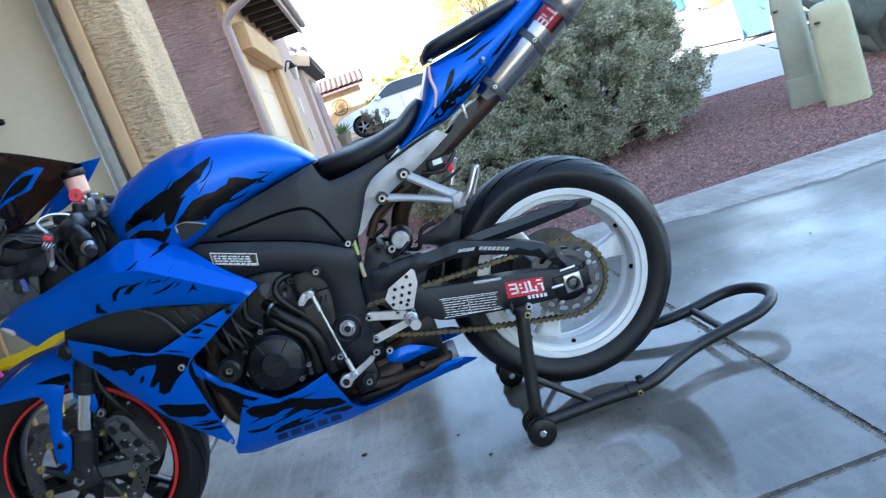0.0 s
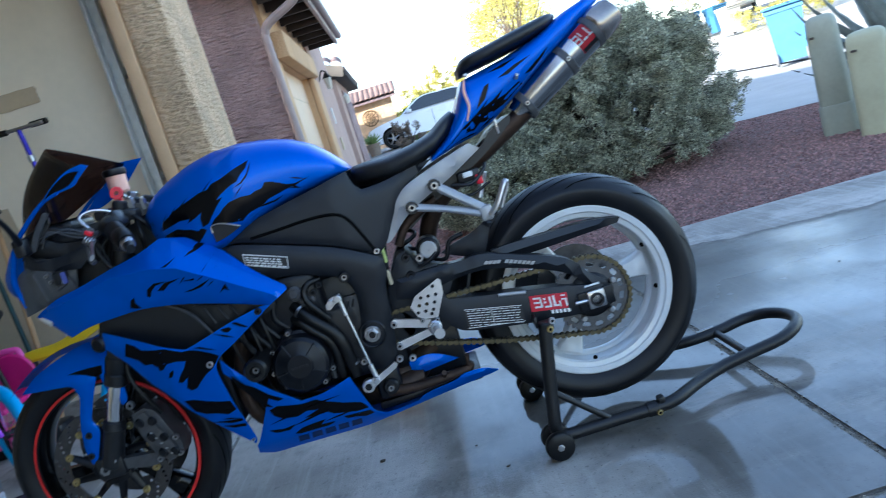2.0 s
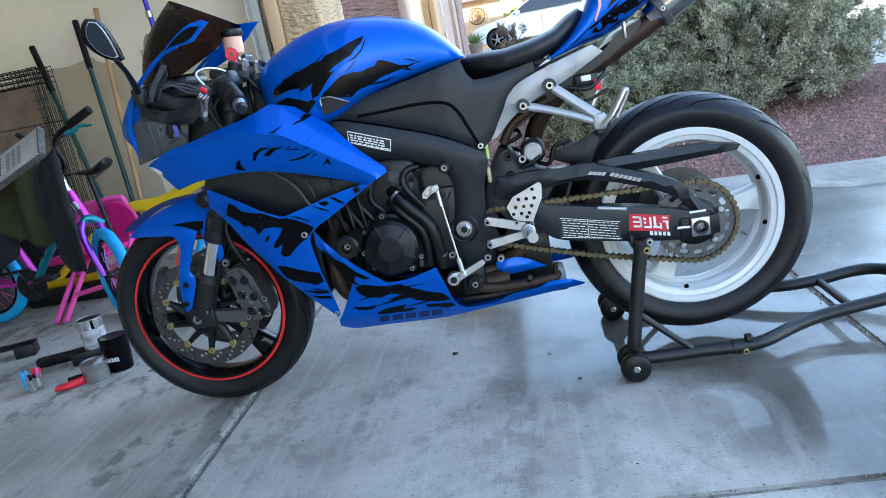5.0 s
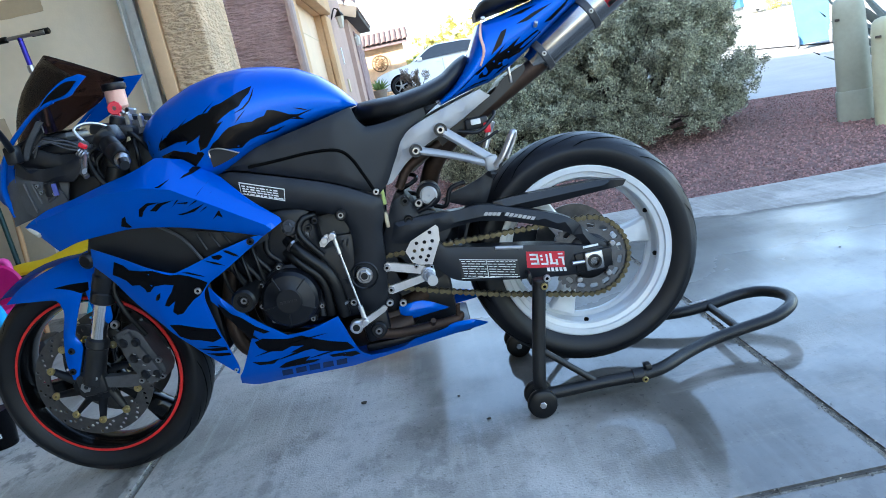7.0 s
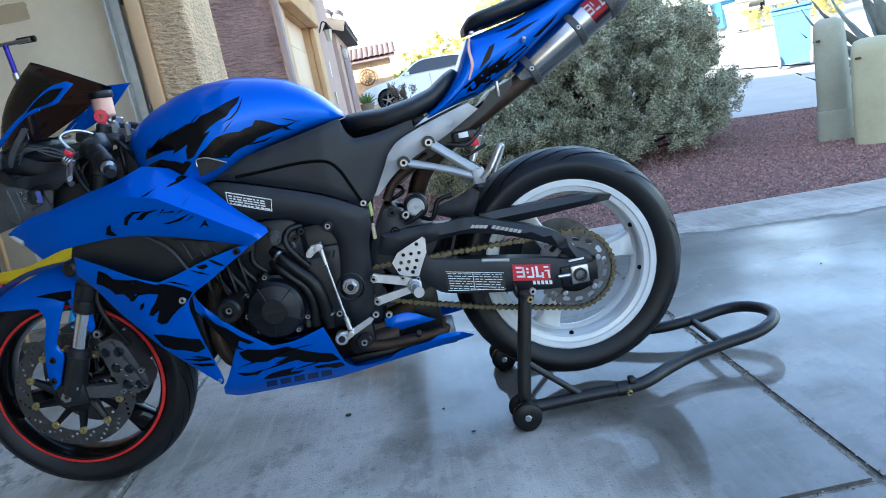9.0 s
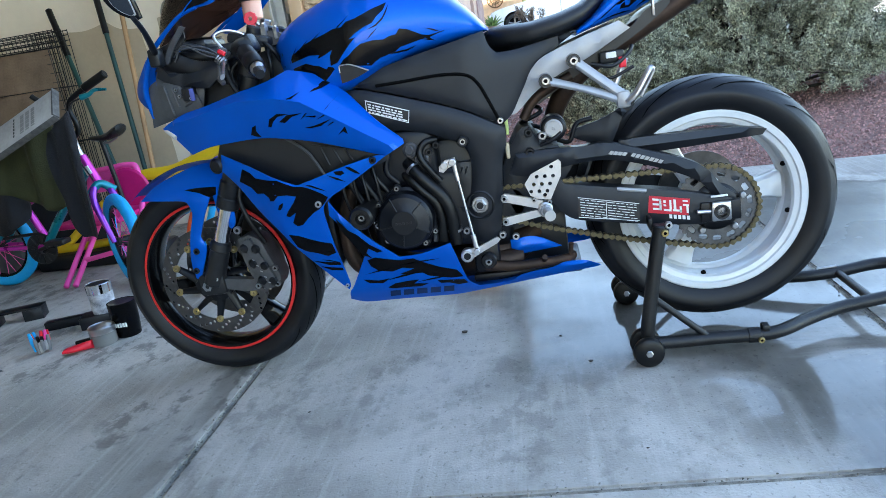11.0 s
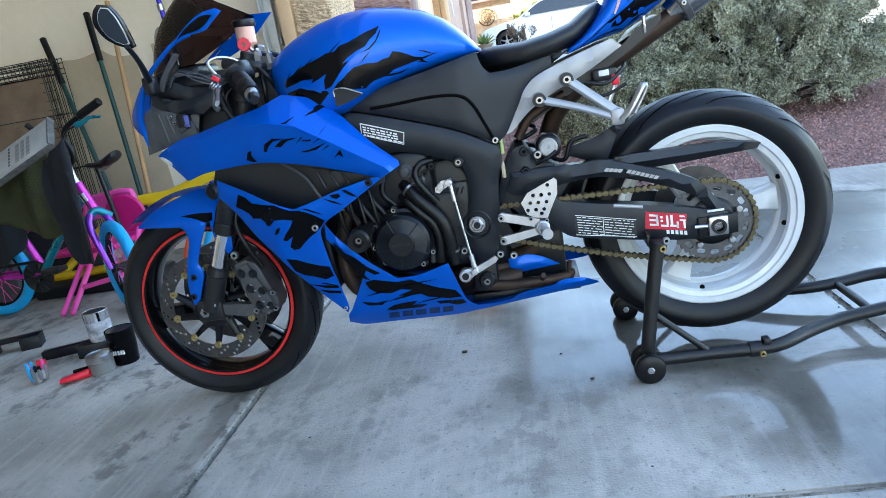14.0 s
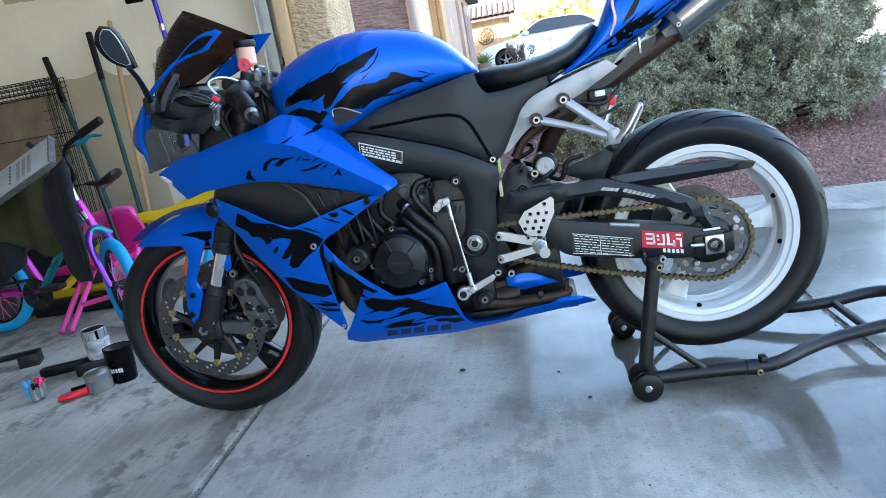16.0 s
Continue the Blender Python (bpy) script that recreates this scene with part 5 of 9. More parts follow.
for s in (-1, 1):
    f = part("front_fender", panel([(-0.145, 0.553), (-0.098, 0.588), (-0.025, 0.615), (0.03, 0.628), (0.095, 0.628), (0.13, 0.6), (0.125, 0.565), (0.125, 0.52), (0.12, 0.465), (0.105, 0.45), (0.08, 0.49), (0.074, 0.545), (0.06, 0.555),
                                    (0.065, 0.543), (0.039, 0.498), (0.011, 0.438), (0.021, 0.407), (0.007, 0.37), (-0.018, 0.317), (-0.03, 0.322), (-0.033, 0.372), (-0.018, 0.442), (0.003, 0.5), (0.001, 0.528), (-0.014, 0.542), (-0.09, 0.55)],
                                   on(s, fender_w), 0.004, 0.012, 0.008, 0.004), M["blue"], bike, "glossy blue front fender")
    if s < 0:
        part("fender_recess", panel([(-0.004, 0.571), (0.038, 0.572), (0.084, 0.568), (0.084, 0.549), (0.065, 0.546), (0.037, 0.559)], raised(on(s, fender_w), 0.001), 0.001, 0.02, 0, 0), M["gloss_black"], f)
        for p in ((-0.008, 0.40), (-0.022, 0.345)):
            bolt((p[0], -0.126, p[1]), 0.009, f, "fender_bolt", material=M["black"])
arch = []
for k in range(15):
    a = radians(52 + 78 * k / 14)
    arch.append([(FW.x + (0.322 + 0.012 * math.sin(math.pi * j / 8)) * math.cos(a), -0.056 + 0.014 * j, FW.z + (0.322 + 0.012 * math.sin(math.pi * j / 8)) * math.sin(a)) for j in range(9)])
ab = bmesh.new()
av = [[ab.verts.new(p) for p in row] for row in arch]
for p, q in zip(av, av[1:]):
    for j in range(8):
        ab.faces.new((p[j], p[j + 1], q[j + 1], q[j]))
bmesh.ops.solidify(ab, geom=ab.faces[:], thickness=0.004)
part("fender_top", ab, M["blue"], bike, angle=60)

# -- fairing: half-widths over the side view
CR = ([-0.05, 0.094, 0.246, 0.345, 0.411, 0.485, 0.64], [0.745, 0.756, 0.784, 0.779, 0.762, 0.714, 0.605])


def upper_w(x, z):
    base = float(np.interp(x, [-0.02, 0.07, 0.15, 0.3, 0.45, 0.55, 0.64], [0.165, 0.205, 0.232, 0.262, 0.27, 0.262, 0.245]))
    d = z - float(np.interp(x, *CR))
    return base - (0.95 * d + 3.0 * d * d if d > 0 else 0.3 * -d)


def lower_w(x, z):
    return float(np.interp(z, [0.24, 0.4, 0.55, 0.62], [0.165, 0.232, 0.258, 0.262])) - 0.35 * max(0.0, 0.3 - x)


def belly_w(x, z):
    return float(np.interp(z, [0.19, 0.21, 0.25, 0.34, 0.42, 0.51], [0.125, 0.14, 0.175, 0.205, 0.222, 0.235])) - 0.1 * max(0.0, x - 0.8)


UP = [(0.009, 0.742), (0.045, 0.758), (0.088, 0.773), (0.157, 0.784), (0.243, 0.803), (0.318, 0.818), (0.369, 0.838), (0.41, 0.828), (0.445, 0.813), (0.498, 0.771), (0.516, 0.754), (0.573, 0.691), (0.63, 0.638), (0.633, 0.628),
      (0.587, 0.606), (0.518, 0.631), (0.439, 0.657), (0.357, 0.677), (0.287, 0.688), (0.213, 0.687), (0.138, 0.682), (0.074, 0.667), (0.05, 0.698), (0.03, 0.725)]
LOW = [(0.165, 0.66), (0.246, 0.622), (0.343, 0.571), (0.379, 0.57), (0.485, 0.597), (0.566, 0.612), (0.589, 0.608), (0.539, 0.58), (0.474, 0.544), (0.431, 0.522), (0.409, 0.493), (0.412, 0.42), (0.42, 0.284),
       (0.412, 0.256), (0.369, 0.318), (0.313, 0.404), (0.285, 0.445), (0.24, 0.505), (0.2, 0.57), (0.155, 0.62)]
BEL = [(0.42, 0.512), (0.446, 0.468), (0.505, 0.398), (0.568, 0.34), (0.628, 0.342), (0.704, 0.362), (0.712, 0.33), (0.724, 0.275), (0.735, 0.242), (0.755, 0.222), (0.834, 0.223), (0.866, 0.24), (0.896, 0.247), (0.955, 0.253), (0.985, 0.264), (1.034, 0.26),
       (1.063, 0.246), (1.074, 0.238), (1.058, 0.233), (0.973, 0.226), (0.826, 0.212), (0.72, 0.199), (0.674, 0.197), (0.522, 0.202), (0.444, 0.204), (0.405, 0.222), (0.414, 0.25), (0.43, 0.27), (0.484, 0.36), (0.45, 0.42), (0.415, 0.475)]
for s in (-1, 1):
    far = "" if s < 0 else " on the far side"
    up = part("upper_fairing", panel(UP, on(s, upper_w), 0.004, 0.014, 0.009, 0.004, corner=32, lines=[list(zip(*CR))]), M["blue"], bike, "glossy blue upper fairing" + far, angle=24)
    low = part("side_cowl", panel(LOW, on(s, lower_w), 0.004, 0.014, 0.009, 0.004), M["blue"], bike, "blue side cowl with black splash graphics" + far)
    bel = part("belly_pan", panel(BEL, on(s, belly_w), 0.004, 0.014, 0.009, 0.004), M["blue"], bike, "blue belly pan with black graphics" + far)
    if s < 0:
        UPL, LOWL, BELL = up, low, bel
part("belly_floor", loft([[(x, -w, z), (x, w, z), (x, w, z + 0.006), (x, -w, z + 0.006)] for x, w, z in ((0.43, 0.12, 0.21), (0.55, 0.125, 0.201), (0.7, 0.125, 0.198), (0.85, 0.12, 0.214), (1.02, 0.1, 0.23))]), M["blue"], bike, smooth=False)
part("belly_tail", panel([(0.849, 0.32), (0.915, 0.323), (0.982, 0.289), (0.96, 0.287), (0.894, 0.281), (0.85, 0.277)], lambda x, z: -0.1, 0.004), M["blue"], bike)
# inner ducts, seen through the gap between the two fairing panels
part("airbox", merge(box(0.46, 0.84, -0.12, 0.12, 0.6, 0.83, 0.03, 3), box(0.6, 0.86, -0.11, 0.11, 0.36, 0.62, 0.02, 2)), M["black"], bike, "black airbox and inner cases")
part("inner_duct", panel([(0.16, 0.70), (0.30, 0.72), (0.45, 0.70), (0.58, 0.635), (0.585, 0.59), (0.45, 0.55), (0.34, 0.54), (0.22, 0.6), (0.14, 0.65)], lambda x, z: -0.19 - 0.03 * (x - 0.3), 0.004, 0.03), M["black"], bike, "black inner air duct")
part("duct_rib", panel([(0.40, 0.655), (0.545, 0.615), (0.43, 0.578)], lambda x, z: -0.214, 0.006, 0.03, 0.012, 0.006), M["dark_metal"], bike, "grey triangular duct rib")
for q_ in ([(0.425, 0.645), (0.44, 0.6)], [(0.455, 0.64), (0.472, 0.6)], [(0.485, 0.632), (0.5, 0.603)]):
    part("duct_fin", tube([(x_, -0.222, z_) for x_, z_ in q_], 0.003, seg=6, smooth=False), M["dark_metal"], bike)
part("duct_edge", tube([(0.3, -0.193, 0.7), (0.38, -0.2, 0.64), (0.42, -0.205, 0.57)], 0.004, seg=6), M["housing"], bike)
part("turn_signal", lathe([(0, 0.008), (0.014, 0.007), (0.02, 0.0), (0.02, -0.006), (0, -0.006)], (0.143, -0.205, 0.633), (-0.2, -1, 0), 24), M["engine"], bike, "dark smoked turn signal")
part("nose_light_edge", tube([(0.015, -0.166, 0.738), (0.03, -0.178, 0.728), (0.045, -0.185, 0.716)], 0.006), M["lamp_glass"], bike, "clear edge of the front light")
for p, f in (((0.402, 0.512), lower_w), ((0.558, 0.603), lower_w)):
    bolt((p[0], -f(*p) - 0.001, p[1]), 0.0085, LOWL, "fairing_bolt", material=M["alu"] if p[0] < 0.5 else M["engine"])
bolt((0.412, -lower_w(0.412, 0.272) - 0.001, 0.272), 0.005, LOWL, "fairing_bolt", material=M["alu"])


def splash(pts, f, parent, name="splash_graphic", ink="gloss_black"):
    part(name, panel(pts, raised(on(-1, f), 0.0011), 0.001, 0.016, 0, 0, curve=False), M[ink], parent, "torn black splash graphic")


for pts in ([(0.221, 0.621), (0.241, 0.61), (0.254, 0.595), (0.286, 0.588), (0.313, 0.584), (0.334, 0.572), (0.351, 0.564), (0.37, 0.562), (0.392, 0.553), (0.415, 0.539), (0.43, 0.527), (0.42, 0.515), (0.403, 0.5), (0.384, 0.491), (0.365, 0.477), (0.349, 0.463), (0.334, 0.462), (0.326, 0.472),
             (0.34, 0.498), (0.322, 0.488), (0.313, 0.492), (0.323, 0.506), (0.341, 0.524), (0.351, 0.539), (0.33, 0.545), (0.306, 0.546), (0.291, 0.534), (0.281, 0.534), (0.28, 0.543), (0.269, 0.555), (0.248, 0.556), (0.237, 0.571), (0.223, 0.58), (0.205, 0.59)],
            [(0.296, 0.51), (0.303, 0.522), (0.314, 0.527), (0.31, 0.516), (0.303, 0.509)], [(0.306, 0.441), (0.329, 0.436), (0.356, 0.423), (0.383, 0.412), (0.41, 0.404), (0.413, 0.376), (0.39, 0.369), (0.364, 0.382), (0.34, 0.39), (0.32, 0.405)],
            [(0.457, 0.588), (0.479, 0.588), (0.484, 0.581), (0.473, 0.576), (0.462, 0.58)], [(0.488, 0.596), (0.499, 0.594), (0.515, 0.582), (0.523, 0.573), (0.51, 0.578), (0.496, 0.588)], [(0.38, 0.565), (0.396, 0.562), (0.422, 0.548), (0.43, 0.542), (0.404, 0.553)], [(0.439, 0.582), (0.466, 0.571), (0.484, 0.559), (0.46, 0.568)],
            [(0.345, 0.36), (0.375, 0.352), (0.414, 0.346), (0.415, 0.338), (0.385, 0.341)], [(0.362, 0.34), (0.39, 0.333), (0.416, 0.328), (0.416, 0.32), (0.385, 0.325)]):
    splash(pts, lower_w, LOWL)
splash([(0.43, 0.465), (0.455, 0.43), (0.475, 0.415), (0.50, 0.385), (0.53, 0.362), (0.515, 0.36), (0.495, 0.375), (0.487, 0.362), (0.50, 0.345), (0.475, 0.36), (0.455, 0.4), (0.435, 0.435)], belly_w, BELL)
for pts in ([(0.485, 0.342), (0.507, 0.347), (0.538, 0.338), (0.569, 0.331), (0.603, 0.332), (0.626, 0.318), (0.665, 0.299), (0.709, 0.284), (0.722, 0.262), (0.69, 0.262), (0.659, 0.269), (0.633, 0.276), (0.619, 0.287), (0.585, 0.286), (0.56, 0.29), (0.6, 0.302), (0.57, 0.308), (0.543, 0.3), (0.507, 0.307), (0.49, 0.323)],
            [(0.519, 0.253), (0.541, 0.263), (0.57, 0.266), (0.606, 0.267), (0.59, 0.256), (0.628, 0.252), (0.608, 0.245), (0.564, 0.247), (0.531, 0.248)], [(0.653, 0.258), (0.69, 0.256), (0.723, 0.253), (0.73, 0.24), (0.705, 0.236), (0.683, 0.247), (0.661, 0.249)],
            [(0.46, 0.285), (0.50, 0.277), (0.53, 0.28), (0.51, 0.268), (0.475, 0.272)]):
    splash(pts, belly_w, BELL)
for i in range(5):
    x0, z0 = 0.515 + 0.036 * i, 0.2185 - 0.0012 * i
    splash([(x0, z0), (x0 + 0.028, z0 - 0.001), (x0 + 0.033, z0 + 0.02), (x0 + 0.006, z0 + 0.021)], belly_w, BELL, "lettering_bar", "navy_ink")
for pts in ([(0.262, 0.70), (0.272, 0.718), (0.283, 0.722), (0.279, 0.708), (0.288, 0.692), (0.276, 0.694)], [(0.315, 0.715), (0.323, 0.732), (0.345, 0.742), (0.375, 0.738), (0.345, 0.735), (0.33, 0.724), (0.322, 0.712)],
            [(0.345, 0.722), (0.37, 0.736), (0.41, 0.736), (0.38, 0.73), (0.36, 0.718)], [(0.41, 0.727), (0.44, 0.726), (0.47, 0.742), (0.49, 0.763), (0.465, 0.735), (0.44, 0.722)], [(0.405, 0.70), (0.43, 0.702), (0.465, 0.71), (0.48, 0.714), (0.45, 0.70), (0.42, 0.697)],
            [(0.485, 0.672), (0.505, 0.69), (0.515, 0.705), (0.508, 0.688), (0.51, 0.672), (0.50, 0.68)], [(0.36, 0.772), (0.385, 0.775), (0.41, 0.785), (0.39, 0.772)], [(0.43, 0.78), (0.455, 0.8), (0.475, 0.795), (0.455, 0.785)]):
    splash(pts, upper_w, UPL)

for sx, sz, sl, sa2, sw, f_, pr in ((0.36, 0.395, 0.055, -20, 0.004, lower_w, LOWL), (0.34, 0.42, 0.06, -22, 0.003, lower_w, LOWL), (0.37, 0.36, 0.045, -18, 0.003, lower_w, LOWL),
                                    (0.55, 0.315, 0.12, 4, 0.004, belly_w, BELL), (0.47, 0.3, 0.1, 8, 0.003, belly_w, BELL), (0.6, 0.26, 0.1, 6, 0.003, belly_w, BELL), (0.52, 0.275, 0.12, 9, 0.004, belly_w, BELL),
                                    (0.4, 0.72, 0.05, 34, 0.002, upper_w, UPL), (0.44, 0.715, 0.06, 20, 0.002, upper_w, UPL), (0.46, 0.695, 0.055, 24, 0.002, upper_w, UPL)):
    ca, sn = math.cos(radians(sa2)), math.sin(radians(sa2))
    splash([(sx, sz), (sx + sl * 0.4 * ca - sw * sn, sz + sl * 0.4 * sn + sw * ca), (sx + sl * ca, sz + sl * sn), (sx + sl * 0.45 * ca + sw * sn * 0.4, sz + sl * 0.45 * sn - sw * ca * 0.4)], f_, pr, "splash_streak")
# -- nose, screen, cockpit
for s in (-1, 1):
    part("nose_edge", tube([(-0.032, s * 0.12, 0.77), (-0.034, s * 0.13, 0.83), (-0.014, s * 0.14, 0.88), (0.02, s * 0.15, 0.93), (0.07, s * 0.155, 0.972), (0.12, s * 0.158, 1.005), (0.165, s * 0.16, 1.018)], [0.007, 0.0075, 0.007, 0.006, 0.0055, 0.005, 0.005], seg=10), M["blue"], bike, "blue edge of the nose cowl")
    part("nose_wing", panel([(0.105, 0.995), (0.15, 1.014), (0.205, 1.021), (0.225, 1.035), (0.258, 1.058), (0.243, 1.067), (0.2, 1.06), (0.155, 1.035)] if s < 0 else [(0.08, 0.97), (0.12, 0.965), (0.2, 1.0), (0.28, 1.066), (0.205, 1.072), (0.16, 1.03)], lambda x, z, s=s: s * 0.162, 0.005, 0.02, 0.012, 0.004), M["blue"], bike, "blue screen wing")
part("wing_face", panel([(0.125, 1.004), (0.15, 1.018), (0.2, 1.027), (0.235, 1.052), (0.205, 1.054), (0.16, 1.033)], lambda x, z: -0.1635, 0.001, 0.02, 0, 0), M["gloss_black"], bike)
sb = bmesh.new()
rows = []
for i in range(17):
    u = -1 + i / 8
    row = []
    for j in range(11):
        v = j / 10
        b0 = Vector((-0.025 + 0.15 * u * u, 0.155 * u, 0.925 + 0.085 * u * u))
        t0 = Vector((0.105 + 0.125 * abs(u) ** 1.5, 0.155 * u, 1.148 - 0.085 * abs(u) ** 1.5))
        p = b0.lerp(t0, v) + Vector((-0.03, 0, 0.012)) * math.sin(math.pi * v) * (1 - u * u)
        row.append(sb.verts.new(p))
    rows.append(row)
for p, q in zip(rows, rows[1:]):
    for j in range(10):
        sb.faces.new((p[j], p[j + 1], q[j + 1], q[j]))
bmesh.ops.solidify(sb, geom=sb.faces[:], thickness=0.0025)
part("windscreen", sb, M["screen"], bike, "dark tinted windscreen", angle=60)
part("nose_shell", loft([[(x, w * math.cos(a), z + h * math.sin(a)) for a in np.linspace(0, 2 * math.pi, 20, endpoint=False)] for x, w, z, h in ((-0.12, 0.02, 0.83, 0.02), (-0.09, 0.07, 0.835, 0.05), (-0.045, 0.115, 0.85, 0.085), (0.0, 0.13, 0.85, 0.09))]), M["blue"], bike, "blue nose cowl")
part("headlight_housing", panel([(-0.04, 0.745), (-0.025, 0.86), (0.0, 0.885), (0.05, 0.88), (0.10, 0.85), (0.125, 0.83), (0.11, 0.785), (0.05, 0.765)], lambda x, z: -0.135 + 0.25 * max(0, z - 0.83), 0.006, 0.02, 0.02, 0.01), M["housing"], bike, "grey plastic headlight housing")
part("connector", box(0.075, 0.105, -0.16, -0.13, 0.80, 0.835, 0.005, m=Matrix.Identity(4)), M["black"], bike)
part("connector_tag", box(0.098, 0.11, -0.164, -0.158, 0.80, 0.83, 0.002), mat("blue paper tag", (0.08, 0.1, 0.35), 0.6), bike, "small blue tag")
part("inner_cheek", panel([(0.0, 0.885), (0.03, 0.925), (0.075, 0.967), (0.1, 0.985), (0.1, 0.955), (0.07, 0.92), (0.12, 0.895), (0.2, 0.885), (0.2, 0.85), (0.1, 0.85), (0.05, 0.878)], lambda x, z: -0.128, 0.006, 0.02, 0.015, 0.008), M["black"], bike, "black inner cowl")
part("dash", merge(box(0.03, 0.17, -0.1, 0.1, 0.885, 0.925, 0.015), box(0.05, 0.13, -0.07, 0.07, 0.92, 0.95, 0.012), tube([(0.0, -0.1, 0.93), (0.07, -0.11, 0.945), (0.13, -0.1, 0.925)], 0.006)), M["black"], bike, "black instrument cluster")
part("dash_glass", box(0.055, 0.125, -0.06, 0.06, 0.951, 0.954, 0.002), M["screen"], bike)
part("dash_back", box(0.16, 0.2, -0.11, 0.11, 0.82, 0.9, 0.02), M["black"], bike)
for s in (-1, 1):
    part("fork_tube", rod(Vector((0.14, s * 0.1, 0.6)), Vector((0.27, s * 0.1, 0.935)), 0.026), M["dark_metal"], bike)
part("triple_clamp", merge(box(-0.055, 0.055, -0.13, 0.13, -0.014, 0.014, 0.01, m=Matrix.Translation((0.265, 0, 0.925)) @ Matrix.Rotation(radians(14), 4, "Y")),
     rod((0.265, 0, 0.92), (0.277, 0, 0.96), 0.02), rod((0.27, -0.1, 0.93), (0.28, -0.1, 0.957), 0.018), rod((0.27, 0.1, 0.93), (0.28, 0.1, 0.957), 0.018)), M["dark_metal"], bike, "dark upper triple clamp")
part("clamp_nut", rod((0.272, 0, 0.955), (0.28, 0, 0.975), 0.014, seg=6), M["steel"], bike)
part("clamp_bolt", rod((0.25, -0.05, 0.935), (0.256, -0.05, 0.955), 0.008, seg=6), M["steel"], bike)
key = part("key", merge(lathe([(0.006, -0.004), (0.017, -0.004), (0.019, 0), (0.017, 0.004), (0.006, 0.004)], (0.23, 0.02, 0.984), (0.2, -1, 0.1), 9, True), box(0.228, 0.24, 0.017, 0.023, 0.95, 0.97, 0.002)), M["red_plastic"], bike, "red ignition key tag")
for s in (-1, 1):
    bar = part("handlebar", tube([(0.262, s * 0.1, 0.925), (0.262, s * 0.17, 0.918), (0.355, s * 0.33, 0.838)], 0.011, steps=4), M["black"], bike, "black clip-on handlebar")
    part("grip", lathe([(0.0, 0), (0.027, 0.0), (0.029, 0.005), (0.023, 0.008), (0.027, 0.013), (0.022, 0.018), (0.0255, 0.023), (0.0215, 0.028), (0.023, 0.07), (0.0215, 0.075), (0.023, 0.08), (0.0225, 0.112), (0.019, 0.12), (0, 0.12)], (0.276, s * 0.2, 0.904), (0.08, s * 0.125, -0.066), 18), M["hose"], bar, "black ribbed rubber grip")
    part("bar_end", lathe([(0, 0), (0.015, 0), (0.017, 0.004), (0.017, 0.014), (0.013, 0.02), (0.007, 0.02), (0.007, 0.016), (0, 0.016)], (0.3365, s * 0.2945, 0.854), (0.08, s * 0.125, -0.066), 18), M["steel"], bar)
    part("switch_block", box(-0.022, 0.022, -0.025, 0.025, -0.022, 0.022, 0.008, m=Matrix.Translation((0.285, s * 0.185, 0.91)) @ Matrix.Rotation(radians(-20), 4, "Y")), M["black"], bar)
    part("lever_perch", box(-0.03, 0.012, -0.016, 0.016, -0.012, 0.016, 0.006, m=Matrix.Translation((0.255, s * 0.2, 0.905))), M["dark_metal"], bar)
    part("lever", tube([(0.245, s * 0.2, 0.9), (0.245, s * 0.25, 0.885), (0.26, s * 0.3, 0.865), (0.275, s * 0.35, 0.845)], [0.008, 0.0075, 0.0065, 0.008], flat=0.6), M["alu"], bar, "bare aluminium lever")
part("lever_knob", merge(lathe([(0, -0.01), (0.011, -0.01), (0.013, 0), (0.011, 0.01), (0, 0.01)], (0.243, -0.245, 0.9), (0.3, -1, 0), 10), rod((0.235, -0.25, 0.89), (0.228, -0.26, 0.84), 0.005), rod((0.228, -0.262, 0.845), (0.24, -0.27, 0.83), 0.007)), M["cast_grey"], bike, "worn aluminium lever adjuster", angle=20)
for k in range(4):
    part("adjuster_ring", lathe([(0.0085, -0.0015), (0.0115, -0.0015), (0.0115, 0.0015), (0.0085, 0.0015)], (0.237 + 0.004 * k, -0.262, 0.889 - 0.0045 * k), (0.8, 0, -0.9), 14, True), M["steel"], bike)
part("adjuster_cap", box(-0.009, 0.009, -0.005, 0.005, -0.005, 0.005, 0.002, m=Matrix.Translation((0.25, -0.266, 0.9)) @ Matrix.Rotation(radians(35), 4, "Y")), M["red_plastic"], bike, "small red cap")
# cast clamp, bolts and switch bits round the bar
part("clamp_plate", panel([(0.23, 0.929), (0.262, 0.945), (0.33, 0.936), (0.345, 0.925), (0.335, 0.905), (0.262, 0.905)], lambda x, z: -0.1, 0.02, 0.03, 0.01, 0.005), M["cast_grey"], bike, "grey cast bar clamp")
for px_, pz_, r_ in ((0.27, 0.945, 0.009), (0.3, 0.948, 0.011), (0.33, 0.938, 0.008)):
    part("clamp_bolt", merge(rod((px_, -0.09, pz_ - 0.02), (px_, -0.09, pz_ + 0.008), r_, seg=6), rod((px_, -0.09, pz_ + 0.008), (px_, -0.09, pz_ + 0.014), r_ * 0.6)), M["steel"], bike)
for k, (p_, q_) in enumerate((((0.29, 0.925), (0.335, 0.86)), ((0.3, 0.92), (0.3, 0.8)), ((0.33, 0.915), (0.35, 0.84)))):
    part("cable", tube([(p_[0], -0.12 + 0.02 * k, p_[1]), ((p_[0] + q_[0]) / 2 + 0.012, -0.13, (p_[1] + q_[1]) / 2), (q_[0], -0.11, q_[1])], 0.0055), M["hose"], bike)
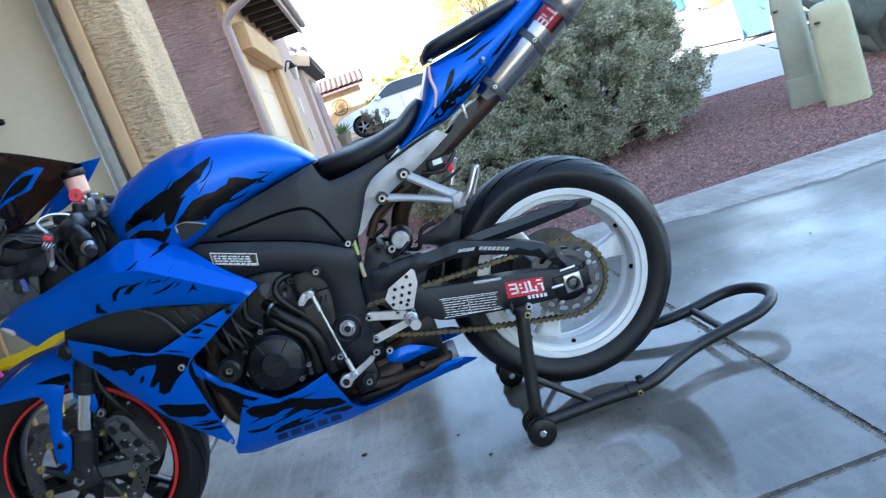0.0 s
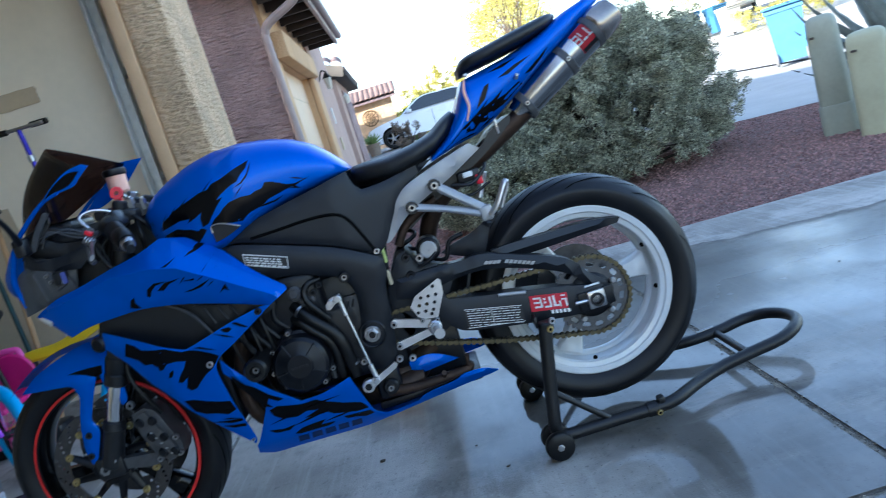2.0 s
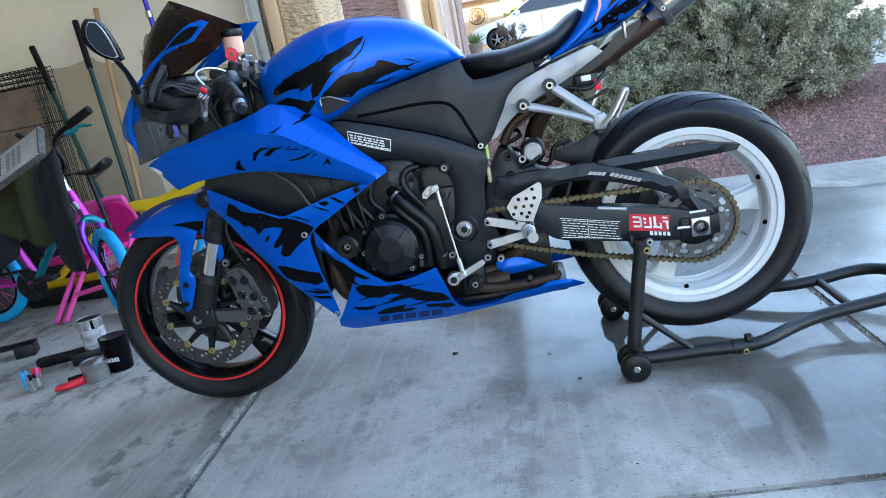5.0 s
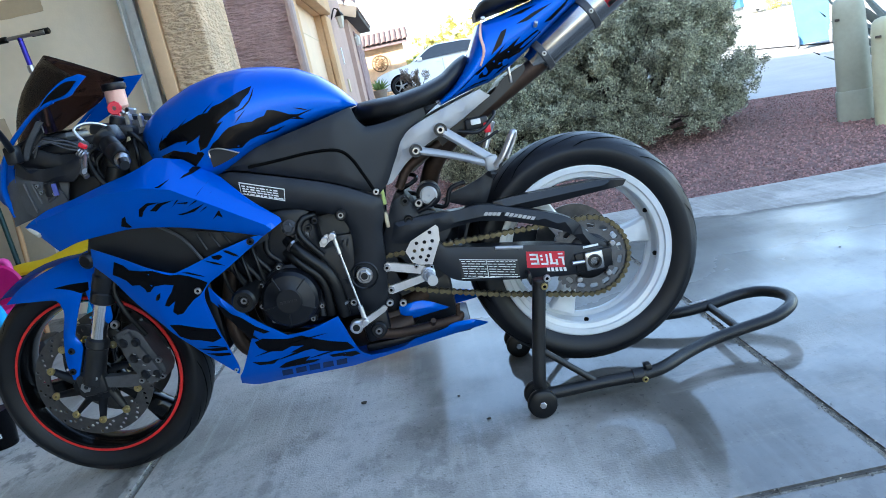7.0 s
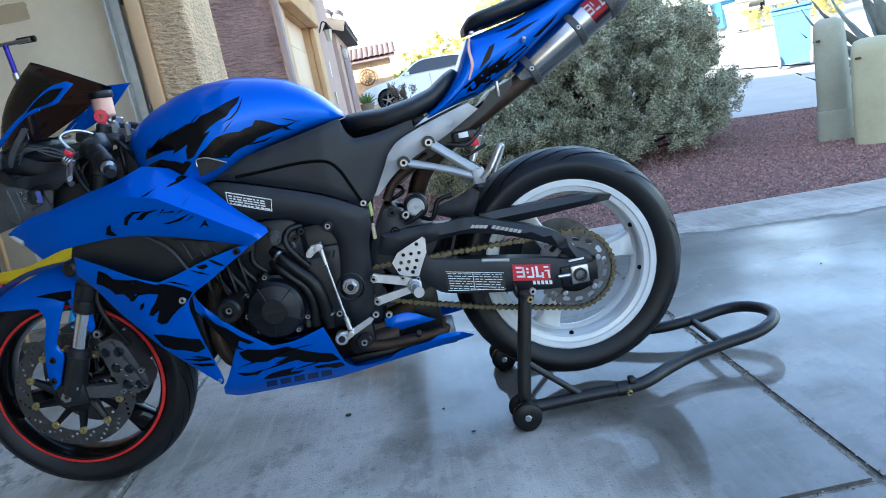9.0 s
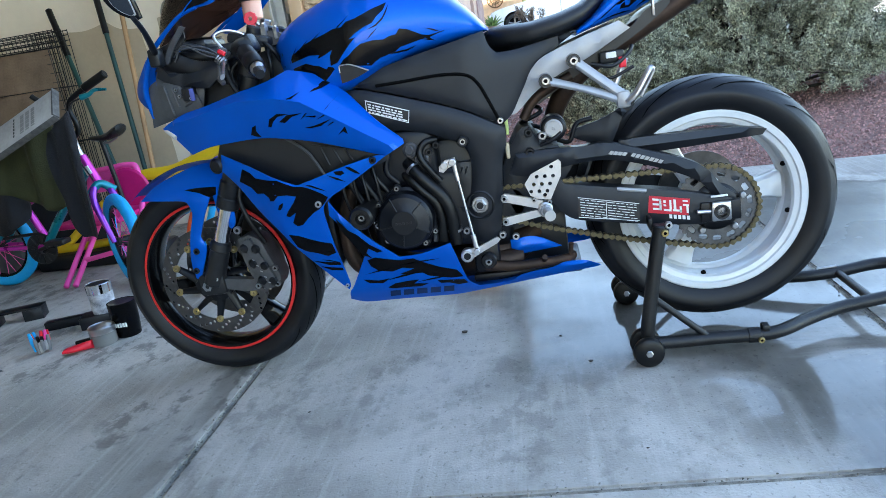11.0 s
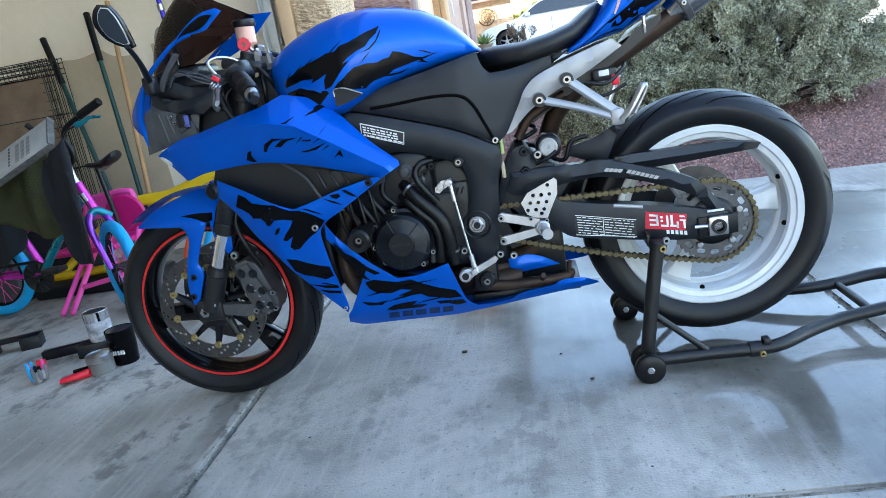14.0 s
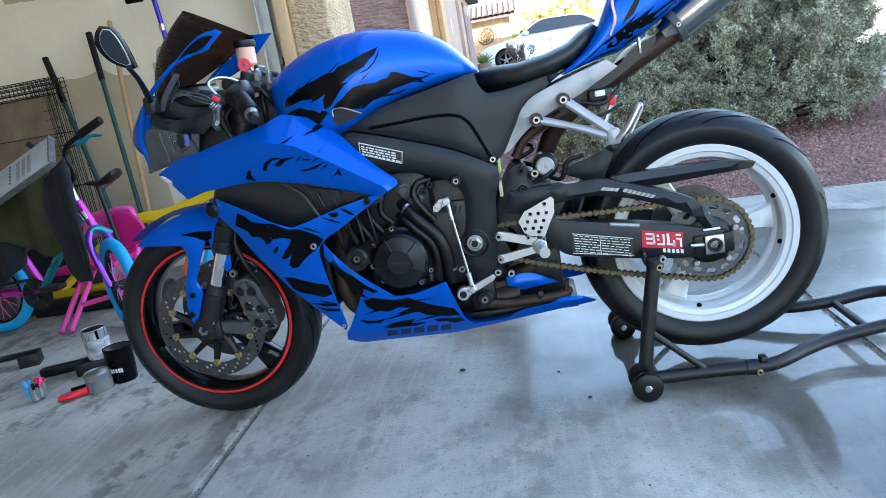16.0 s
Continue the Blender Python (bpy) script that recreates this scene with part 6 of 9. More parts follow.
# inside of the nose: housing plate, moulded shell, loom
hp = part("housing_plate", panel([(0.01, 0.85), (0.035, 0.852), (0.081, 0.834), (0.107, 0.812), (0.119, 0.778), (0.025, 0.761), (0.01, 0.781)], lambda x, z: -0.151, 0.008, 0.02, 0.012, 0.005), M["housing"], bike, "scuffed grey moulded headlight back")
for q_ in ([(0.03, 0.845), (0.036, 0.8), (0.04, 0.77)], [(0.05, 0.84), (0.058, 0.79)], [(0.075, 0.79), (0.1, 0.8)]):
    part("plate_rib", tube([(x_, -0.153, z_) for x_, z_ in q_], 0.0035, seg=8), M["cast_grey"], hp)
for p_ in ((0.062, 0.832), (0.068, 0.815), (0.098, 0.806)):
    bolt((p_[0], -0.157, p_[1]), 0.005, hp, "screw", material=M["steel"])
part("moulded_shell", panel([(0.024, 0.898), (0.042, 0.875), (0.111, 0.868), (0.193, 0.884), (0.199, 0.863), (0.146, 0.824), (0.079, 0.838), (0.036, 0.854), (0.014, 0.868)], lambda x, z: -0.152 - 0.1 * (0.87 - z), 0.01, 0.02, 0.016, 0.008), M["panel_black"], bike, "black moulded inner shell")
part("cheek_strip", panel([(0.103, 0.983), (0.117, 0.978), (0.078, 0.936), (0.053, 0.897), (0.042, 0.898), (0.058, 0.932)], lambda x, z: -0.146, 0.006, 0.02, 0.01, 0.004), M["housing"], bike, "grey inner trim strip")
part("nose_filler", panel([(0.0, 0.755), (0.02, 0.87), (0.2, 0.88), (0.33, 0.9), (0.37, 0.82), (0.22, 0.72), (0.06, 0.73)], lambda x, z: -0.095, 0.02, 0.03, 0.01, 0.004), M["black"], bike, "black inner cowl")
for k, m_ in enumerate(("cast_grey", "housing", "cast_grey")):
    part("clear_tube", tube([(0.065, -0.13, 0.9 + 0.012 * k), (0.1, -0.14, 0.935 - 0.004 * k), (0.15, -0.134, 0.905 + 0.01 * k), (0.2, -0.12, 0.885)], 0.0022, seg=8), M[m_], bike)
part("clutch_cable", tube([(0.24, -0.225, 0.905), (0.22, -0.22, 0.94), (0.245, -0.2, 0.95), (0.275, -0.17, 0.935), (0.29, -0.14, 0.9)], 0.0035), M["alu"], bike, "pale clutch cable loop")
for k, y0 in enumerate((-0.12, -0.09, 0.03)):
    part("cable", tube([(0.27, y0, 0.9), (0.2, y0 - 0.02, 0.88 - 0.02 * k), (0.22, y0 - 0.03, 0.8), (0.28, y0, 0.74)], 0.006), M["hose"], bike)
pot_b = part("brake_reservoir", lathe([(0, 0), (0.022, 0), (0.027, 0.006), (0.027, 0.05), (0, 0.05)], (0.21, 0.1, 0.985), (0.05, 0, 1), 20), M["fluid"], bike, "translucent pinkish brake fluid pot")
part("pot_cap", lathe([(0, 0), (0.03, 0), (0.032, 0.004), (0.032, 0.016), (0.028, 0.02), (0, 0.02)], (0.2125, 0.1, 1.035), (0.05, 0, 1), 20), M["black"], pot_b, "black ribbed cap")
part("pot_bracket", tube([(0.21, 0.1, 0.985), (0.225, 0.11, 0.96), (0.26, 0.13, 0.93)], 0.005), M["steel"], pot_b)
# mirror
MIR = [(0.018 + 0.64 * (x - 0.018) + 0.025, z) for x, z in ((0.018, 1.063), (0.03, 1.085), (0.046, 1.097), (0.068, 1.094), (0.081, 1.072), (0.089, 1.035), (0.091, 1.003), (0.077, 0.999), (0.05, 1.01), (0.03, 1.026), (0.02, 1.045))]


def mirror_face(x, z):
    return -0.345 + 0.9 * (x - 0.055) - 0.3 * (z - 1.048)


def mirror_back(x, z):
    return mirror_face(x, z) + 0.012 + 0.035 * min(1.0, edge_distance((x, z), MIR) / 0.03) ** 0.6


mb = panel(MIR, mirror_back, 0.003, 0.008, 0, 0)
mir = part("mirror", merge(mb, panel(MIR, mirror_face, 0.014, 0.01, 0.006, 0.003)), M["gloss_black"], bike, "black mirror on a stalk", angle=40)
part("mirror_bezel", panel([(0.067 + (x - 0.063) * 0.74, 1.048 + (z - 1.048) * 0.86) for x, z in MIR], lambda x, z: mirror_face(x, z) - 0.001, 0.002, 0.05, 0, 0), M["steel"], mir, "thin bright edge of the glass", smooth=False)
part("mirror_glass", panel([(0.067 + (x - 0.063) * 0.67, 1.048 + (z - 1.048) * 0.81) for x, z in MIR], lambda x, z: mirror_face(x, z) - 0.0025, 0.002, 0.05, 0, 0), M["glass_mirror"], mir, "mirror glass", smooth=False)
part("mirror_stalk", merge(tube([(0.083, -0.315, 1.003), (0.072, -0.26, 0.972), (0.042, -0.175, 0.925)], [0.006, 0.0065, 0.009]), box(-0.014, 0.016, -0.02, 0.015, -0.025, 0.02, 0.007, m=Matrix.Translation((0.037, -0.165, 0.918)))), M["black"], mir)

# -- tank, seat, tail
TX = [0.325, 0.34, 0.365, 0.4, 0.465, 0.527, 0.6, 0.67, 0.726, 0.778, 0.815, 0.84, 0.856]
TT = [0.918, 0.938, 0.955, 0.973, 0.997, 1.009, 1.01, 0.999, 0.982, 0.951, 0.916, 0.886, 0.864]
TB = [0.86, 0.82, 0.79, 0.77, 0.75, 0.768, 0.803, 0.824, 0.834, 0.843, 0.85, 0.855, 0.858]
TW = [0.1, 0.125, 0.15, 0.17, 0.19, 0.194, 0.188, 0.172, 0.155, 0.135, 0.115, 0.09, 0.05]


def tank_w(x, z):
    z0, z1, w = (float(np.interp(x, TX, a)) for a in (TB, TT, TW))
    s = max(-1, min(1, (z - (z0 + z1) / 2) / ((z1 - z0) / 2)))
    p = 2.5 if s >= 0 else 6.0
    return w * max(0.0, 1 - abs(s) ** p) ** (1 / p)


xs = np.linspace(TX[0], TX[-1], 34)
tank = part("fuel_tank", loft([ring_yz(x, float(np.interp(x, TX, TB)), float(np.interp(x, TX, TT)), float(np.interp(x, TX, TW)), 36, 2.5, 2.4) for x in xs]), M["blue"], bike, "blue fuel tank with torn black graphics", angle=50)
for pts in ([(0.346, 0.844), (0.387, 0.872), (0.422, 0.89), (0.449, 0.898), (0.481, 0.907), (0.501, 0.914), (0.523, 0.915), (0.537, 0.926), (0.558, 0.93), (0.6, 0.945), (0.636, 0.955), (0.627, 0.939), (0.61, 0.927), (0.598, 0.914), (0.577, 0.908), (0.552, 0.896), (0.537, 0.885), (0.553, 0.888),
             (0.535, 0.873), (0.516, 0.854), (0.5, 0.837), (0.482, 0.832), (0.484, 0.854), (0.492, 0.868), (0.472, 0.859), (0.45, 0.852), (0.458, 0.861), (0.43, 0.863), (0.402, 0.857), (0.381, 0.853)],
            [(0.354, 0.832), (0.385, 0.84), (0.417, 0.846), (0.438, 0.838), (0.486, 0.828), (0.49, 0.823), (0.477, 0.811), (0.46, 0.798), (0.431, 0.808), (0.398, 0.82)],
            [(0.503, 0.829), (0.516, 0.842), (0.533, 0.851), (0.545, 0.861), (0.562, 0.871), (0.593, 0.875), (0.618, 0.873), (0.631, 0.878), (0.648, 0.88), (0.658, 0.892), (0.674, 0.888), (0.688, 0.881), (0.706, 0.871), (0.724, 0.867), (0.764, 0.873), (0.741, 0.867), (0.724, 0.862), (0.734, 0.852), (0.714, 0.862), (0.683, 0.856), (0.653, 0.85),
             (0.641, 0.842), (0.619, 0.836), (0.604, 0.833), (0.59, 0.826), (0.579, 0.818), (0.551, 0.822), (0.533, 0.827)],
            [(0.582, 0.9), (0.605, 0.909), (0.623, 0.923), (0.634, 0.94), (0.64, 0.95), (0.634, 0.933), (0.624, 0.919), (0.607, 0.906)], [(0.625, 0.838), (0.64, 0.841), (0.664, 0.842), (0.691, 0.848), (0.668, 0.839), (0.644, 0.837)]):
    splash(pts, tank_w, tank)
for sx, sz, sl, sa2, sw in ((0.5, 0.905, 0.055, 38, 0.002), (0.43, 0.885, 0.05, 34, 0.0025), (0.7, 0.862, 0.06, -14, 0.0025), (0.715, 0.885, 0.045, -22, 0.0025),
                            (0.58, 0.878, 0.04, 40, 0.002), (0.37, 0.85, 0.05, 52, 0.0025), (0.4, 0.872, 0.045, 40, 0.002), (0.545, 0.9, 0.05, 46, 0.0025)):
    ca, sn = math.cos(radians(sa2)), math.sin(radians(sa2))
    splash([(sx, sz), (sx + sl * 0.4 * ca - sw * sn, sz + sl * 0.4 * sn + sw * ca), (sx + sl * ca, sz + sl * sn), (sx + sl * 0.45 * ca + sw * sn * 0.4, sz + sl * 0.45 * sn - sw * ca * 0.4)], tank_w, tank, "splash_streak")
PAD = [(0.503, 0.827), (0.517, 0.829), (0.535, 0.826), (0.573, 0.808), (0.55, 0.799), (0.523, 0.791), (0.503, 0.787), (0.502, 0.807)]
pad = part("tank_pad", panel(PAD, lambda x, z: -0.2, 0.004, 0.03, 0.008, 0.003), M["dark_metal"], bike, "dark grey pad below the tank")
part("pad_edge", tube([(x, -0.2005, z) for x, z in ((0.503, 0.812), (0.504, 0.827), (0.517, 0.8295), (0.535, 0.8265), (0.573, 0.8085))], 0.0016, seg=6), M["steel"], pad, "bright edge of the pad")


def body_w(x, z):
    return 0.165 - 0.05 * max(0.0, x - 0.8) / 0.2 - 0.08 * max(0, z - 0.76)


panel_o = [(0.48, 0.762), (0.505, 0.784), (0.585, 0.806), (0.654, 0.821), (0.75, 0.838), (0.85, 0.857), (0.86, 0.822), (0.876, 0.802), (0.927, 0.803), (1.01, 0.816), (1.07, 0.822), (0.99, 0.775), (0.955, 0.745), (0.925, 0.70), (0.898, 0.655), (0.876, 0.636), (0.861, 0.637), (0.772, 0.686), (0.64, 0.735), (0.53, 0.77)]
part("frame_cover", panel(panel_o, on(-1, body_w), 0.006, 0.016, 0.012, 0.006), M["panel_black"], bike, "matt black side cover")
part("frame_cover", panel(panel_o, body_w, 0.006, 0.03, 0.012, 0.006), M["panel_black"], bike, "matt black side cover on the far side")
part("cover_groove", tube([(x, -body_w(x, z) - 0.0005, z) for x, z in ((0.576, 0.768), (0.646, 0.769), (0.731, 0.771), (0.795, 0.763), (0.824, 0.738), (0.845, 0.69), (0.862, 0.646))], 0.004, seg=8), M["groove"], bike, "moulded line in the cover")


def spar_w(x, z):
    return 0.172 - 0.07 * max(0.0, 0.62 - z) - 0.1 * max(0, 0.55 - x)


part("frame_spar", panel([(0.48, 0.765), (0.53, 0.765), (0.64, 0.73), (0.772, 0.681), (0.861, 0.632), (0.876, 0.632), (0.872, 0.58), (0.858, 0.54), (0.846, 0.44), (0.828, 0.345), (0.80, 0.325), (0.765, 0.345), (0.752, 0.385), (0.758, 0.435), (0.775, 0.5), (0.78, 0.56), (0.765, 0.6), (0.716, 0.624), (0.636, 0.65), (0.55, 0.66), (0.48, 0.7)], on(-1, spar_w), 0.03, 0.018, 0.02, 0.012), M["panel_black"], bike, "black aluminium frame spar")
part("frame_spar", panel([(0.48, 0.765), (0.64, 0.73), (0.876, 0.632), (0.858, 0.54), (0.828, 0.345), (0.77, 0.34), (0.775, 0.5), (0.765, 0.6), (0.636, 0.65), (0.48, 0.7)], spar_w, 0.03, 0.05, 0.02, 0.012), M["panel_black"], bike, "black frame spar on the far side")
part("pivot_recess", lathe([(0.034, -0.002), (0.037, 0.002), (0.034, 0.005), (0.031, 0.002)], (0.789, -spar_w(0.789, 0.44), 0.44), (0, -1, 0), 32, True), M["black"], bike)
part("pivot_nut", merge(rod((0.789, -0.155, 0.44), (0.789, -0.17, 0.44), 0.0165, seg=6), rod((0.789, -0.155, 0.44), (0.789, -0.162, 0.44), 0.022)), M["steel"], bike, "large pivot nut")
bolt((0.769, -spar_w(0.769, 0.606), 0.606), 0.014, bike, "frame_bolt", material=M["dark_metal"])
bolt((0.769, -spar_w(0.769, 0.606) - 0.004, 0.606), 0.0085, bike, "frame_bolt")
bolt((0.866, -0.155, 0.642), 0.008, bike, "frame_bolt", material=M["alu"])
part("nut_socket", lathe([(0, 0), (0.009, 0), (0.009, 0.001), (0, 0.001)], (0.789, -0.17, 0.44), (0, -1, 0), 12), M["engine"], bike)
# warning label and plate on the spar
for (x0, z0, n, wd), ob_l in (((0.545, 0.727, 8, 0.105), "white printed warning label"),):
    lab = part("warning_label", panel([(x0, z0 + 0.012), (x0 + wd, z0 - 0.028), (x0 + wd - 0.006, z0 - 0.058), (x0 - 0.002, z0 - 0.018)], lambda x, z: -spar_w(x, z) - 0.0012, 0.001, 0.05, 0, 0, curve=False), M["sticker_white"], bike, ob_l)
    part("label_field", panel([(x0 + 0.002, z0 + 0.0085), (x0 + wd - 0.002, z0 - 0.0295), (x0 + wd - 0.007, z0 - 0.0555), (x0 + 0.0005, z0 - 0.0165)], lambda x, z: -spar_w(x, z) - 0.0018, 0.0006, 0.05, 0, 0, curve=False), M["sticker_black"], lab)
    for i in range(4):
        x = x0 + 0.005
        rl = random.Random(40 + i)
        while x < x0 + wd - 0.018:
            w_ = rl.uniform(0.004, 0.013)
            zz = z0 + 0.005 - 0.0062 * i - (x - x0) * 0.381
            part("print_bar", panel([(x, zz), (x + w_, zz - w_ * 0.381), (x + w_, zz - w_ * 0.381 - 0.0034), (x, zz - 0.0034)], lambda x, z: -spar_w(x, z) - 0.0023, 0.0004, 0.05, 0, 0, curve=False), M["sticker_white"], lab)
            x += w_ + rl.uniform(0.0015, 0.004)

SX = [0.85, 0.862, 0.9, 0.961, 1.032, 1.088, 1.132, 1.155, 1.166]
ST = [0.846, 0.862, 0.864, 0.862, 0.872, 0.888, 0.917, 0.926, 0.915]
SB = [0.826, 0.806, 0.8, 0.803, 0.815, 0.832, 0.862, 0.885, 0.9]
SW = [0.05, 0.075, 0.105, 0.128, 0.138, 0.13, 0.112, 0.09, 0.06]
part("seat", loft([ring_yz(x, float(np.interp(x, SX, SB)), float(np.interp(x, SX, ST)), float(np.interp(x, SX, SW)), 28, 3.2, 0.9) for x in np.linspace(SX[0], SX[-1], 26)]), M["seat"], bike, "black vinyl rider seat", angle=60)
PX = [1.203, 1.215, 1.24, 1.28, 1.34, 1.4, 1.46, 1.485, 1.492]
PT = [1.022, 1.04, 1.049, 1.055, 1.067, 1.078, 1.088, 1.09, 1.084]
PB = [0.998, 1.0, 1.006, 1.012, 1.022, 1.034, 1.05, 1.062, 1.074]
PW = [0.06, 0.08, 0.095, 0.105, 0.11, 0.1, 0.075, 0.05, 0.03]
pil = part("pillion_seat", loft([ring_yz(x, float(np.interp(x, PX, PB)), float(np.interp(x, PX, PT)), float(np.interp(x, PX, PW)), 24, 3.2) for x in np.linspace(PX[0], PX[-1], 18)]), M["seat"], bike, "black vinyl pillion pad", angle=60)
part("seat_clip", box(1.21, 1.222, -0.097, -0.09, 0.992, 1.002, 0.003), M["steel"], pil)
LX = [1.07, 1.12, 1.165, 1.205, 1.26, 1.34, 1.42, 1.51, 1.585, 1.626]
LT = [0.826, 0.86, 0.915, 0.99, 1.0, 1.016, 1.04, 1.08, 1.102, 1.113]
LB = [0.812, 0.826, 0.836, 0.842, 0.866, 0.915, 0.967, 1.018, 1.064, 1.092]
LW = [0.125, 0.13, 0.13, 0.128, 0.124, 0.114, 0.098, 0.07, 0.035, 0.008]


def tail_w(x, z):
    z0, z1, w = (float(np.interp(x, LX, a)) for a in (LB, LT, LW))
    s = max(-1, min(1, (z - (z0 + z1) / 2) / ((z1 - z0) / 2)))
    return w * max(0.0, 1 - abs(s) ** 3.4) ** (1 / 3.4)


tail = part("tail_cowl", loft([ring_yz(x, float(np.interp(x, LX, LB)), float(np.interp(x, LX, LT)), float(np.interp(x, LX, LW)), 28, 3.4) for x in np.linspace(LX[0], LX[-1], 30)]), M["blue"], bike, "blue tail cowl with black splash graphics", angle=45)
for pts in ([(1.10, 0.828), (1.15, 0.842), (1.20, 0.85), (1.25, 0.872), (1.30, 0.905), (1.35, 0.935), (1.34, 0.942), (1.30, 0.922), (1.275, 0.915), (1.295, 0.935), (1.26, 0.915), (1.235, 0.905), (1.255, 0.925), (1.22, 0.9), (1.195, 0.885), (1.17, 0.872), (1.13, 0.845)],
            [(1.215, 0.905), (1.235, 0.935), (1.25, 0.955), (1.265, 0.96), (1.258, 0.945), (1.245, 0.925)], [(1.29, 0.965), (1.34, 0.985), (1.39, 0.998), (1.36, 0.985), (1.32, 0.968)], [(1.36, 0.955), (1.41, 0.985), (1.44, 1.005), (1.42, 0.985), (1.38, 0.958)], [(1.27, 0.985), (1.31, 0.995), (1.35, 1.002), (1.31, 0.988)]):
    splash(pts, tail_w, tail)
part("tail_trim", tube([(1.205, -0.128, 0.985), (1.198, -0.129, 0.955), (1.2, -0.13, 0.92), (1.185, -0.13, 0.885)], [0.003, 0.005, 0.005, 0.003], flat=0.5), M["fluid"], tail, "pale edge of the seat cowl")
part("strap_pin", rod((1.335, -0.118, 0.95), (1.338, -0.128, 0.96), 0.005), M["alu"], tail)

# -- subframe, hanger, exhaust
def sub_w(x, z):
    return 0.128 + 0.012 * max(0, 1.0 - x)


SUB = [(0.892, 0.65), (0.905, 0.68), (0.922, 0.71), (0.958, 0.754), (0.991, 0.778), (1.075, 0.806), (1.17, 0.832), (1.195, 0.812), (1.1, 0.762), (1.02, 0.729), (0.962, 0.698), (0.908, 0.652)]
for s in (-1, 1):
    part("subframe", panel(SUB, on(s, sub_w), 0.026, 0.02, 0.012, 0.006), M["silver"], bike, "silver cast subframe")
part("subframe_tail", panel([(0.93, 0.672), (1.02, 0.726), (1.1, 0.757), (1.2, 0.81), (1.24, 0.845), (1.3, 0.87), (1.29, 0.845), (1.2, 0.785), (1.06, 0.715), (0.965, 0.66)], lambda x, z: -0.075, 0.15, 0.04, 0.01, 0.006), M["black"], bike, "black rear inner tray")
hang = part("footrest_hanger", merge(tube([(1.055, -0.147, 0.757), (1.162, -0.158, 0.662)], 0.0125, seg=10, smooth=False, flat=0.8), tube([(0.985, -0.147, 0.72), (1.07, -0.152, 0.69), (1.162, -0.158, 0.65)], [0.0115, 0.0095, 0.0125], seg=10, flat=0.8),
                                     rod((1.055, -0.13, 0.757), (1.055, -0.155, 0.757), 0.017), rod((0.985, -0.13, 0.72), (0.985, -0.155, 0.72), 0.017), box(1.145, 1.178, -0.172, -0.148, 0.632, 0.672, 0.008)), M["silver"], bike, "cast aluminium passenger footrest hanger")
for hx, hz in ((1.055, 0.757), (0.985, 0.72)):
    part("washer", lathe([(0, 0), (0.0165, 0), (0.0165, 0.0015), (0, 0.0015)], (hx, -0.1552, hz), (0, -1, 0), 24), M["black"], hang, "black washer", angle=30)
    bolt((hx, -0.158, hz), 0.0105, hang, "hanger_bolt")
part("footpeg", tube([(1.168, -0.172, 0.645), (1.19, -0.178, 0.665), (1.225, -0.172, 0.715), (1.23, -0.168, 0.705), (1.2, -0.17, 0.655)], 0.008, flat=0.6), M["alu"], hang, "folded aluminium footpeg")
part("far_footpeg", tube([(1.18, 0.17, 0.66), (1.2, 0.175, 0.7), (1.215, 0.172, 0.73)], 0.009), M["alu"], bike, "folded aluminium footpeg on the far side")
EA, EB = Vector((1.345, -0.046, 0.88)), Vector((1.64, -0.05, 1.05))
ed = (EB - EA).normalized()
exh = part("silencer", lathe([(0, -0.03), (0.025, -0.03), (0.028, -0.012), (0.039, 0.0), (0.042, 0.01), (0.043, 0.275), (0, 0.275)], EA, ed, 40), M["titan"], bike, "slip-on silencer with a brushed sleeve")
part("end_cap", lathe([(0.0435, 0.268), (0.0455, 0.272), (0.046, 0.285), (0.041, 0.326), (0.034, 0.338), (0.024, 0.338), (0.022, 0.3), (0, 0.3)], EA, ed, 40), mat("burnished end cap", (0.34, 0.3, 0.27), 0.2, 0.95, 0.2, 20), exh, "burnished conical end cap")
for d0 in (0.006, 0.158, 0.258):
    part("band", lathe([(0.0432, -0.01), (0.0462, -0.008), (0.0462, 0.008), (0.0432, 0.01)], EA + ed * d0, ed, 40, True), M["cast_grey"], exh, "steel clamp band")
for d0 in (0.006, 0.158):
    bolt(EA + ed * d0 + Vector((0, -0.0465, 0)), 0.006, exh, "rivet")


def curved_patch(c0, axis, r, d0, d1, a0, a1, n=10):
    """A sticker bent round the silencer."""
    bm = bmesh.new()
    side = Vector((0, -1, 0))
    upv = Vector((-axis.z, 0, axis.x))
    rows = []
    for i in range(n + 1):
        a = radians(a0 + (a1 - a0) * i / n)
        dirv = side * math.cos(a) + upv * math.sin(a)
        rows.append([bm.verts.new(c0 + axis * d + dirv * r) for d in (d0, d1)])
    for p, q in zip(rows, rows[1:]):
        bm.faces.new((p[0], p[1], q[1], q[0]))
    bmesh.ops.solidify(bm, geom=bm.faces[:], thickness=0.0006)
    return bm


badge = part("badge", curved_patch(EA, ed, 0.0434, 0.2, 0.268, -34, 58), M["sticker_red"], exh, "red maker's badge with white shapes")
for d0, d1, a0, a1 in ((0.19, 0.205, 20, 24), (0.19, 0.205, 11, 15), (0.19, 0.205, 2, 6), (0.203, 0.206, 2, 24), (0.21, 0.224, 2, 6), (0.211, 0.214, 12, 24), (0.228, 0.242, 2, 6), (0.23, 0.234, 6, 24), (0.246, 0.258, 18, 22), (0.255, 0.258, 4, 18), (0.246, 0.258, 26, 29)):
    part("badge_shape", curved_patch(EA, ed, 0.0439, d0 + 0.009, d1 + 0.009, a0 * 1.8 - 4, a1 * 1.8 - 4, 4), M["sticker_white"], badge)
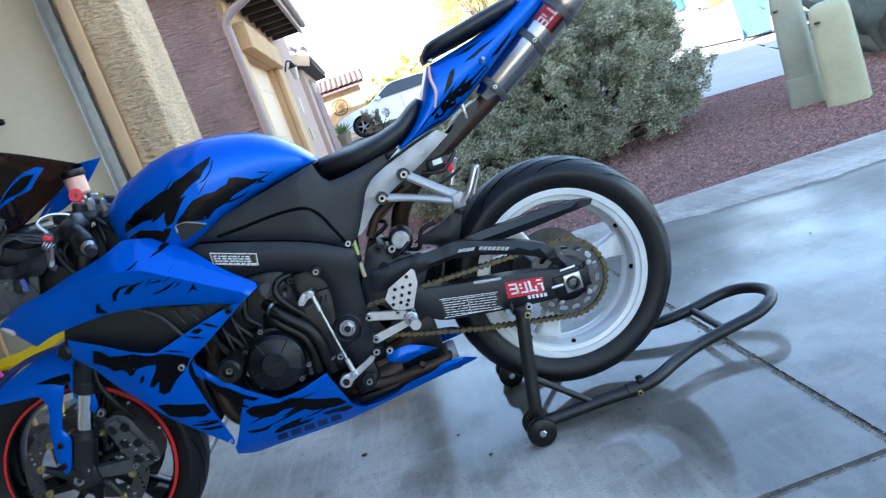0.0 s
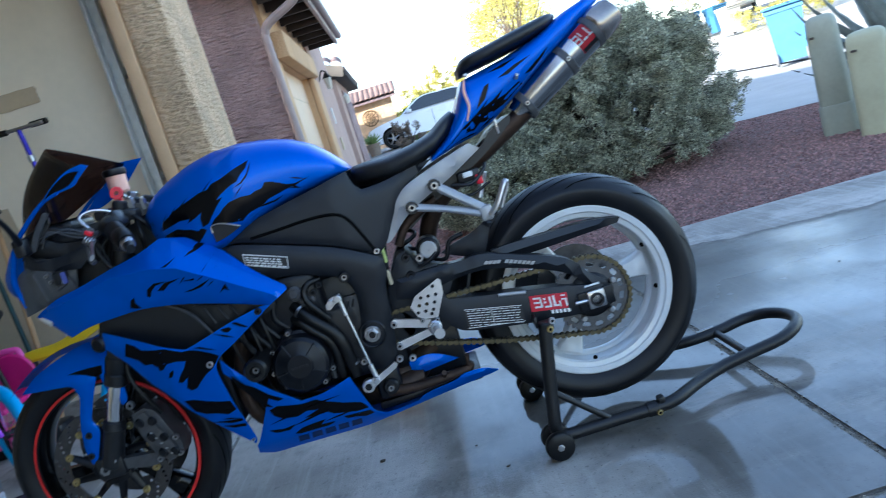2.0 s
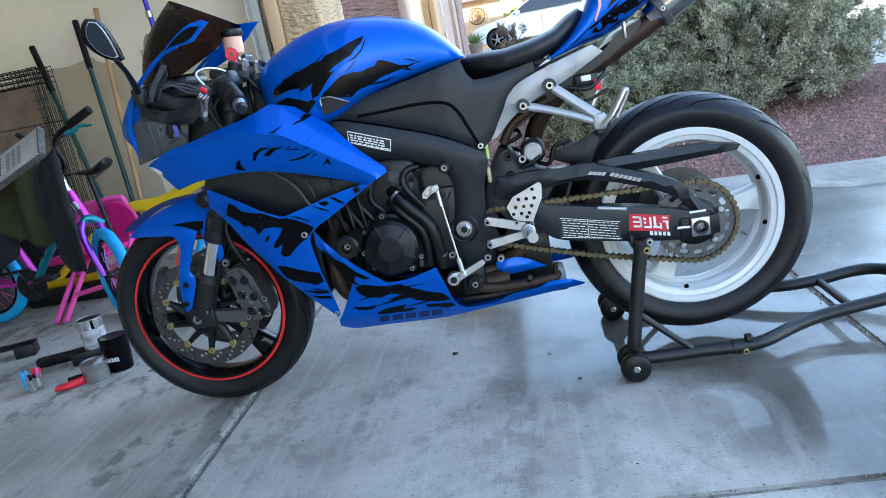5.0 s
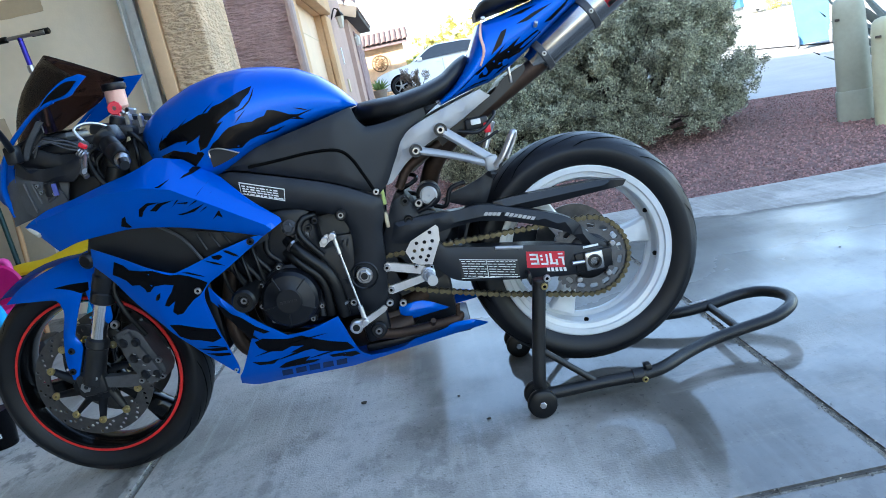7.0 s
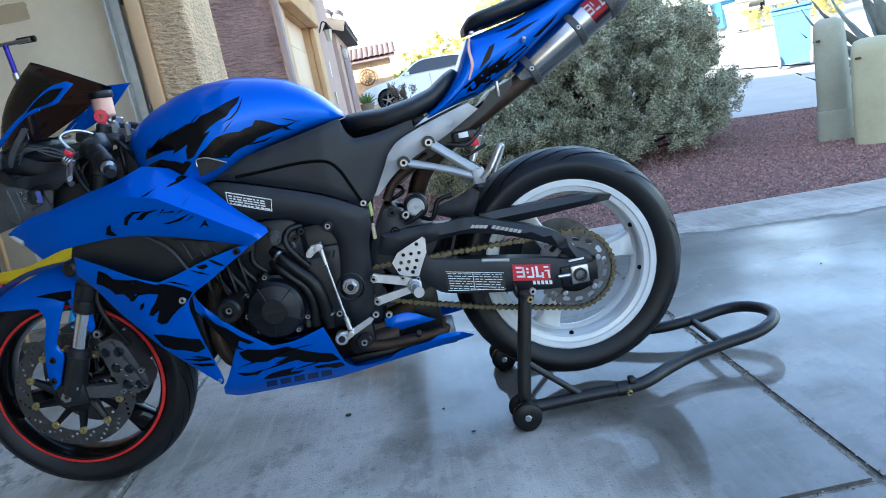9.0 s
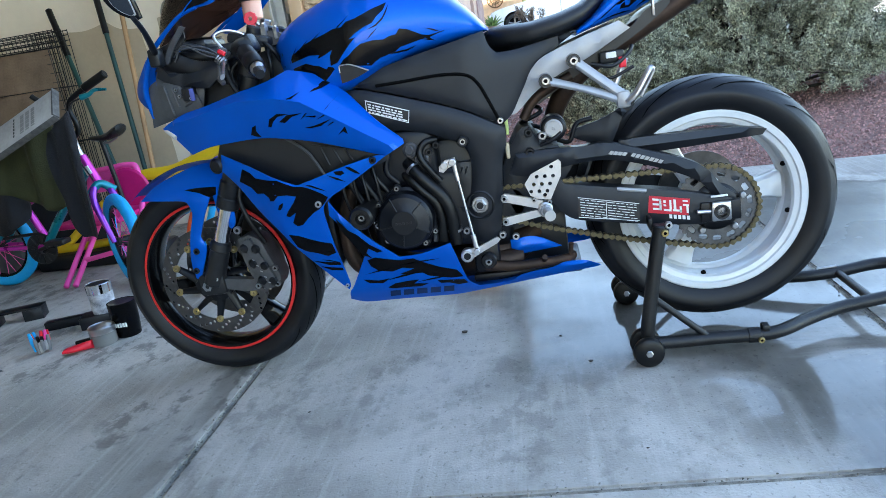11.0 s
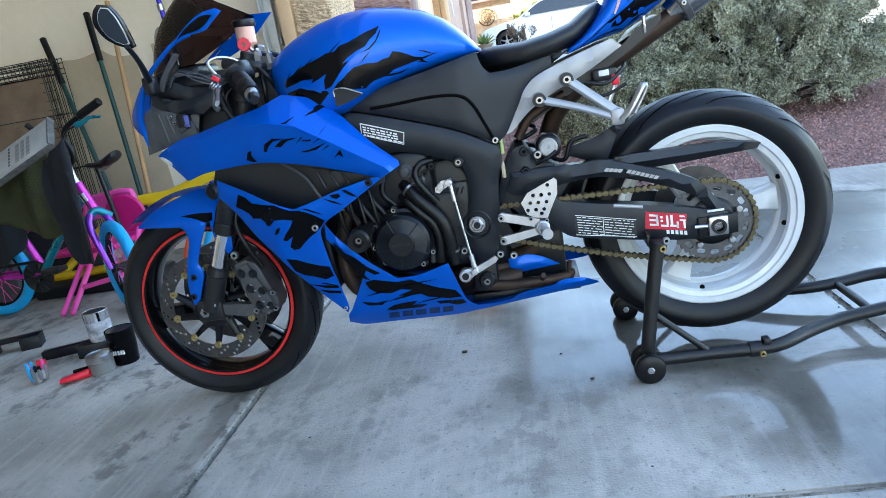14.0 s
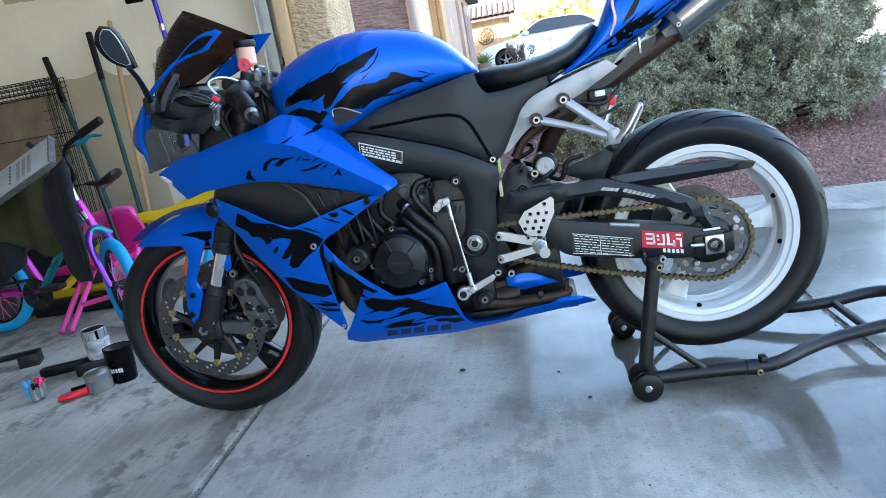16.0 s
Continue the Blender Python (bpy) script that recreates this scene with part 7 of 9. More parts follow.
part("badge_strip", curved_patch(EA, ed, 0.0437, 0.202, 0.266, -33, -18), M["sticker_black"], badge)
part("mid_pipe", tube([(1.36, -0.045, 0.873), (1.3, -0.045, 0.842), (1.21, -0.04, 0.796), (1.1, -0.02, 0.735), (1.02, 0, 0.66), (0.98, 0.03, 0.55), (0.95, 0.04, 0.4)], 0.025), M["rust"], bike, "heat-browned exhaust pipe")
part("pipe_bracket", box(1.255, 1.262, -0.075, -0.06, 0.83, 0.875, 0.002), M["steel"], bike)
part("tail_wiring", merge(tube([(1.1, -0.1, 0.74), (1.15, -0.11, 0.73), (1.19, -0.1, 0.755), (1.2, -0.09, 0.77)], 0.005), tube([(1.08, -0.08, 0.72), (1.14, -0.09, 0.7), (1.2, -0.09, 0.72)], 0.004), box(1.12, 1.18, -0.1, -0.07, 0.735, 0.765, 0.006)), M["black"], bike)
part("tail_connector", box(1.165, 1.182, -0.108, -0.09, 0.722, 0.748, 0.003), M["red_plastic"], bike, "small red connector")
part("tail_tag", box(1.135, 1.16, -0.108, -0.1, 0.748, 0.762, 0.002), M["sticker_white"], bike)

# -- swingarm, hugger, shock
part("swingarm_pivot", panel([(0.84, 0.36), (0.835, 0.45), (0.86, 0.53), (0.9, 0.6), (0.93, 0.615), (0.955, 0.57), (1.0, 0.555), (1.03, 0.50), (0.99, 0.44), (0.99, 0.385), (0.92, 0.36)], lambda x, z: -0.118, 0.236, 0.03, 0.02, 0.01), M["panel_black"], bike, "black swingarm casting")
part("swingarm_brace", panel([(0.87, 0.5), (0.89, 0.55), (0.97, 0.553), (1.06, 0.548), (1.117, 0.549), (1.206, 0.52), (1.297, 0.486), (1.348, 0.455), (1.384, 0.408), (1.418, 0.382), (1.414, 0.36), (1.365, 0.374), (1.335, 0.42), (1.267, 0.458), (1.175, 0.492), (1.1, 0.508), (1.02, 0.505), (0.93, 0.49)], lambda x, z: -0.138, 0.034, 0.02, 0.014, 0.009), M["panel_black"], bike, "black upper swingarm brace")
arm = part("swingarm", panel([(0.97, 0.515), (1.004, 0.462), (1.125, 0.438), (1.259, 0.413), (1.4, 0.378), (1.418, 0.35), (1.4, 0.316), (1.311, 0.32), (1.21, 0.333), (1.1, 0.352), (1.02, 0.37), (0.985, 0.4), (0.95, 0.45)], lambda x, z: -0.15, 0.05, 0.02, 0.012, 0.006), M["panel_black"], bike, "black aluminium swingarm")
part("swingarm", panel([(0.97, 0.515), (1.125, 0.438), (1.4, 0.378), (1.418, 0.35), (1.4, 0.316), (1.21, 0.333), (1.02, 0.37)], lambda x, z: 0.15, 0.05, 0.05, 0.012, 0.006), M["panel_black"], bike, "black swingarm on the far side")
# highlight along the arm, laid on as a thin silver strip
part("arm_highlight", tube([(1.13, -0.145, 0.434), (1.2, -0.145, 0.42)], 0.005, smooth=False), M["silver"], arm, "silver strip painting a highlight on the arm")
part("axle_block", merge(box(1.325, 1.42, -0.158, -0.15, 0.325, 0.375, 0.003)), M["engine"], arm)
adj = part("chain_adjuster", box(1.347, 1.394, -0.172, -0.154, 0.328, 0.376, 0.004), M["steel"], arm, "steel axle adjuster block")
part("axle_nut", lathe([(0, -0.002), (0.012, -0.002), (0.012, -0.006), (0.018, -0.006), (0.018, 0.006), (0.012, 0.006)], (1.37, -0.174, 0.352), (0, -1, 0), 20), M["dark_metal"], adj)
part("adjuster_bolt", rod((1.315, -0.16, 0.354), (1.35, -0.16, 0.352), 0.005), M["alu"], arm)
part("marks_plate", box(1.35, 1.39, -0.156, -0.152, 0.385, 0.39, 0.0005), M["sticker_white"], arm)
lab2 = part("caution_label", panel([(1.033, 0.426), (1.18, 0.392), (1.178, 0.347), (1.03, 0.374)], lambda x, z: -0.1512, 0.001, 0.06, 0, 0, curve=False), M["sticker_black"], arm, "black caution label with white print")
k = -34 / 147
for i in range(7):
    rl = random.Random(60 + i)
    for xa, xb in ((1.037, 1.098), (1.103, 1.173)):
        x = xa
        while x < xb - 0.004:
            w_ = min(rl.uniform(0.005, 0.02), xb - x)
            zz = 0.4215 - 0.0066 * i + (x - 1.033) * k - 0.02 * max(0.0, (x - 1.033)) * i / 7
            part("print_bar", panel([(x, zz), (x + w_, zz + w_ * k), (x + w_, zz + w_ * k - 0.0017), (x, zz - 0.0017)], lambda x, z: -0.1519, 0.0005, 0.08, 0, 0, curve=False), M["sticker_white"], lab2)
            x += w_ + rl.uniform(0.0015, 0.005)
for q in ([(1.033, 0.426), (1.18, 0.392), (1.18, 0.3905), (1.033, 0.4245)], [(1.03, 0.3755), (1.178, 0.3485), (1.178, 0.347), (1.03, 0.374)], [(1.1, 0.4105), (1.1015, 0.410), (1.0995, 0.362), (1.098, 0.3622)]):
    part("label_rule", panel(q, lambda x, z: -0.1519, 0.0005, 0.08, 0, 0, curve=False), M["sticker_white"], lab2)
stk = part("arm_sticker", panel([(1.205, 0.408), (1.302, 0.388), (1.296, 0.347), (1.2, 0.365)], lambda x, z: -0.1512, 0.001, 0.06, 0, 0, curve=False), M["sticker_red"], arm, "red sticker with white block shapes")


def slanted(x0, x1, z0, z1):
    k = -0.2
    return [(x0, z0 + k * (x0 - 1.2)), (x1, z0 + k * (x1 - 1.2)), (x1, z1 + k * (x1 - 1.2)), (x0, z1 + k * (x0 - 1.2))]


for q in ((1.212, 1.232, 0.398, 0.403), (1.212, 1.232, 0.386, 0.391), (1.212, 1.232, 0.374, 0.379), (1.228, 1.233, 0.374, 0.403), (1.238, 1.244, 0.394, 0.4), (1.238, 1.244, 0.385, 0.39), (1.238, 1.256, 0.373, 0.378), (1.252, 1.257, 0.378, 0.402), (1.26, 1.28, 0.374, 0.379), (1.262, 1.268, 0.379, 0.404), (1.276, 1.281, 0.372, 0.388), (1.284, 1.296, 0.4, 0.404), (1.284, 1.298, 0.39, 0.394), (1.292, 1.297, 0.372, 0.39)):
    part("sticker_shape", panel(slanted(*q), lambda x, z: -0.1519, 0.0005, 0.08, 0, 0, curve=False), M["sticker_white"], stk)
for i in range(5):
    part("sticker_bar", panel(slanted(1.25 + 0.0105 * i, 1.257 + 0.0105 * i, 0.355, 0.365), lambda x, z: -0.1519, 0.0005, 0.08, 0, 0, curve=False), M["sticker_white"], arm, "pale lettering bar")
for i in range(12):
    if i == 4:
        continue
    x0 = 1.125 + 0.0105 * i
    zc = float(np.interp(x0, [1.1, 1.175, 1.267, 1.3], [0.53, 0.513, 0.477, 0.462]))
    part("brace_lettering", box(-0.0044, 0.0044, -0.0008, 0, -0.0046, 0.0046, m=Matrix.Translation((x0, -0.1384, zc)) @ Matrix.Rotation(radians(21), 4, "Y") @ Matrix(((1, 0, 0.45, 0), (0, 1, 0, 0), (0, 0, 1, 0), (0, 0, 0, 1)))), M["silver"], arm, "pale lettering bar")
part("chain_guard", panel([(1.15, 0.545), (1.2, 0.548), (1.3, 0.545), (1.42, 0.542), (1.50, 0.528), (1.49, 0.515), (1.4, 0.512), (1.3, 0.508), (1.2, 0.508), (1.15, 0.515)], lambda x, z: -0.112 - 0.04 * (z - 0.52), 0.035, 0.02, 0.012, 0.008), M["black"], bike, "black chain guard")
part("hugger", loft([[(RW.x + (0.332 + 0.01 * math.sin(math.pi * j / 10)) * math.cos(a), -w + 2 * w * j / 10, RW.z + (0.332 + 0.012 * math.sin(math.pi * j / 10)) * math.sin(a)) for j in range(11)] + [(RW.x + 0.325 * math.cos(a), w - 2 * w * j / 10, RW.z + 0.325 * math.sin(a)) for j in range(11)] for a, w in [(radians(d), 0.088) for d in (136, 142, 148, 154, 160, 166, 172)]]), M["panel_black"], bike, "black rear hugger", angle=50)
part("hugger_side", panel([(1.02, 0.576), (1.053, 0.59), (1.104, 0.603), (1.136, 0.616), (1.169, 0.633), (1.196, 0.641), (1.186, 0.624), (1.163, 0.603), (1.146, 0.569), (1.13, 0.538), (1.097, 0.544), (1.061, 0.557)], lambda x, z: -0.1 - 0.1 * (x - 1.05), 0.006, 0.02, 0.014, 0.008, corner=30), M["panel_black"], bike, "angular black hugger side")
res = part("shock_reservoir", merge(rod((0.992, -0.05, 0.6), (0.992, -0.13, 0.602), 0.032, seg=28), tube([(1.0, -0.08, 0.565), (1.03, -0.09, 0.56), (1.05, -0.09, 0.6), (1.09, -0.09, 0.61)], 0.006)), M["engine"], bike, "shock reservoir with an aluminium cap")
part("reservoir_cap", lathe([(0, 0.0025), (0.003, 0.0015), (0.004, 0.0035), (0.02, 0.0035), (0.0225, 0.002), (0.0225, 0), (0, 0)], (0.992, -0.13, 0.602), (0, -1, 0), 36), M["silver"], res, "bare aluminium cap", angle=15)
part("cap_ring", lathe([(0.0175, 0.0034), (0.0182, 0.0042), (0.0189, 0.0034)], (0.992, -0.13, 0.602), (0, -1, 0), 36, True), M["steel"], res)
part("shock_strap", tube([(0.955, -0.13, 0.565), (0.985, -0.135, 0.575), (1.01, -0.132, 0.59)], 0.005), M["engine"], bike)
bolt((0.963, -0.13, 0.588), 0.011, bike, "shock_bolt", material=M["steel"])
bolt((0.93, -0.13, 0.6), 0.011, bike, "shock_bolt", material=M["dark_metal"])
bolt((0.928, -0.125, 0.55), 0.012, bike, "shock_bolt", material=M["engine"])
part("shock_spring", tube([(0.94 + 0.028 * math.cos(k * 0.6), 0.028 * math.sin(k * 0.6), 0.42 + 0.0052 * k) for k in range(60)], 0.006, seg=8, steps=1), M["engine"], bike)
part("frame_tag", box(0.872, 0.882, -0.12, -0.1, 0.60, 0.65, 0.003), mat("pale yellow plastic", (0.5, 0.6, 0.2), 0.5), bike, "pale yellow-green plastic tab")
part("frame_tab", box(0.868, 0.878, -0.12, -0.1, 0.54, 0.58, 0.003), M["plate_cream"], bike)
part("seat_rail_inner", tube([(0.92, -0.09, 0.63), (0.96, -0.09, 0.68), (1.05, -0.09, 0.72)], 0.012), M["rust"], bike)

# -- sprocket and chain
SPC = Vector((RW.x, -0.112, RW.z))
SR = 0.098
teeth = []
for k in range(42 * 4):
    a = 2 * math.pi * k / (42 * 4)
    r = SR + (0.003, 0.0055, 0.003, -0.003)[k % 4]
    teeth.append((SPC.x + r * math.cos(a), SPC.z + r * math.sin(a)))
slots = []
for k in range(15):
    a0 = 2 * math.pi * k / 15 + 0.1
    slots.append([(SPC.x + r * math.cos(a0 + da), SPC.z + r * math.sin(a0 + da)) for r, da in ((0.076, -0.1), (0.076, 0.1), (0.083, 0.14), (0.089, 0.1), (0.089, -0.1), (0.083, -0.14))])
core = [(SPC.x + 0.05 * math.cos(a), SPC.z + 0.05 * math.sin(a)) for a in np.linspace(0, 2 * math.pi, 32, endpoint=False)]
spk = part("sprocket", panel(teeth, lambda x, z: -0.115, 0.006, 0.03, 0, 0, slots + [core], curve=False), M["sprocket"], rear, "worn alloy rear sprocket with oblong slots", smooth=False)
part("sprocket_carrier", lathe([(0.03, -0.125), (0.05, -0.122), (0.068, -0.11), (0.072, -0.1), (0.06, -0.08), (0.03, -0.08)], RW, Y, 40, True), M["engine"], rear, "black sprocket carrier")
for k in range(5):
    a = 2 * math.pi * k / 5 + 0.35
    bolt((SPC.x + 0.067 * math.cos(a), -0.123, SPC.z + 0.067 * math.sin(a)), 0.008, spk, "sprocket_nut", socket=False)
FSP = Vector((0.86, -0.112, 0.425))
part("front_sprocket", lathe([(0, -0.006), (0.04, -0.006), (0.042, 0), (0.04, 0.006), (0, 0.006)], FSP, Y, 32), M["dark_metal"], bike)
CR_R, CR_F = 0.1035, 0.043
ddx, ddz = FSP.x - SPC.x, FSP.z - SPC.z
dist, base_a = math.hypot(ddx, ddz), math.atan2(ddz, ddx)
off = math.acos((CR_R - CR_F) / dist)
a1, a2 = base_a + off, base_a - off
run = []
lowq = (SPC.x + CR_R * math.cos(a1), SPC.z + CR_R * math.sin(a1)), (FSP.x + CR_F * math.cos(a1), FSP.z + CR_F * math.sin(a1))
topq = (FSP.x + CR_F * math.cos(a2), FSP.z + CR_F * math.sin(a2)), (SPC.x + CR_R * math.cos(a2), SPC.z + CR_R * math.sin(a2))
for i in range(40):
    t = i / 40
    sag = 0.010 * math.sin(math.pi * t)
    run.append((lowq[0][0] + (lowq[1][0] - lowq[0][0]) * t, lowq[0][1] + (lowq[1][1] - lowq[0][1]) * t - sag))
for i in range(12):
    a = a1 + (2 * math.pi - 2 * off) * i / 12 * 1.0
    run.append((FSP.x + CR_F * math.cos(a1 - (a1 - a2) * 0 - 2 * off * i / 12), FSP.z + CR_F * math.sin(a1 - 2 * off * i / 12)))
for i in range(40):
    t = i / 40
    run.append((topq[0][0] + (topq[1][0] - topq[0][0]) * t, topq[0][1] + (topq[1][1] - topq[0][1]) * t))
for i in range(60):
    a = a2 - (2 * math.pi - 2 * off) * i / 60
    run.append((SPC.x + CR_R * math.cos(a), SPC.z + CR_R * math.sin(a)))
seg_l = [math.dist(run[i], run[(i + 1) % len(run)]) for i in range(len(run))]
total = sum(seg_l)
n_links = 2 * round(total / 0.01588 / 2)
pitch = total / n_links


def along(d):
    d %= total
    for i, s in enumerate(seg_l):
        if d <= s:
            p, q = run[i], run[(i + 1) % len(run)]
            return Vector((p[0] + (q[0] - p[0]) * d / s, -0.112, p[1] + (q[1] - p[1]) * d / s))
        d -= s
    return Vector((run[0][0], -0.112, run[0][1]))


def link_mesh(w, material):
    h, bm = 0.0071, bmesh.new()
    for s in (-1, 1):
        out = []
        for k in range(7):
            a = math.pi / 2 + math.pi * k / 6
            out.append((-pitch / 2 + h * math.cos(a), h * math.sin(a)))
        out.append((0, -h * 0.36))
        for k in range(7):
            a = -math.pi / 2 + math.pi * k / 6
            out.append((pitch / 2 + h * math.cos(a), h * math.sin(a)))
        out.append((0, h * 0.36))
        f = [bm.verts.new((x, s * w, z)) for x, z in out]
        b = [bm.verts.new((x, s * (w - 0.002), z)) for x, z in out]
        bm.faces.new(f)
        bm.faces.new(b[::-1])
        for i in range(len(f)):
            bm.faces.new((f[i], f[(i + 1) % len(f)], b[(i + 1) % len(f)], b[i]))
    for x in (-pitch / 2, pitch / 2):
        bm = merge(bm, lathe([(0, -w - 0.0012), (0.0042, -w - 0.001), (0.0042, w), (0, w)], (x, 0, 0), Y, 8))
    return finish(bm, "chain_link", material, smooth=False)


outer, inner = link_mesh(0.0098, M["gold"]), link_mesh(0.0075, M["chain_dark"])
chain = thing("drive_chain", "dull gold drive chain", "chain", at=(1.1, -0.112, 0.4))
chain.parent = bike
chain.matrix_basis = Matrix.Translation(Vector((1.1, -0.112, 0.4)) - Vector((0.7, 0, 0)))
for key_ in ("label", "category"):
    del chain[key_]
for i in range(n_links):
    p, q = along(i * pitch), along((i + 1) * pitch)
    d = q - p
    ob = new("chain_link", outer if i % 2 else inner)
    ob.parent = chain
    ob.matrix_basis = Matrix.Translation((p + q) / 2 - Vector((1.1, -0.112, 0.4))) @ Matrix.Rotation(-math.atan2(d.z, d.x), 4, "Y")

# -- engine
eng = part("engine_block", merge(box(0.5, 0.78, -0.15, 0.17, 0.33, 0.55, 0.03, 3), box(0.46, 0.7, -0.16, 0.16, 0.5, 0.66, 0.03, 3), box(0.74, 0.86, -0.1, 0.12, 0.3, 0.5, 0.03, 3)), M["engine"], bike, "black engine cases")
EC = Vector((0.6, -0.205, 0.432))
cover = part("generator_cover", lathe([(0, 0.022), (0.03, 0.022), (0.034, 0.019), (0.063, 0.013), (0.071, 0.004), (0.073, -0.03), (0.08, -0.034), (0.08, -0.06), (0, -0.06)], EC, (0, -1, 0), 56), M["engine"], eng, "round black generator cover")
for k, a in enumerate((115, 42, -30, -100, 190)):
    ca, sa_ = math.cos(radians(a)), math.sin(radians(a))
    part("cover_rib", tube([EC + Vector((0.034 * ca, -0.0205, 0.034 * sa_)), EC + Vector((0.068 * ca, -0.011, 0.068 * sa_))], 0.0022, seg=6, smooth=False), M["dark_metal"], cover)
part("cover_facet", panel([(EC.x + 0.035 * math.cos(a), EC.z + 0.035 * math.sin(a)) for a in np.radians([42, 25, 5, -12, -28])] + [(EC.x + 0.064 * math.cos(a), EC.z + 0.064 * math.sin(a)) for a in np.radians([-28, -10, 5, 25, 42])], lambda x, z: EC.y - 0.0222 + 0.28 * max(0, math.hypot(x - EC.x, z - EC.z) - 0.034), 0.002, 0.02, 0, 0, curve=False), M["dark_metal"], cover)
for i in range(5):
    part("cover_lettering", box(EC.x - 0.022 + 0.009 * i, EC.x - 0.016 + 0.009 * i, EC.y - 0.0232, EC.y - 0.022, EC.z - 0.004, EC.z + 0.002), M["dark_metal"], cover, "worn raised lettering bar")
for a in (100, 60, 28, 148, -32, -62, 188, 222):
    p = EC + Vector((0.08 * math.cos(radians(a)), 0.03, 0.08 * math.sin(radians(a))))
    bolt(p + Vector((0, 0.0, 0)), 0.0065, cover, "cover_bolt", material=M["steel"])
    part("bolt_boss", rod(p + Vector((0, 0.03, 0)), p + Vector((0, 0.002, 0)), 0.011), M["engine"], cover)
part("cylinder_head", merge(box(0.42, 0.66, -0.15, 0.15, 0.6, 0.7, 0.02, 3), *[tube([(0.5 + 0.03 * i, -0.155, 0.46 + 0.02 * i), (0.46 + 0.035 * i, -0.162, 0.56), (0.47 + 0.04 * i, -0.155, 0.63)], 0.008) for i in range(4)]), M["engine"], bike)
part("crank_slider", merge(rod((0.508, -0.15, 0.468), (0.508, -0.24, 0.468), 0.025), lathe([(0.01, 0), (0.024, 0.0), (0.029, 0.006), (0.029, 0.036), (0.024, 0.043), (0.014, 0.043), (0.012, 0.03), (0.0, 0.03)], (0.508, -0.24, 0.468), (0, -1, 0), 28)), M["hose"], bike, "black crash bobbin")
bolt((0.508, -0.268, 0.468), 0.009, bike, "bobbin_bolt")
part("coolant_hose", tube([(0.62, -0.15, 0.57), (0.642, -0.172, 0.544), (0.666, -0.178, 0.517), (0.699, -0.178, 0.477), (0.714, -0.176, 0.428), (0.716, -0.165, 0.35)], 0.0165), M["hose"], bike, "fat black coolant hose")
part("coolant_hose", tube([(0.61, -0.15, 0.54), (0.628, -0.168, 0.523), (0.652, -0.174, 0.496), (0.68, -0.174, 0.463), (0.689, -0.172, 0.42), (0.683, -0.165, 0.36)], 0.0135), M["hose"], bike, "black coolant hose")
part("breather_hose", tube([(0.7, -0.15, 0.618), (0.675, -0.168, 0.616), (0.659, -0.175, 0.598), (0.662, -0.18, 0.575), (0.682, -0.18, 0.543), (0.7, -0.175, 0.515)], 0.0085), M["hose"], bike)
part("drain_hose", tube([(0.667, -0.16, 0.43), (0.668, -0.165, 0.4), (0.662, -0.16, 0.36)], 0.0075), M["housing"], bike)
for zc in (0.555, 0.385):
    part("hose_clip", lathe([(0.0175, -0.004), (0.0195, -0.003), (0.0195, 0.003), (0.0175, 0.004)], (0.634 if zc > 0.5 else 0.7165, -0.166, zc), (0.6, -0.4, -0.7) if zc > 0.5 else (0, 0.1, -1), 20, True), M["steel"], bike, "steel hose clip")
part("thermostat_housing", merge(rod((0.638, -0.13, 0.598), (0.634, -0.17, 0.602), 0.02), rod((0.634, -0.17, 0.602), (0.633, -0.178, 0.603), 0.013, seg=6), box(0.64, 0.68, -0.165, -0.13, 0.565, 0.585, 0.006)), M["cast_grey"], bike, "grey cast thermostat housing")
for i, (xa, za) in enumerate(((0.44, 0.6), (0.47, 0.62), (0.5, 0.58), (0.53, 0.6))):
    part("wiring", tube([(xa, -0.17, za), (xa + 0.01, -0.185, za - 0.06), (xa + 0.02, -0.18, za - 0.13), (xa + 0.06, -0.17, za - 0.16)], 0.0045, seg=8), M["hose"], bike)
scov = part("engine_side_cover", panel([(0.733, 0.552), (0.78, 0.55), (0.785, 0.493), (0.772, 0.426), (0.748, 0.4), (0.728, 0.42), (0.729, 0.467), (0.728, 0.513)], lambda x, z: -0.152, 0.02, 0.03, 0.012, 0.007), M["black"], bike, "black sprocket cover with moulded slashes")
for dx in (0, 0.013):
    part("cover_slash", tube([(0.748 + dx, -0.1525, 0.522), (0.756 + dx, -0.1525, 0.54)], 0.0022, seg=6, smooth=False), M["dark_metal"], scov)
part("cover_line", tube([(0.733, -0.1525, 0.44), (0.77, -0.1525, 0.436)], 0.002, seg=6, smooth=False), M["dark_metal"], scov)
for p in ((0.68, 0.59), (0.7, 0.605), (0.665, 0.575)):
    bolt((p[0], -0.16, p[1]), 0.009, bike, "fitting", material=M["dark_metal"])
# added dark box that hides the bright ground seen behind the side cowl
part("radiator_duct", box(0.365, 0.395, -0.13, 0.13, 0.31, 0.56, 0.012), M["black"], bike, "dark backing added to darken the gap behind the cowl")
part("radiator", box(0.3, 0.34, -0.15, 0.15, 0.36, 0.68, 0.01, m=Matrix.Identity(4)), M["black"], bike, "black radiator behind the cowl")
for k in range(4):
    y0 = -0.13 + 0.075 * k
    part("header_pipe", tube([(0.46, y0, 0.52), (0.425, y0, 0.42), (0.44, y0, 0.31), (0.54, y0 * 0.7, 0.255), (0.7, y0 * 0.4, 0.25)], 0.02), M["rust"], bike, "heat-stained header pipe")
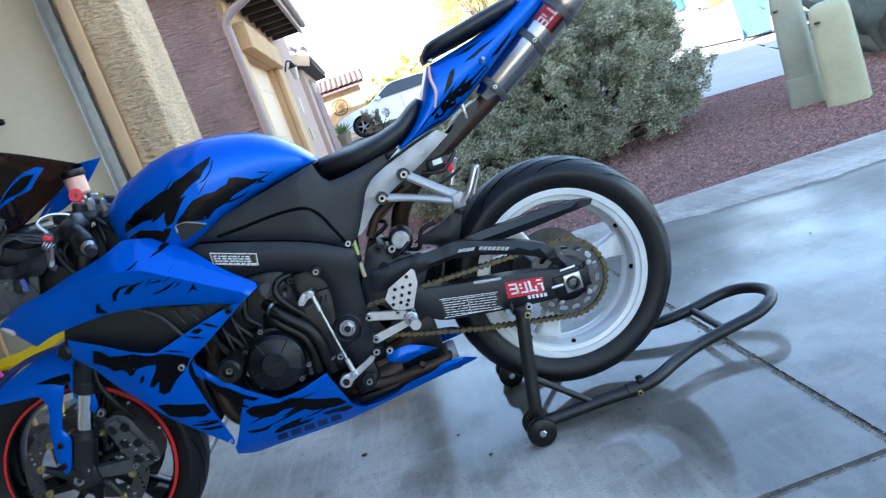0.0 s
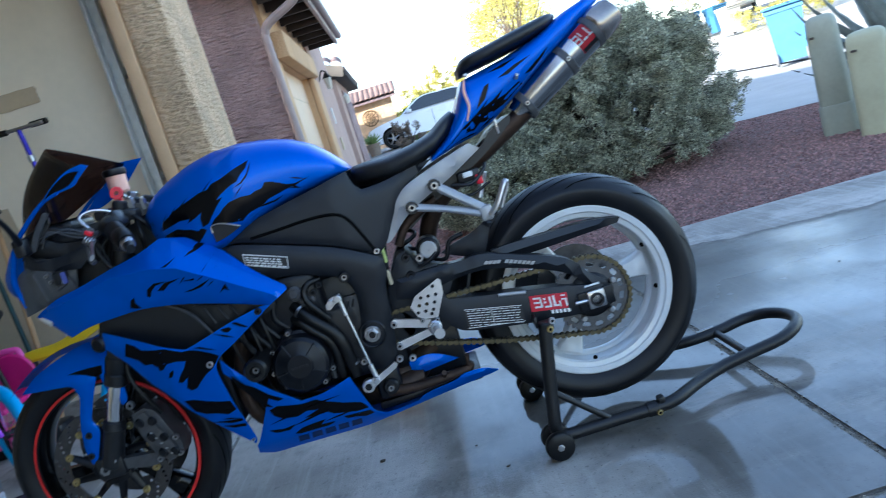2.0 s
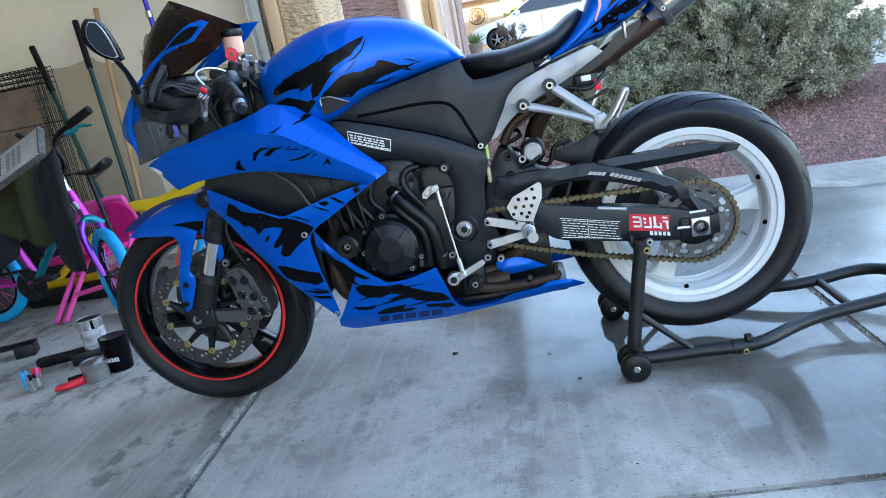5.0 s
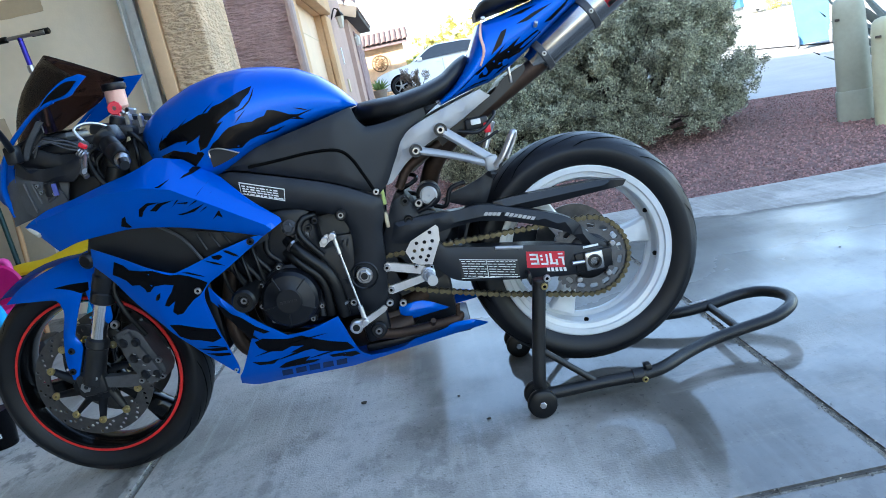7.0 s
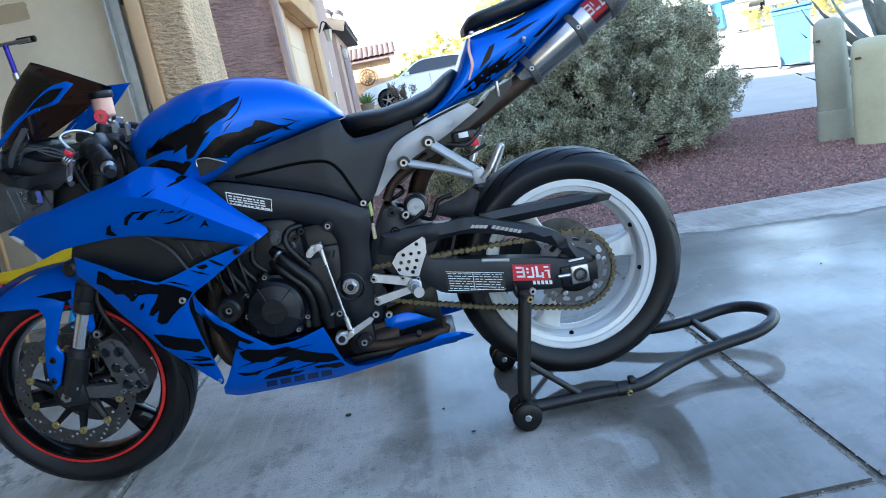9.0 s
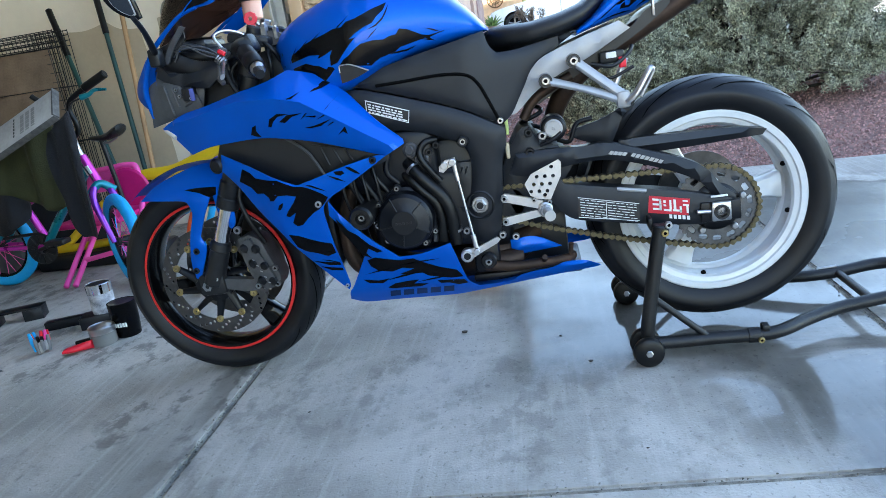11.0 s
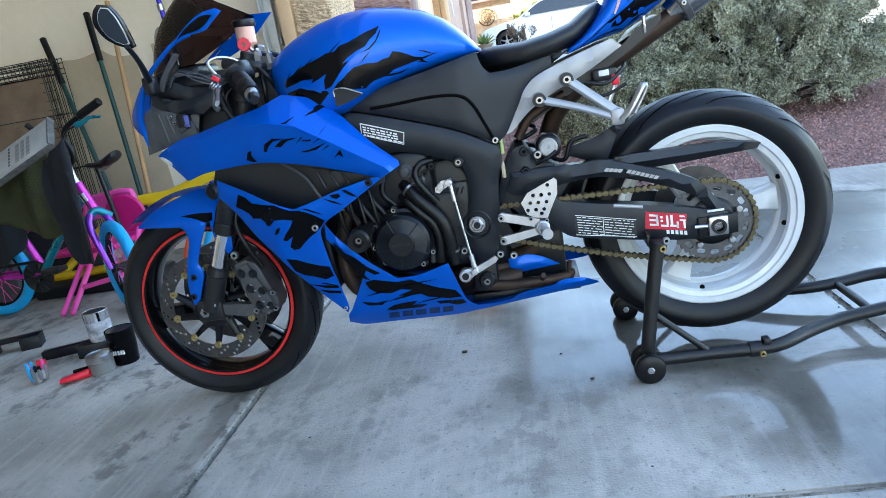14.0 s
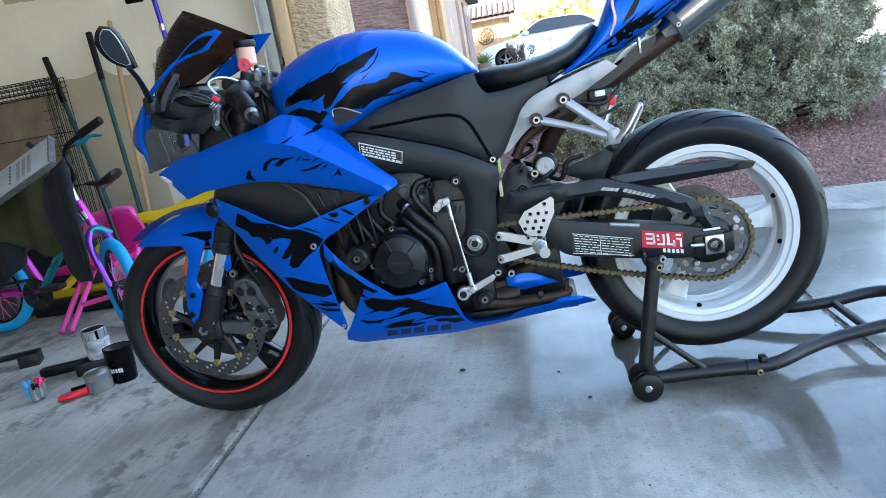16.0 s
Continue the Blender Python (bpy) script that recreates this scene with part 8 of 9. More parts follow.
part("collector", tube([(0.68, -0.03, 0.262), (0.78, -0.06, 0.275), (0.86, -0.04, 0.29), (0.95, 0.0, 0.35)], [0.045, 0.05, 0.045, 0.035]), M["rust"], bike, "rusty exhaust collector")
part("collector_shell", loft([[(x, -0.085 + w * math.cos(a), 0.268 + 0.03 * math.sin(a)) for a in np.linspace(0, 2 * math.pi, 16, endpoint=False)] for x, w in ((0.76, 0.02), (0.78, 0.04), (0.84, 0.045), (0.88, 0.02))]), M["rust"], bike)
# added dark block: keeps bright ground from showing through the belly gap
part("inner_shield", box(0.72, 1.0, -0.05, 0.05, 0.245, 0.4, 0.01), M["black"], bike, "dark backing added to darken the belly gap")
part("belly_liner", box(0.74, 1.03, -0.1, 0.1, 0.214, 0.236, 0.006), M["black"], bike, "dark belly liner")
# side stand folded back
part("side_stand", merge(tube([(0.78, -0.13, 0.27), (0.86, -0.14, 0.262), (0.99, -0.142, 0.268), (1.01, -0.145, 0.285)], [0.016, 0.013, 0.0125, 0.008]), tube([(0.93, -0.142, 0.266), (0.935, -0.165, 0.285)], 0.007), tube([(1.0, -0.145, 0.275), (1.005, -0.15, 0.31)], 0.006)), M["rust"], bike, "worn brown side stand folded up")
part("stand_bracket", merge(box(0.75, 0.82, -0.135, -0.1, 0.25, 0.34, 0.012), rod((0.79, -0.13, 0.285), (0.79, -0.15, 0.285), 0.022)), M["engine"], bike)
for p, m_ in (((0.835, 0.353), M["alu"]), ((0.868, 0.345), M["alu"]), ((0.745, 0.375), M["steel"]), ((0.79, 0.285), M["steel"])):
    bolt((p[0], -0.152, p[1]), 0.0095, bike, "case_bolt", material=m_)

# -- foot controls
rs = part("rearset", merge(plate([(0.846, 0.462), (0.856, 0.468), (0.945, 0.44), (0.955, 0.412), (0.945, 0.405), (0.93, 0.422), (0.86, 0.445), (0.848, 0.446)], -0.2, -0.188, 0.003), plate([(0.843, 0.39), (0.85, 0.386), (0.945, 0.402), (0.95, 0.415), (0.93, 0.418), (0.853, 0.408), (0.845, 0.406)], -0.2, -0.188, 0.003), rod((0.95, -0.185, 0.42), (0.95, -0.215, 0.42), 0.018)), M["alu"], bike, "machined aluminium rearset")
for p in ((0.853, 0.456), (0.85, 0.398)):
    bolt((p[0], -0.2, p[1]), 0.0085, rs, "rearset_bolt")
part("foot_peg", merge(lathe([(0, 0), (0.011, 0), (0.011, 0.07), (0.013, 0.072), (0.013, 0.08), (0, 0.08)], (0.952, -0.21, 0.418), (0.1, -1, 0.05), 14), rod((0.952, -0.205, 0.418), (0.952, -0.23, 0.418), 0.016, seg=8)), M["silver"], rs, "aluminium footpeg", angle=20)
heel_holes = []
for row, (n, x0, z0) in enumerate(((1, 0.975, 0.522), (3, 0.938, 0.502), (3, 0.929, 0.484), (3, 0.921, 0.467), (1, 0.953, 0.455))):
    for i in range(n):
        cx, cz = x0 + 0.0195 * i, z0 - 0.0012 * i
        heel_holes.append([(cx + 0.0048 * math.cos(b), cz + 0.0048 * math.sin(b)) for b in np.linspace(0, 2 * math.pi, 10, endpoint=False)])
part("heel_plate", panel([(0.907, 0.487), (0.918, 0.457), (0.935, 0.447), (0.966, 0.442), (0.975, 0.46), (0.996, 0.498), (0.999, 0.53), (0.993, 0.537), (0.955, 0.522), (0.925, 0.51)], lambda x, z: -0.207, 0.004, 0.03, 0, 0, heel_holes, curve=False), M["alu"], rs, "drilled aluminium heel plate", smooth=False)
for p in ((0.925, 0.445), (0.962, 0.436)):
    bolt((p[0], -0.207, p[1]), 0.006, rs, "plate_bolt")
lk = part("shift_linkage", rod((0.745, -0.198, 0.535), (0.766, -0.198, 0.36), 0.0034), M["chrome"], bike, "bright shift rod")
part("rod_joint", merge(rod((0.742, -0.198, 0.56), (0.746, -0.198, 0.515), 0.0055), rod((0.739, -0.185, 0.563), (0.739, -0.207, 0.563), 0.0095)), M["alu"], lk)
part("rod_joint", merge(rod((0.764, -0.198, 0.375), (0.768, -0.198, 0.34), 0.0065), rod((0.768, -0.19, 0.33), (0.768, -0.207, 0.33), 0.0085)), M["alu"], lk)
part("shift_arm", merge(plate([(0.703, 0.553), (0.72, 0.568), (0.745, 0.572), (0.747, 0.556), (0.725, 0.548), (0.712, 0.538), (0.702, 0.542)], -0.19, -0.18, 0.002), rod((0.717, -0.17, 0.555), (0.717, -0.195, 0.555), 0.0095)), M["alu"], lk)
part("shift_lever", merge(plate([(0.735, 0.308), (0.745, 0.306), (0.77, 0.32), (0.822, 0.344), (0.83, 0.352), (0.822, 0.36), (0.77, 0.338), (0.74, 0.336), (0.732, 0.325)], -0.195, -0.185, 0.002), rod((0.742, -0.17, 0.32), (0.742, -0.2, 0.32), 0.017)), M["alu"], lk, "machined shift lever")
part("lever_centre", lathe([(0, 0.002), (0.009, 0.002), (0.009, 0), (0, 0)], (0.742, -0.2, 0.32), (0, -1, 0), 16), M["engine"], lk)

# ---- paddock stand ----
st = thing("paddock_stand", "black steel paddock stand under the rear swingarm", "motorcycle stand", at=(1.4, 0, 0))
near_p = [(1.165, -0.215, 0.05), (1.2, -0.213, 0.04), (1.33, -0.213, 0.04), (1.43, -0.217, 0.04), (1.49, -0.208, 0.042), (1.57, -0.16, 0.045), (1.65, -0.125, 0.05), (1.74, -0.112, 0.058), (1.83, -0.112, 0.07), (1.885, -0.088, 0.078), (1.92, -0.045, 0.08), (1.93, 0, 0.08)]
part("base_tube", tube(near_p + [(x, -y, z) for x, y, z in near_p[-2::-1]], 0.0165, seg=14, steps=5), M["stand"], st)
for s in (-1, 1):
    post = part("upright", merge(tube([(1.168, s * 0.213, 0.06), (1.172, s * 0.213, 0.1), (1.2, s * 0.205, 0.25), (1.218, s * 0.2, 0.335)], 0.0175, seg=14), rod((1.218, s * 0.2, 0.325), (1.22, s * 0.2, 0.345), 0.019)), M["stand"], st)
    part("support_bracket", merge(box(1.2, 1.24, min(s * 0.14, s * 0.2), max(s * 0.14, s * 0.2), 0.318, 0.334, 0.004), box(1.195, 1.203, min(s * 0.14, s * 0.19), max(s * 0.14, s * 0.19), 0.33, 0.36, 0.002)), M["stand"], post)
    bolt((1.226, s * 0.205 - 0.014, 0.328), 0.009, post, "clamp_bolt", material=M["brass"])
    bolt((1.237, s * 0.2 - 0.012, 0.345), 0.009, post, "clamp_bolt", material=M["alu"])
    part("brace", rod((1.185, s * 0.21, 0.165), (1.315, s * 0.213, 0.045), 0.0085), M["stand"], st)
    part("sleeve", merge(rod((1.405, s * 0.215, 0.04), (1.44, s * 0.217, 0.04), 0.0195), box(1.44, 1.458, s * 0.216 - 0.013, s * 0.216 + 0.013, 0.05, 0.068, 0.004)), M["stand"], st)
    bolt((1.434, s * 0.217 - 0.019, 0.034), 0.008, st, "sleeve_bolt", material=M["brass"])
    for dy in (-0.042, 0.022):
        wheel = part("stand_wheel", lathe([(0.008, -0.014), (0.03, -0.014), (0.036, -0.01), (0.038, -0.004), (0.038, 0.004), (0.036, 0.01), (0.03, 0.014), (0.008, 0.014)], (1.162, s * 0.215 + dy, 0.0385), Y, 36, True), M["hose"], st, "small black plastic wheel")
        part("wheel_nut", merge(rod((1.162, s * 0.215 + dy - 0.016, 0.0385), (1.162, s * 0.215 + dy + 0.016, 0.0385), 0.0095, seg=6)), M["steel"], wheel)
part("cross_bar", rod((1.742, -0.112, 0.057), (1.742, 0.112, 0.057), 0.011), M["stand"], st)
part("worn_mark", tube([(1.69, 0.118, 0.0705), (1.74, 0.111, 0.0765)], 0.004, smooth=False), M["silver"], st, "scuffed pale lettering")


# ---- cars ----
def car(name, label, x, y, turn, L_, top, paint, cab=None, seed=1):
    """A parked car: body, glass, wheels, lights. Its nose points along -x before turning."""
    z = rise(x, y)
    t = thing(name, label, "car", at=(x, y, z), turn=turn)
    half = 0.9
    if cab is None:
        prof = [(0.0, 0.55), (0.04, 0.72), (0.35, 0.86), (1.15, 0.98), (1.3, 1.02), (2.0, top - 0.03), (2.7, top), (3.5, top - 0.06), (4.2, 1.06), (4.6, 1.02), (L_, 0.8), (L_ - 0.02, 0.4), (3.9, 0.24), (0.6, 0.24), (0.05, 0.32)]
        glass = [(1.42, 1.02), (2.06, top - 0.07), (2.7, top - 0.05), (3.42, top - 0.11), (3.95, 1.04)]
        wx = (0.82, L_ - 0.95)
    else:
        prof = [(0.0, 0.6), (0.02, 1.0), (0.3, 1.12), (1.4, 1.18), (2.1, top), (3.1, top), (3.35, 1.2), (L_, 1.15), (L_, 0.55), (L_ - 0.7, 0.4), (0.6, 0.4), (0.05, 0.45)]
        glass = [(1.55, 1.2), (2.15, top - 0.08), (3.0, top - 0.08), (3.15, 1.2)]
        wx = (0.9, L_ - 1.05)
    rings = []
    for s, k in ((-1, 0.9), (-0.97, 0.97), (-0.8, 1.0), (0.8, 1.0), (0.97, 0.97), (1, 0.9)):
        cz = 0.7
        rings.append([(px if k == 1 else L_ / 2 + (px - L_ / 2) * (0.97 + 0.03 * k), s * half * (1 - 0.22 * max(0, pz - 0.95) / 0.5), cz + (pz - cz) * (k * 0.3 + 0.7)) for px, pz in rounded(prof, 60, 3)])
    body = part("body", loft(rings), paint, t, local=True, angle=30)
    for s in (-1, 1):
        part("side_window", panel(glass, lambda px, pz, s=s: s * (half * (1 - 0.22 * max(0, pz - 0.95) / 0.5) + 0.006), 0.01, 0.1, 0, 0), M["car_glass"], t, "dark side glass", local=True)
        part("door_line", box(2.35, 2.36, s * 0.9 - 0.01, s * 0.9 + 0.01, 0.35, 0.95), M["groove"], body, local=True)
        part("door_handle", box(2.15, 2.3, s * 0.9 - 0.015, s * 0.9 + 0.015, 0.86, 0.89, 0.006), paint, body, local=True)
        part("side_mirror", box(1.5, 1.68, s * 1.0 - 0.09, s * 1.0 + 0.09, 1.0, 1.12, 0.03), paint, body, local=True)
        part("headlight", box(0.06, 0.4, s * 0.7 - 0.16, s * 0.7 + 0.16, 0.68, 0.8, 0.03), M["lamp_glass"], body, "clear headlight", local=True)
        for cx in wx:
            c = Vector((cx, s * 0.84, 0.33))
            part("wheel_arch", lathe([(0, -0.004), (0.375, -0.004), (0.375, 0.004), (0, 0.004)], (cx, s * 0.903, 0.35), Y, 40), M["groove"], body, local=True)
            w = part("wheel", lathe([(0.22, -0.1), (0.3, -0.1), (0.33, -0.07), (0.33, 0.07), (0.3, 0.1), (0.22, 0.1)], c, Y, 36, True), M["rubber"], t, local=True)
            part("rim", merge(lathe([(0.2, -0.06), (0.23, -0.1), (0.23, 0.1), (0.2, 0.06)], c, Y, 36, True), lathe([(0, -0.08), (0.06, -0.08), (0.06, 0.08), (0, 0.08)], c, Y, 20),
                              *[tube([c + Vector((0.05 * math.cos(a), s * 0.08, 0.05 * math.sin(a))), c + Vector((0.21 * math.cos(a), s * 0.09, 0.21 * math.sin(a)))], [0.03, 0.02], seg=6, smooth=False) for a in np.arange(5) * 2 * math.pi / 5 + 0.3]), M["steel"], w, "alloy rim", local=True)
    part("windscreen", loft([[(1.36, -0.75, 1.03), (1.36, 0.75, 1.03), (2.0, 0.62, top - 0.03), (2.0, -0.62, top - 0.03)], [(1.34, -0.75, 1.045), (1.34, 0.75, 1.045), (1.98, 0.62, top - 0.015), (1.98, -0.62, top - 0.015)]]), M["car_glass"], t, "dark windscreen", local=True, smooth=False)
    if cab is not None:
        part("grille", box(-0.02, 0.02, -0.6, 0.6, 0.65, 0.95, 0.01), M["bin_grey"], t, local=True)
        part("bumper", box(-0.08, 0.1, -0.88, 0.88, 0.42, 0.62, 0.04), M["steel"], t, local=True)
    return t


car("parked_car", "white sedan parked on the neighbour's driveway", -0.2, 23.9, 0, 4.7, 1.46, M["car_white"])
car("pickup_truck", "beige pickup truck parked across the street", 18.4, 34.0, 62, 5.4, 1.85, M["car_tan"], cab=1)

# ---- things along the garage wall ----
def garden_tool(a, b, r, grip, label, shaft, grip_mat):
    t = thing("tool_handle", label, "tool", at=(b[0], b[1], 0), group="poles leaning on the wall")
    A, B = Vector(a), Vector(b)
    part("shaft", rod(A, B, r), shaft, t)
    if grip:
        part("grip", rod(A + (A - B).normalized() * 0.004, A.lerp(B, grip), r * 1.35, seg=14), grip_mat, t, "black foam grip")
        part("ferrule", rod(A.lerp(B, 0.76), A.lerp(B, 0.79), r * 1.25), M["dark_metal"], t)
    part("head", tube([B + Vector((0, 0, 0.02)), B + Vector((0.02, -0.01, 0.012)), B + Vector((0.12, -0.02, 0.012))], 0.01), M["dark_metal"], t)
    return t


M["green_pole"] = mat("dark green painted pole", (0.006, 0.05, 0.045), 0.3, vary=0.2, coat=0.3)
M["wood"] = mat("pale wooden handle", (0.42, 0.24, 0.11), 0.55, vary=0.2, scale=9)
M["purple_paint"] = mat("violet anodised tube", (0.045, 0.03, 0.42), 0.25, 0.4, 0.1)
M["cardboard"] = mat("brown particle board", (0.17, 0.115, 0.075), 0.9, vary=0.3, scale=9, bump=0.3)
M["wire"] = mat("black coated wire", (0.012, 0.012, 0.012), 0.45, 0.3, 0.2)
M["carton"] = mat("grubby white carton", (0.36, 0.35, 0.34), 0.8, vary=0.25, scale=8)
M["carton_edge"] = mat("scuffed carton edge", (0.3, 0.28, 0.27), 0.85, vary=0.5, scale=40, col2=(0.05, 0.05, 0.05))
M["olive"] = mat("olive cloth", (0.04, 0.042, 0.014), 0.95, vary=0.25, scale=14, bump=0.5, bscale=200)
M["navy"] = mat("black cloth", (0.012, 0.012, 0.016), 0.95, vary=0.25, scale=14, bump=0.5, bscale=200)
M["teal"] = mat("teal metallic paint", (0.0, 0.24, 0.31), 0.25, 0.5, 0.12, coat=0.5)
M["magenta"] = mat("magenta metallic paint", (0.55, 0.015, 0.38), 0.25, 0.5, 0.15, coat=0.5)
M["violet"] = mat("violet metallic paint", (0.32, 0.05, 0.55), 0.2, 0.6, 0.2, coat=0.5)
M["cyan_tyre"] = mat("bright blue tyre", (0.0, 0.36, 0.75), 0.5, vary=0.12, scale=20, bump=0.3, bscale=200)
M["pink"] = mat("hot pink plastic", (0.88, 0.08, 0.38), 0.4, vary=0.08)
M["yellow"] = mat("yellow plastic", (0.75, 0.5, 0.01), 0.4, vary=0.08)
M["orange"] = mat("orange plastic", (0.75, 0.09, 0.015), 0.4, vary=0.08)
garden_tool((-1.807, 2.25, 1.386), (-1.298, 1.78, 0.0), 0.014, 0.2, "dark green pole with a black grip leaning on the wall", M["green_pole"], M["hose"])
garden_tool((-1.494, 2.25, 1.477), (-1.212, 1.817, 0.0), 0.0135, 0.19, "long dark green pole with a black grip against the wall", M["green_pole"], M["hose"])
garden_tool((-1.348, 2.25, 1.521), (-1.178, 1.783, 0.0), 0.014, 0, "pale wooden broom handle leaning on the wall", M["wood"], None)

sc = thing("kick_scooter", "violet kick scooter with black grips against the wall", "scooter", at=(-0.95, 2.1, 0))
part("stem", tube([(-0.985, 2.12, 1.575), (-0.955, 2.1, 1.2), (-0.9, 2.05, 0.16)], 0.014, steps=2), M["purple_paint"], sc)
part("handlebar", rod((-1.13, 2.13, 1.585), (-0.84, 2.11, 1.58), 0.011), M["steel"], sc)
for x0, x1 in ((-1.15, -1.05), (-0.92, -0.82)):
    part("grip", rod((x0, 2.125, 1.585), (x1, 2.12, 1.582), 0.017), M["hose"], sc, "black grip")
part("collar", rod((-0.972, 2.11, 1.43), (-0.969, 2.11, 1.39), 0.019), M["steel"], sc)
part("fork_hoop", tube([(-1.0, 2.08, 1.1), (-1.02, 2.07, 1.22), (-0.985, 2.06, 1.29), (-0.945, 2.05, 1.24), (-0.955, 2.05, 1.1)], 0.018), M["steel"], sc, "chromed hoop")
part("fork_cover", tube([(-1.0, 2.07, 1.2), (-0.99, 2.07, 1.05)], 0.02, smooth=False), M["purple_paint"], sc)
part("deck", box(-0.95, -0.5, 2.0, 2.1, 0.07, 0.1, 0.01), M["purple_paint"], sc)
for x in (-0.92, -0.46):
    part("wheel", lathe([(0, -0.012), (0.04, -0.012), (0.05, 0), (0.04, 0.012), (0, 0.012)], (x, 2.05, 0.05), Y, 24), M["pink"], sc)

crate = thing("dog_crate", "folded black wire dog crate with a brown board", "crate", at=(-2.05, 2.08, 0))
part("board", box(-2.55, -1.77, 2.08, 2.1, 0.18, 1.16, 0.004), M["cardboard"], crate, "stained brown board")
for yy in (2.05, 2.13, 2.19):
    for z in (0.12, 0.3, 0.62, 0.94, 1.17, 1.2, 1.23, 1.255):
        part("wire", rod((-2.6, yy, z), (-1.69, yy, z), 0.0028, seg=6), M["wire"], crate)
    for i in range(9 if yy > 2.06 else 3):
        x = -1.69 - 0.028 * i
        part("wire", rod((x, yy, 0.1), (x, yy, 1.26), 0.0025, seg=6), M["wire"], crate)
for i in range(34):
    x = -1.72 - 0.026 * i
    part("wire", rod((x, 2.05, 1.17), (x, 2.05, 1.256), 0.002, seg=6), M["wire"], crate)
for i in range(20):
    z = 0.14 + 0.052 * i
    part("wire", rod((-1.775, 2.05, z), (-1.69, 2.05, z), 0.002, seg=6), M["wire"], crate)

slab_x = Vector((0.93, -0.06, 0.362)).normalized()      # along the carton, rising to its free end
slab_y = Vector((-0.28, 0.65, 0.71))
slab_y = (slab_y - slab_x * slab_y.dot(slab_x)).normalized()
slab_z = slab_x.cross(slab_y)
slab_m = Matrix.Translation((-1.053, 0.93, 0.804)) @ Matrix((slab_x, slab_y, slab_z)).transposed().to_4x4()
carton = thing("carton", "grubby white flat carton with faded print lying on the clothes", "carton", at=(-1.3, 1.0, 0.75))
part("body", box(-0.78, 0.0, 0.0, 0.15, -0.034, 0.0, 0.004, 2, m=slab_m), M["carton"], carton)
part("end_flap", box(-0.002, 0.007, 0.004, 0.152, -0.03, 0.004, 0.002, m=slab_m), M["carton_edge"], carton, "bent pale end flap")
part("worn_edge", box(-0.775, 0.004, -0.003, 0.0, -0.033, -0.002, 0.001, m=slab_m), M["carton_edge"], carton, "worn grubby edge")
for i in range(3):
    for j in range(9):
        part("print_bar", box(-0.2 + 0.034 * i, -0.178 + 0.034 * i, 0.024 + 0.0115 * j, 0.031 + 0.0115 * j + 0.002 * (j % 2), 0.0, 0.0008, m=slab_m), M["bin_grey"], carton, "faded grey print")
for j in range(6):
    part("print_bar", box(-0.245, -0.237, 0.03 + 0.018 * j, 0.042 + 0.018 * j, 0.0, 0.0008, m=slab_m), M["engine"], carton, "dark print")


def cloth(name, label, pts, y0, material, amp=0.02, freq=26.0, seed=0.0):
    """Hanging cloth with soft vertical folds."""
    bm = panel(pts, lambda x, z: -(4.0 - y0) + amp * math.sin(freq * x + 3 * z + seed) + 0.5 * amp * math.sin(2.3 * freq * x - 5 * z + seed), 0.012, 0.02, 0.02, 0.012)
    bm.transform(Matrix.Translation((0, 4.0, 0)))
    return solo(name, bm, material, label, "clothing", angle=60)


cloth("jacket", "olive green jacket draped over the small bicycle", [(-1.64, 0.64), (-1.49, 0.67), (-1.386, 0.72), (-1.25, 0.76), (-1.2, 0.666), (-1.235, 0.505), (-1.26, 0.385), (-1.333, 0.368), (-1.427, 0.402), (-1.492, 0.447), (-1.561, 0.476), (-1.66, 0.5)], 1.14, M["olive"], 0.024, 22, 0.5)
cloth("jacket", "black jacket hanging off the small bicycle", [(-1.15, 0.735), (-1.06, 0.78), (-1.003, 0.812), (-0.998, 0.729), (-1.003, 0.631), (-1.01, 0.521), (-1.02, 0.398), (-1.036, 0.285), (-1.055, 0.248), (-1.112, 0.258), (-1.146, 0.334), (-1.155, 0.428), (-1.168, 0.531), (-1.17, 0.643)], 0.965, M["navy"], 0.02, 30, 2.0)
cloth("jacket", "dark jacket under the olive one", [(-1.73, 0.505), (-1.571, 0.491), (-1.5, 0.452), (-1.485, 0.411), (-1.515, 0.34), (-1.587, 0.296), (-1.649, 0.272), (-1.75, 0.281)], 1.16, M["navy"], 0.018, 30, 1.0)


def spoked_wheel(name, c, r, turn, tyre_mat, parent, tw=0.022, spokes=20, spoke_mat=None):
    ax = Vector((-math.sin(radians(turn)), math.cos(radians(turn)), 0))
    rad = Vector((math.cos(radians(turn)), math.sin(radians(turn)), 0))
    c = Vector(c)
    prof = [(r - tw + tw * math.cos(a), tw * math.sin(a)) for a in np.linspace(0, 2 * math.pi, 12, endpoint=False)]
    w = part(name, lathe(prof, c, ax, 48, True), tyre_mat, parent, "bright blue tyre")
    part("rim", lathe([(r - 2 * tw - 0.008, -0.012), (r - 2 * tw + 0.004, -0.012), (r - 2 * tw + 0.004, 0.012), (r - 2 * tw - 0.008, 0.012)], c, ax, 48, True), M["black_rim"], w)
    part("hub", rod(c - ax * 0.04, c + ax * 0.04, 0.018), M["dark_metal"], w)
    for i in range(spokes):
        a = 2 * math.pi * i / spokes
        s = 1 if i % 2 else -1
        part("spoke", rod(c + ax * 0.025 * s, c + (rad * math.cos(a) + Vector((0, 0, 1)) * math.sin(a)) * (r - 2 * tw), 0.0016, seg=5), spoke_mat or M["pink"], w)
    return w


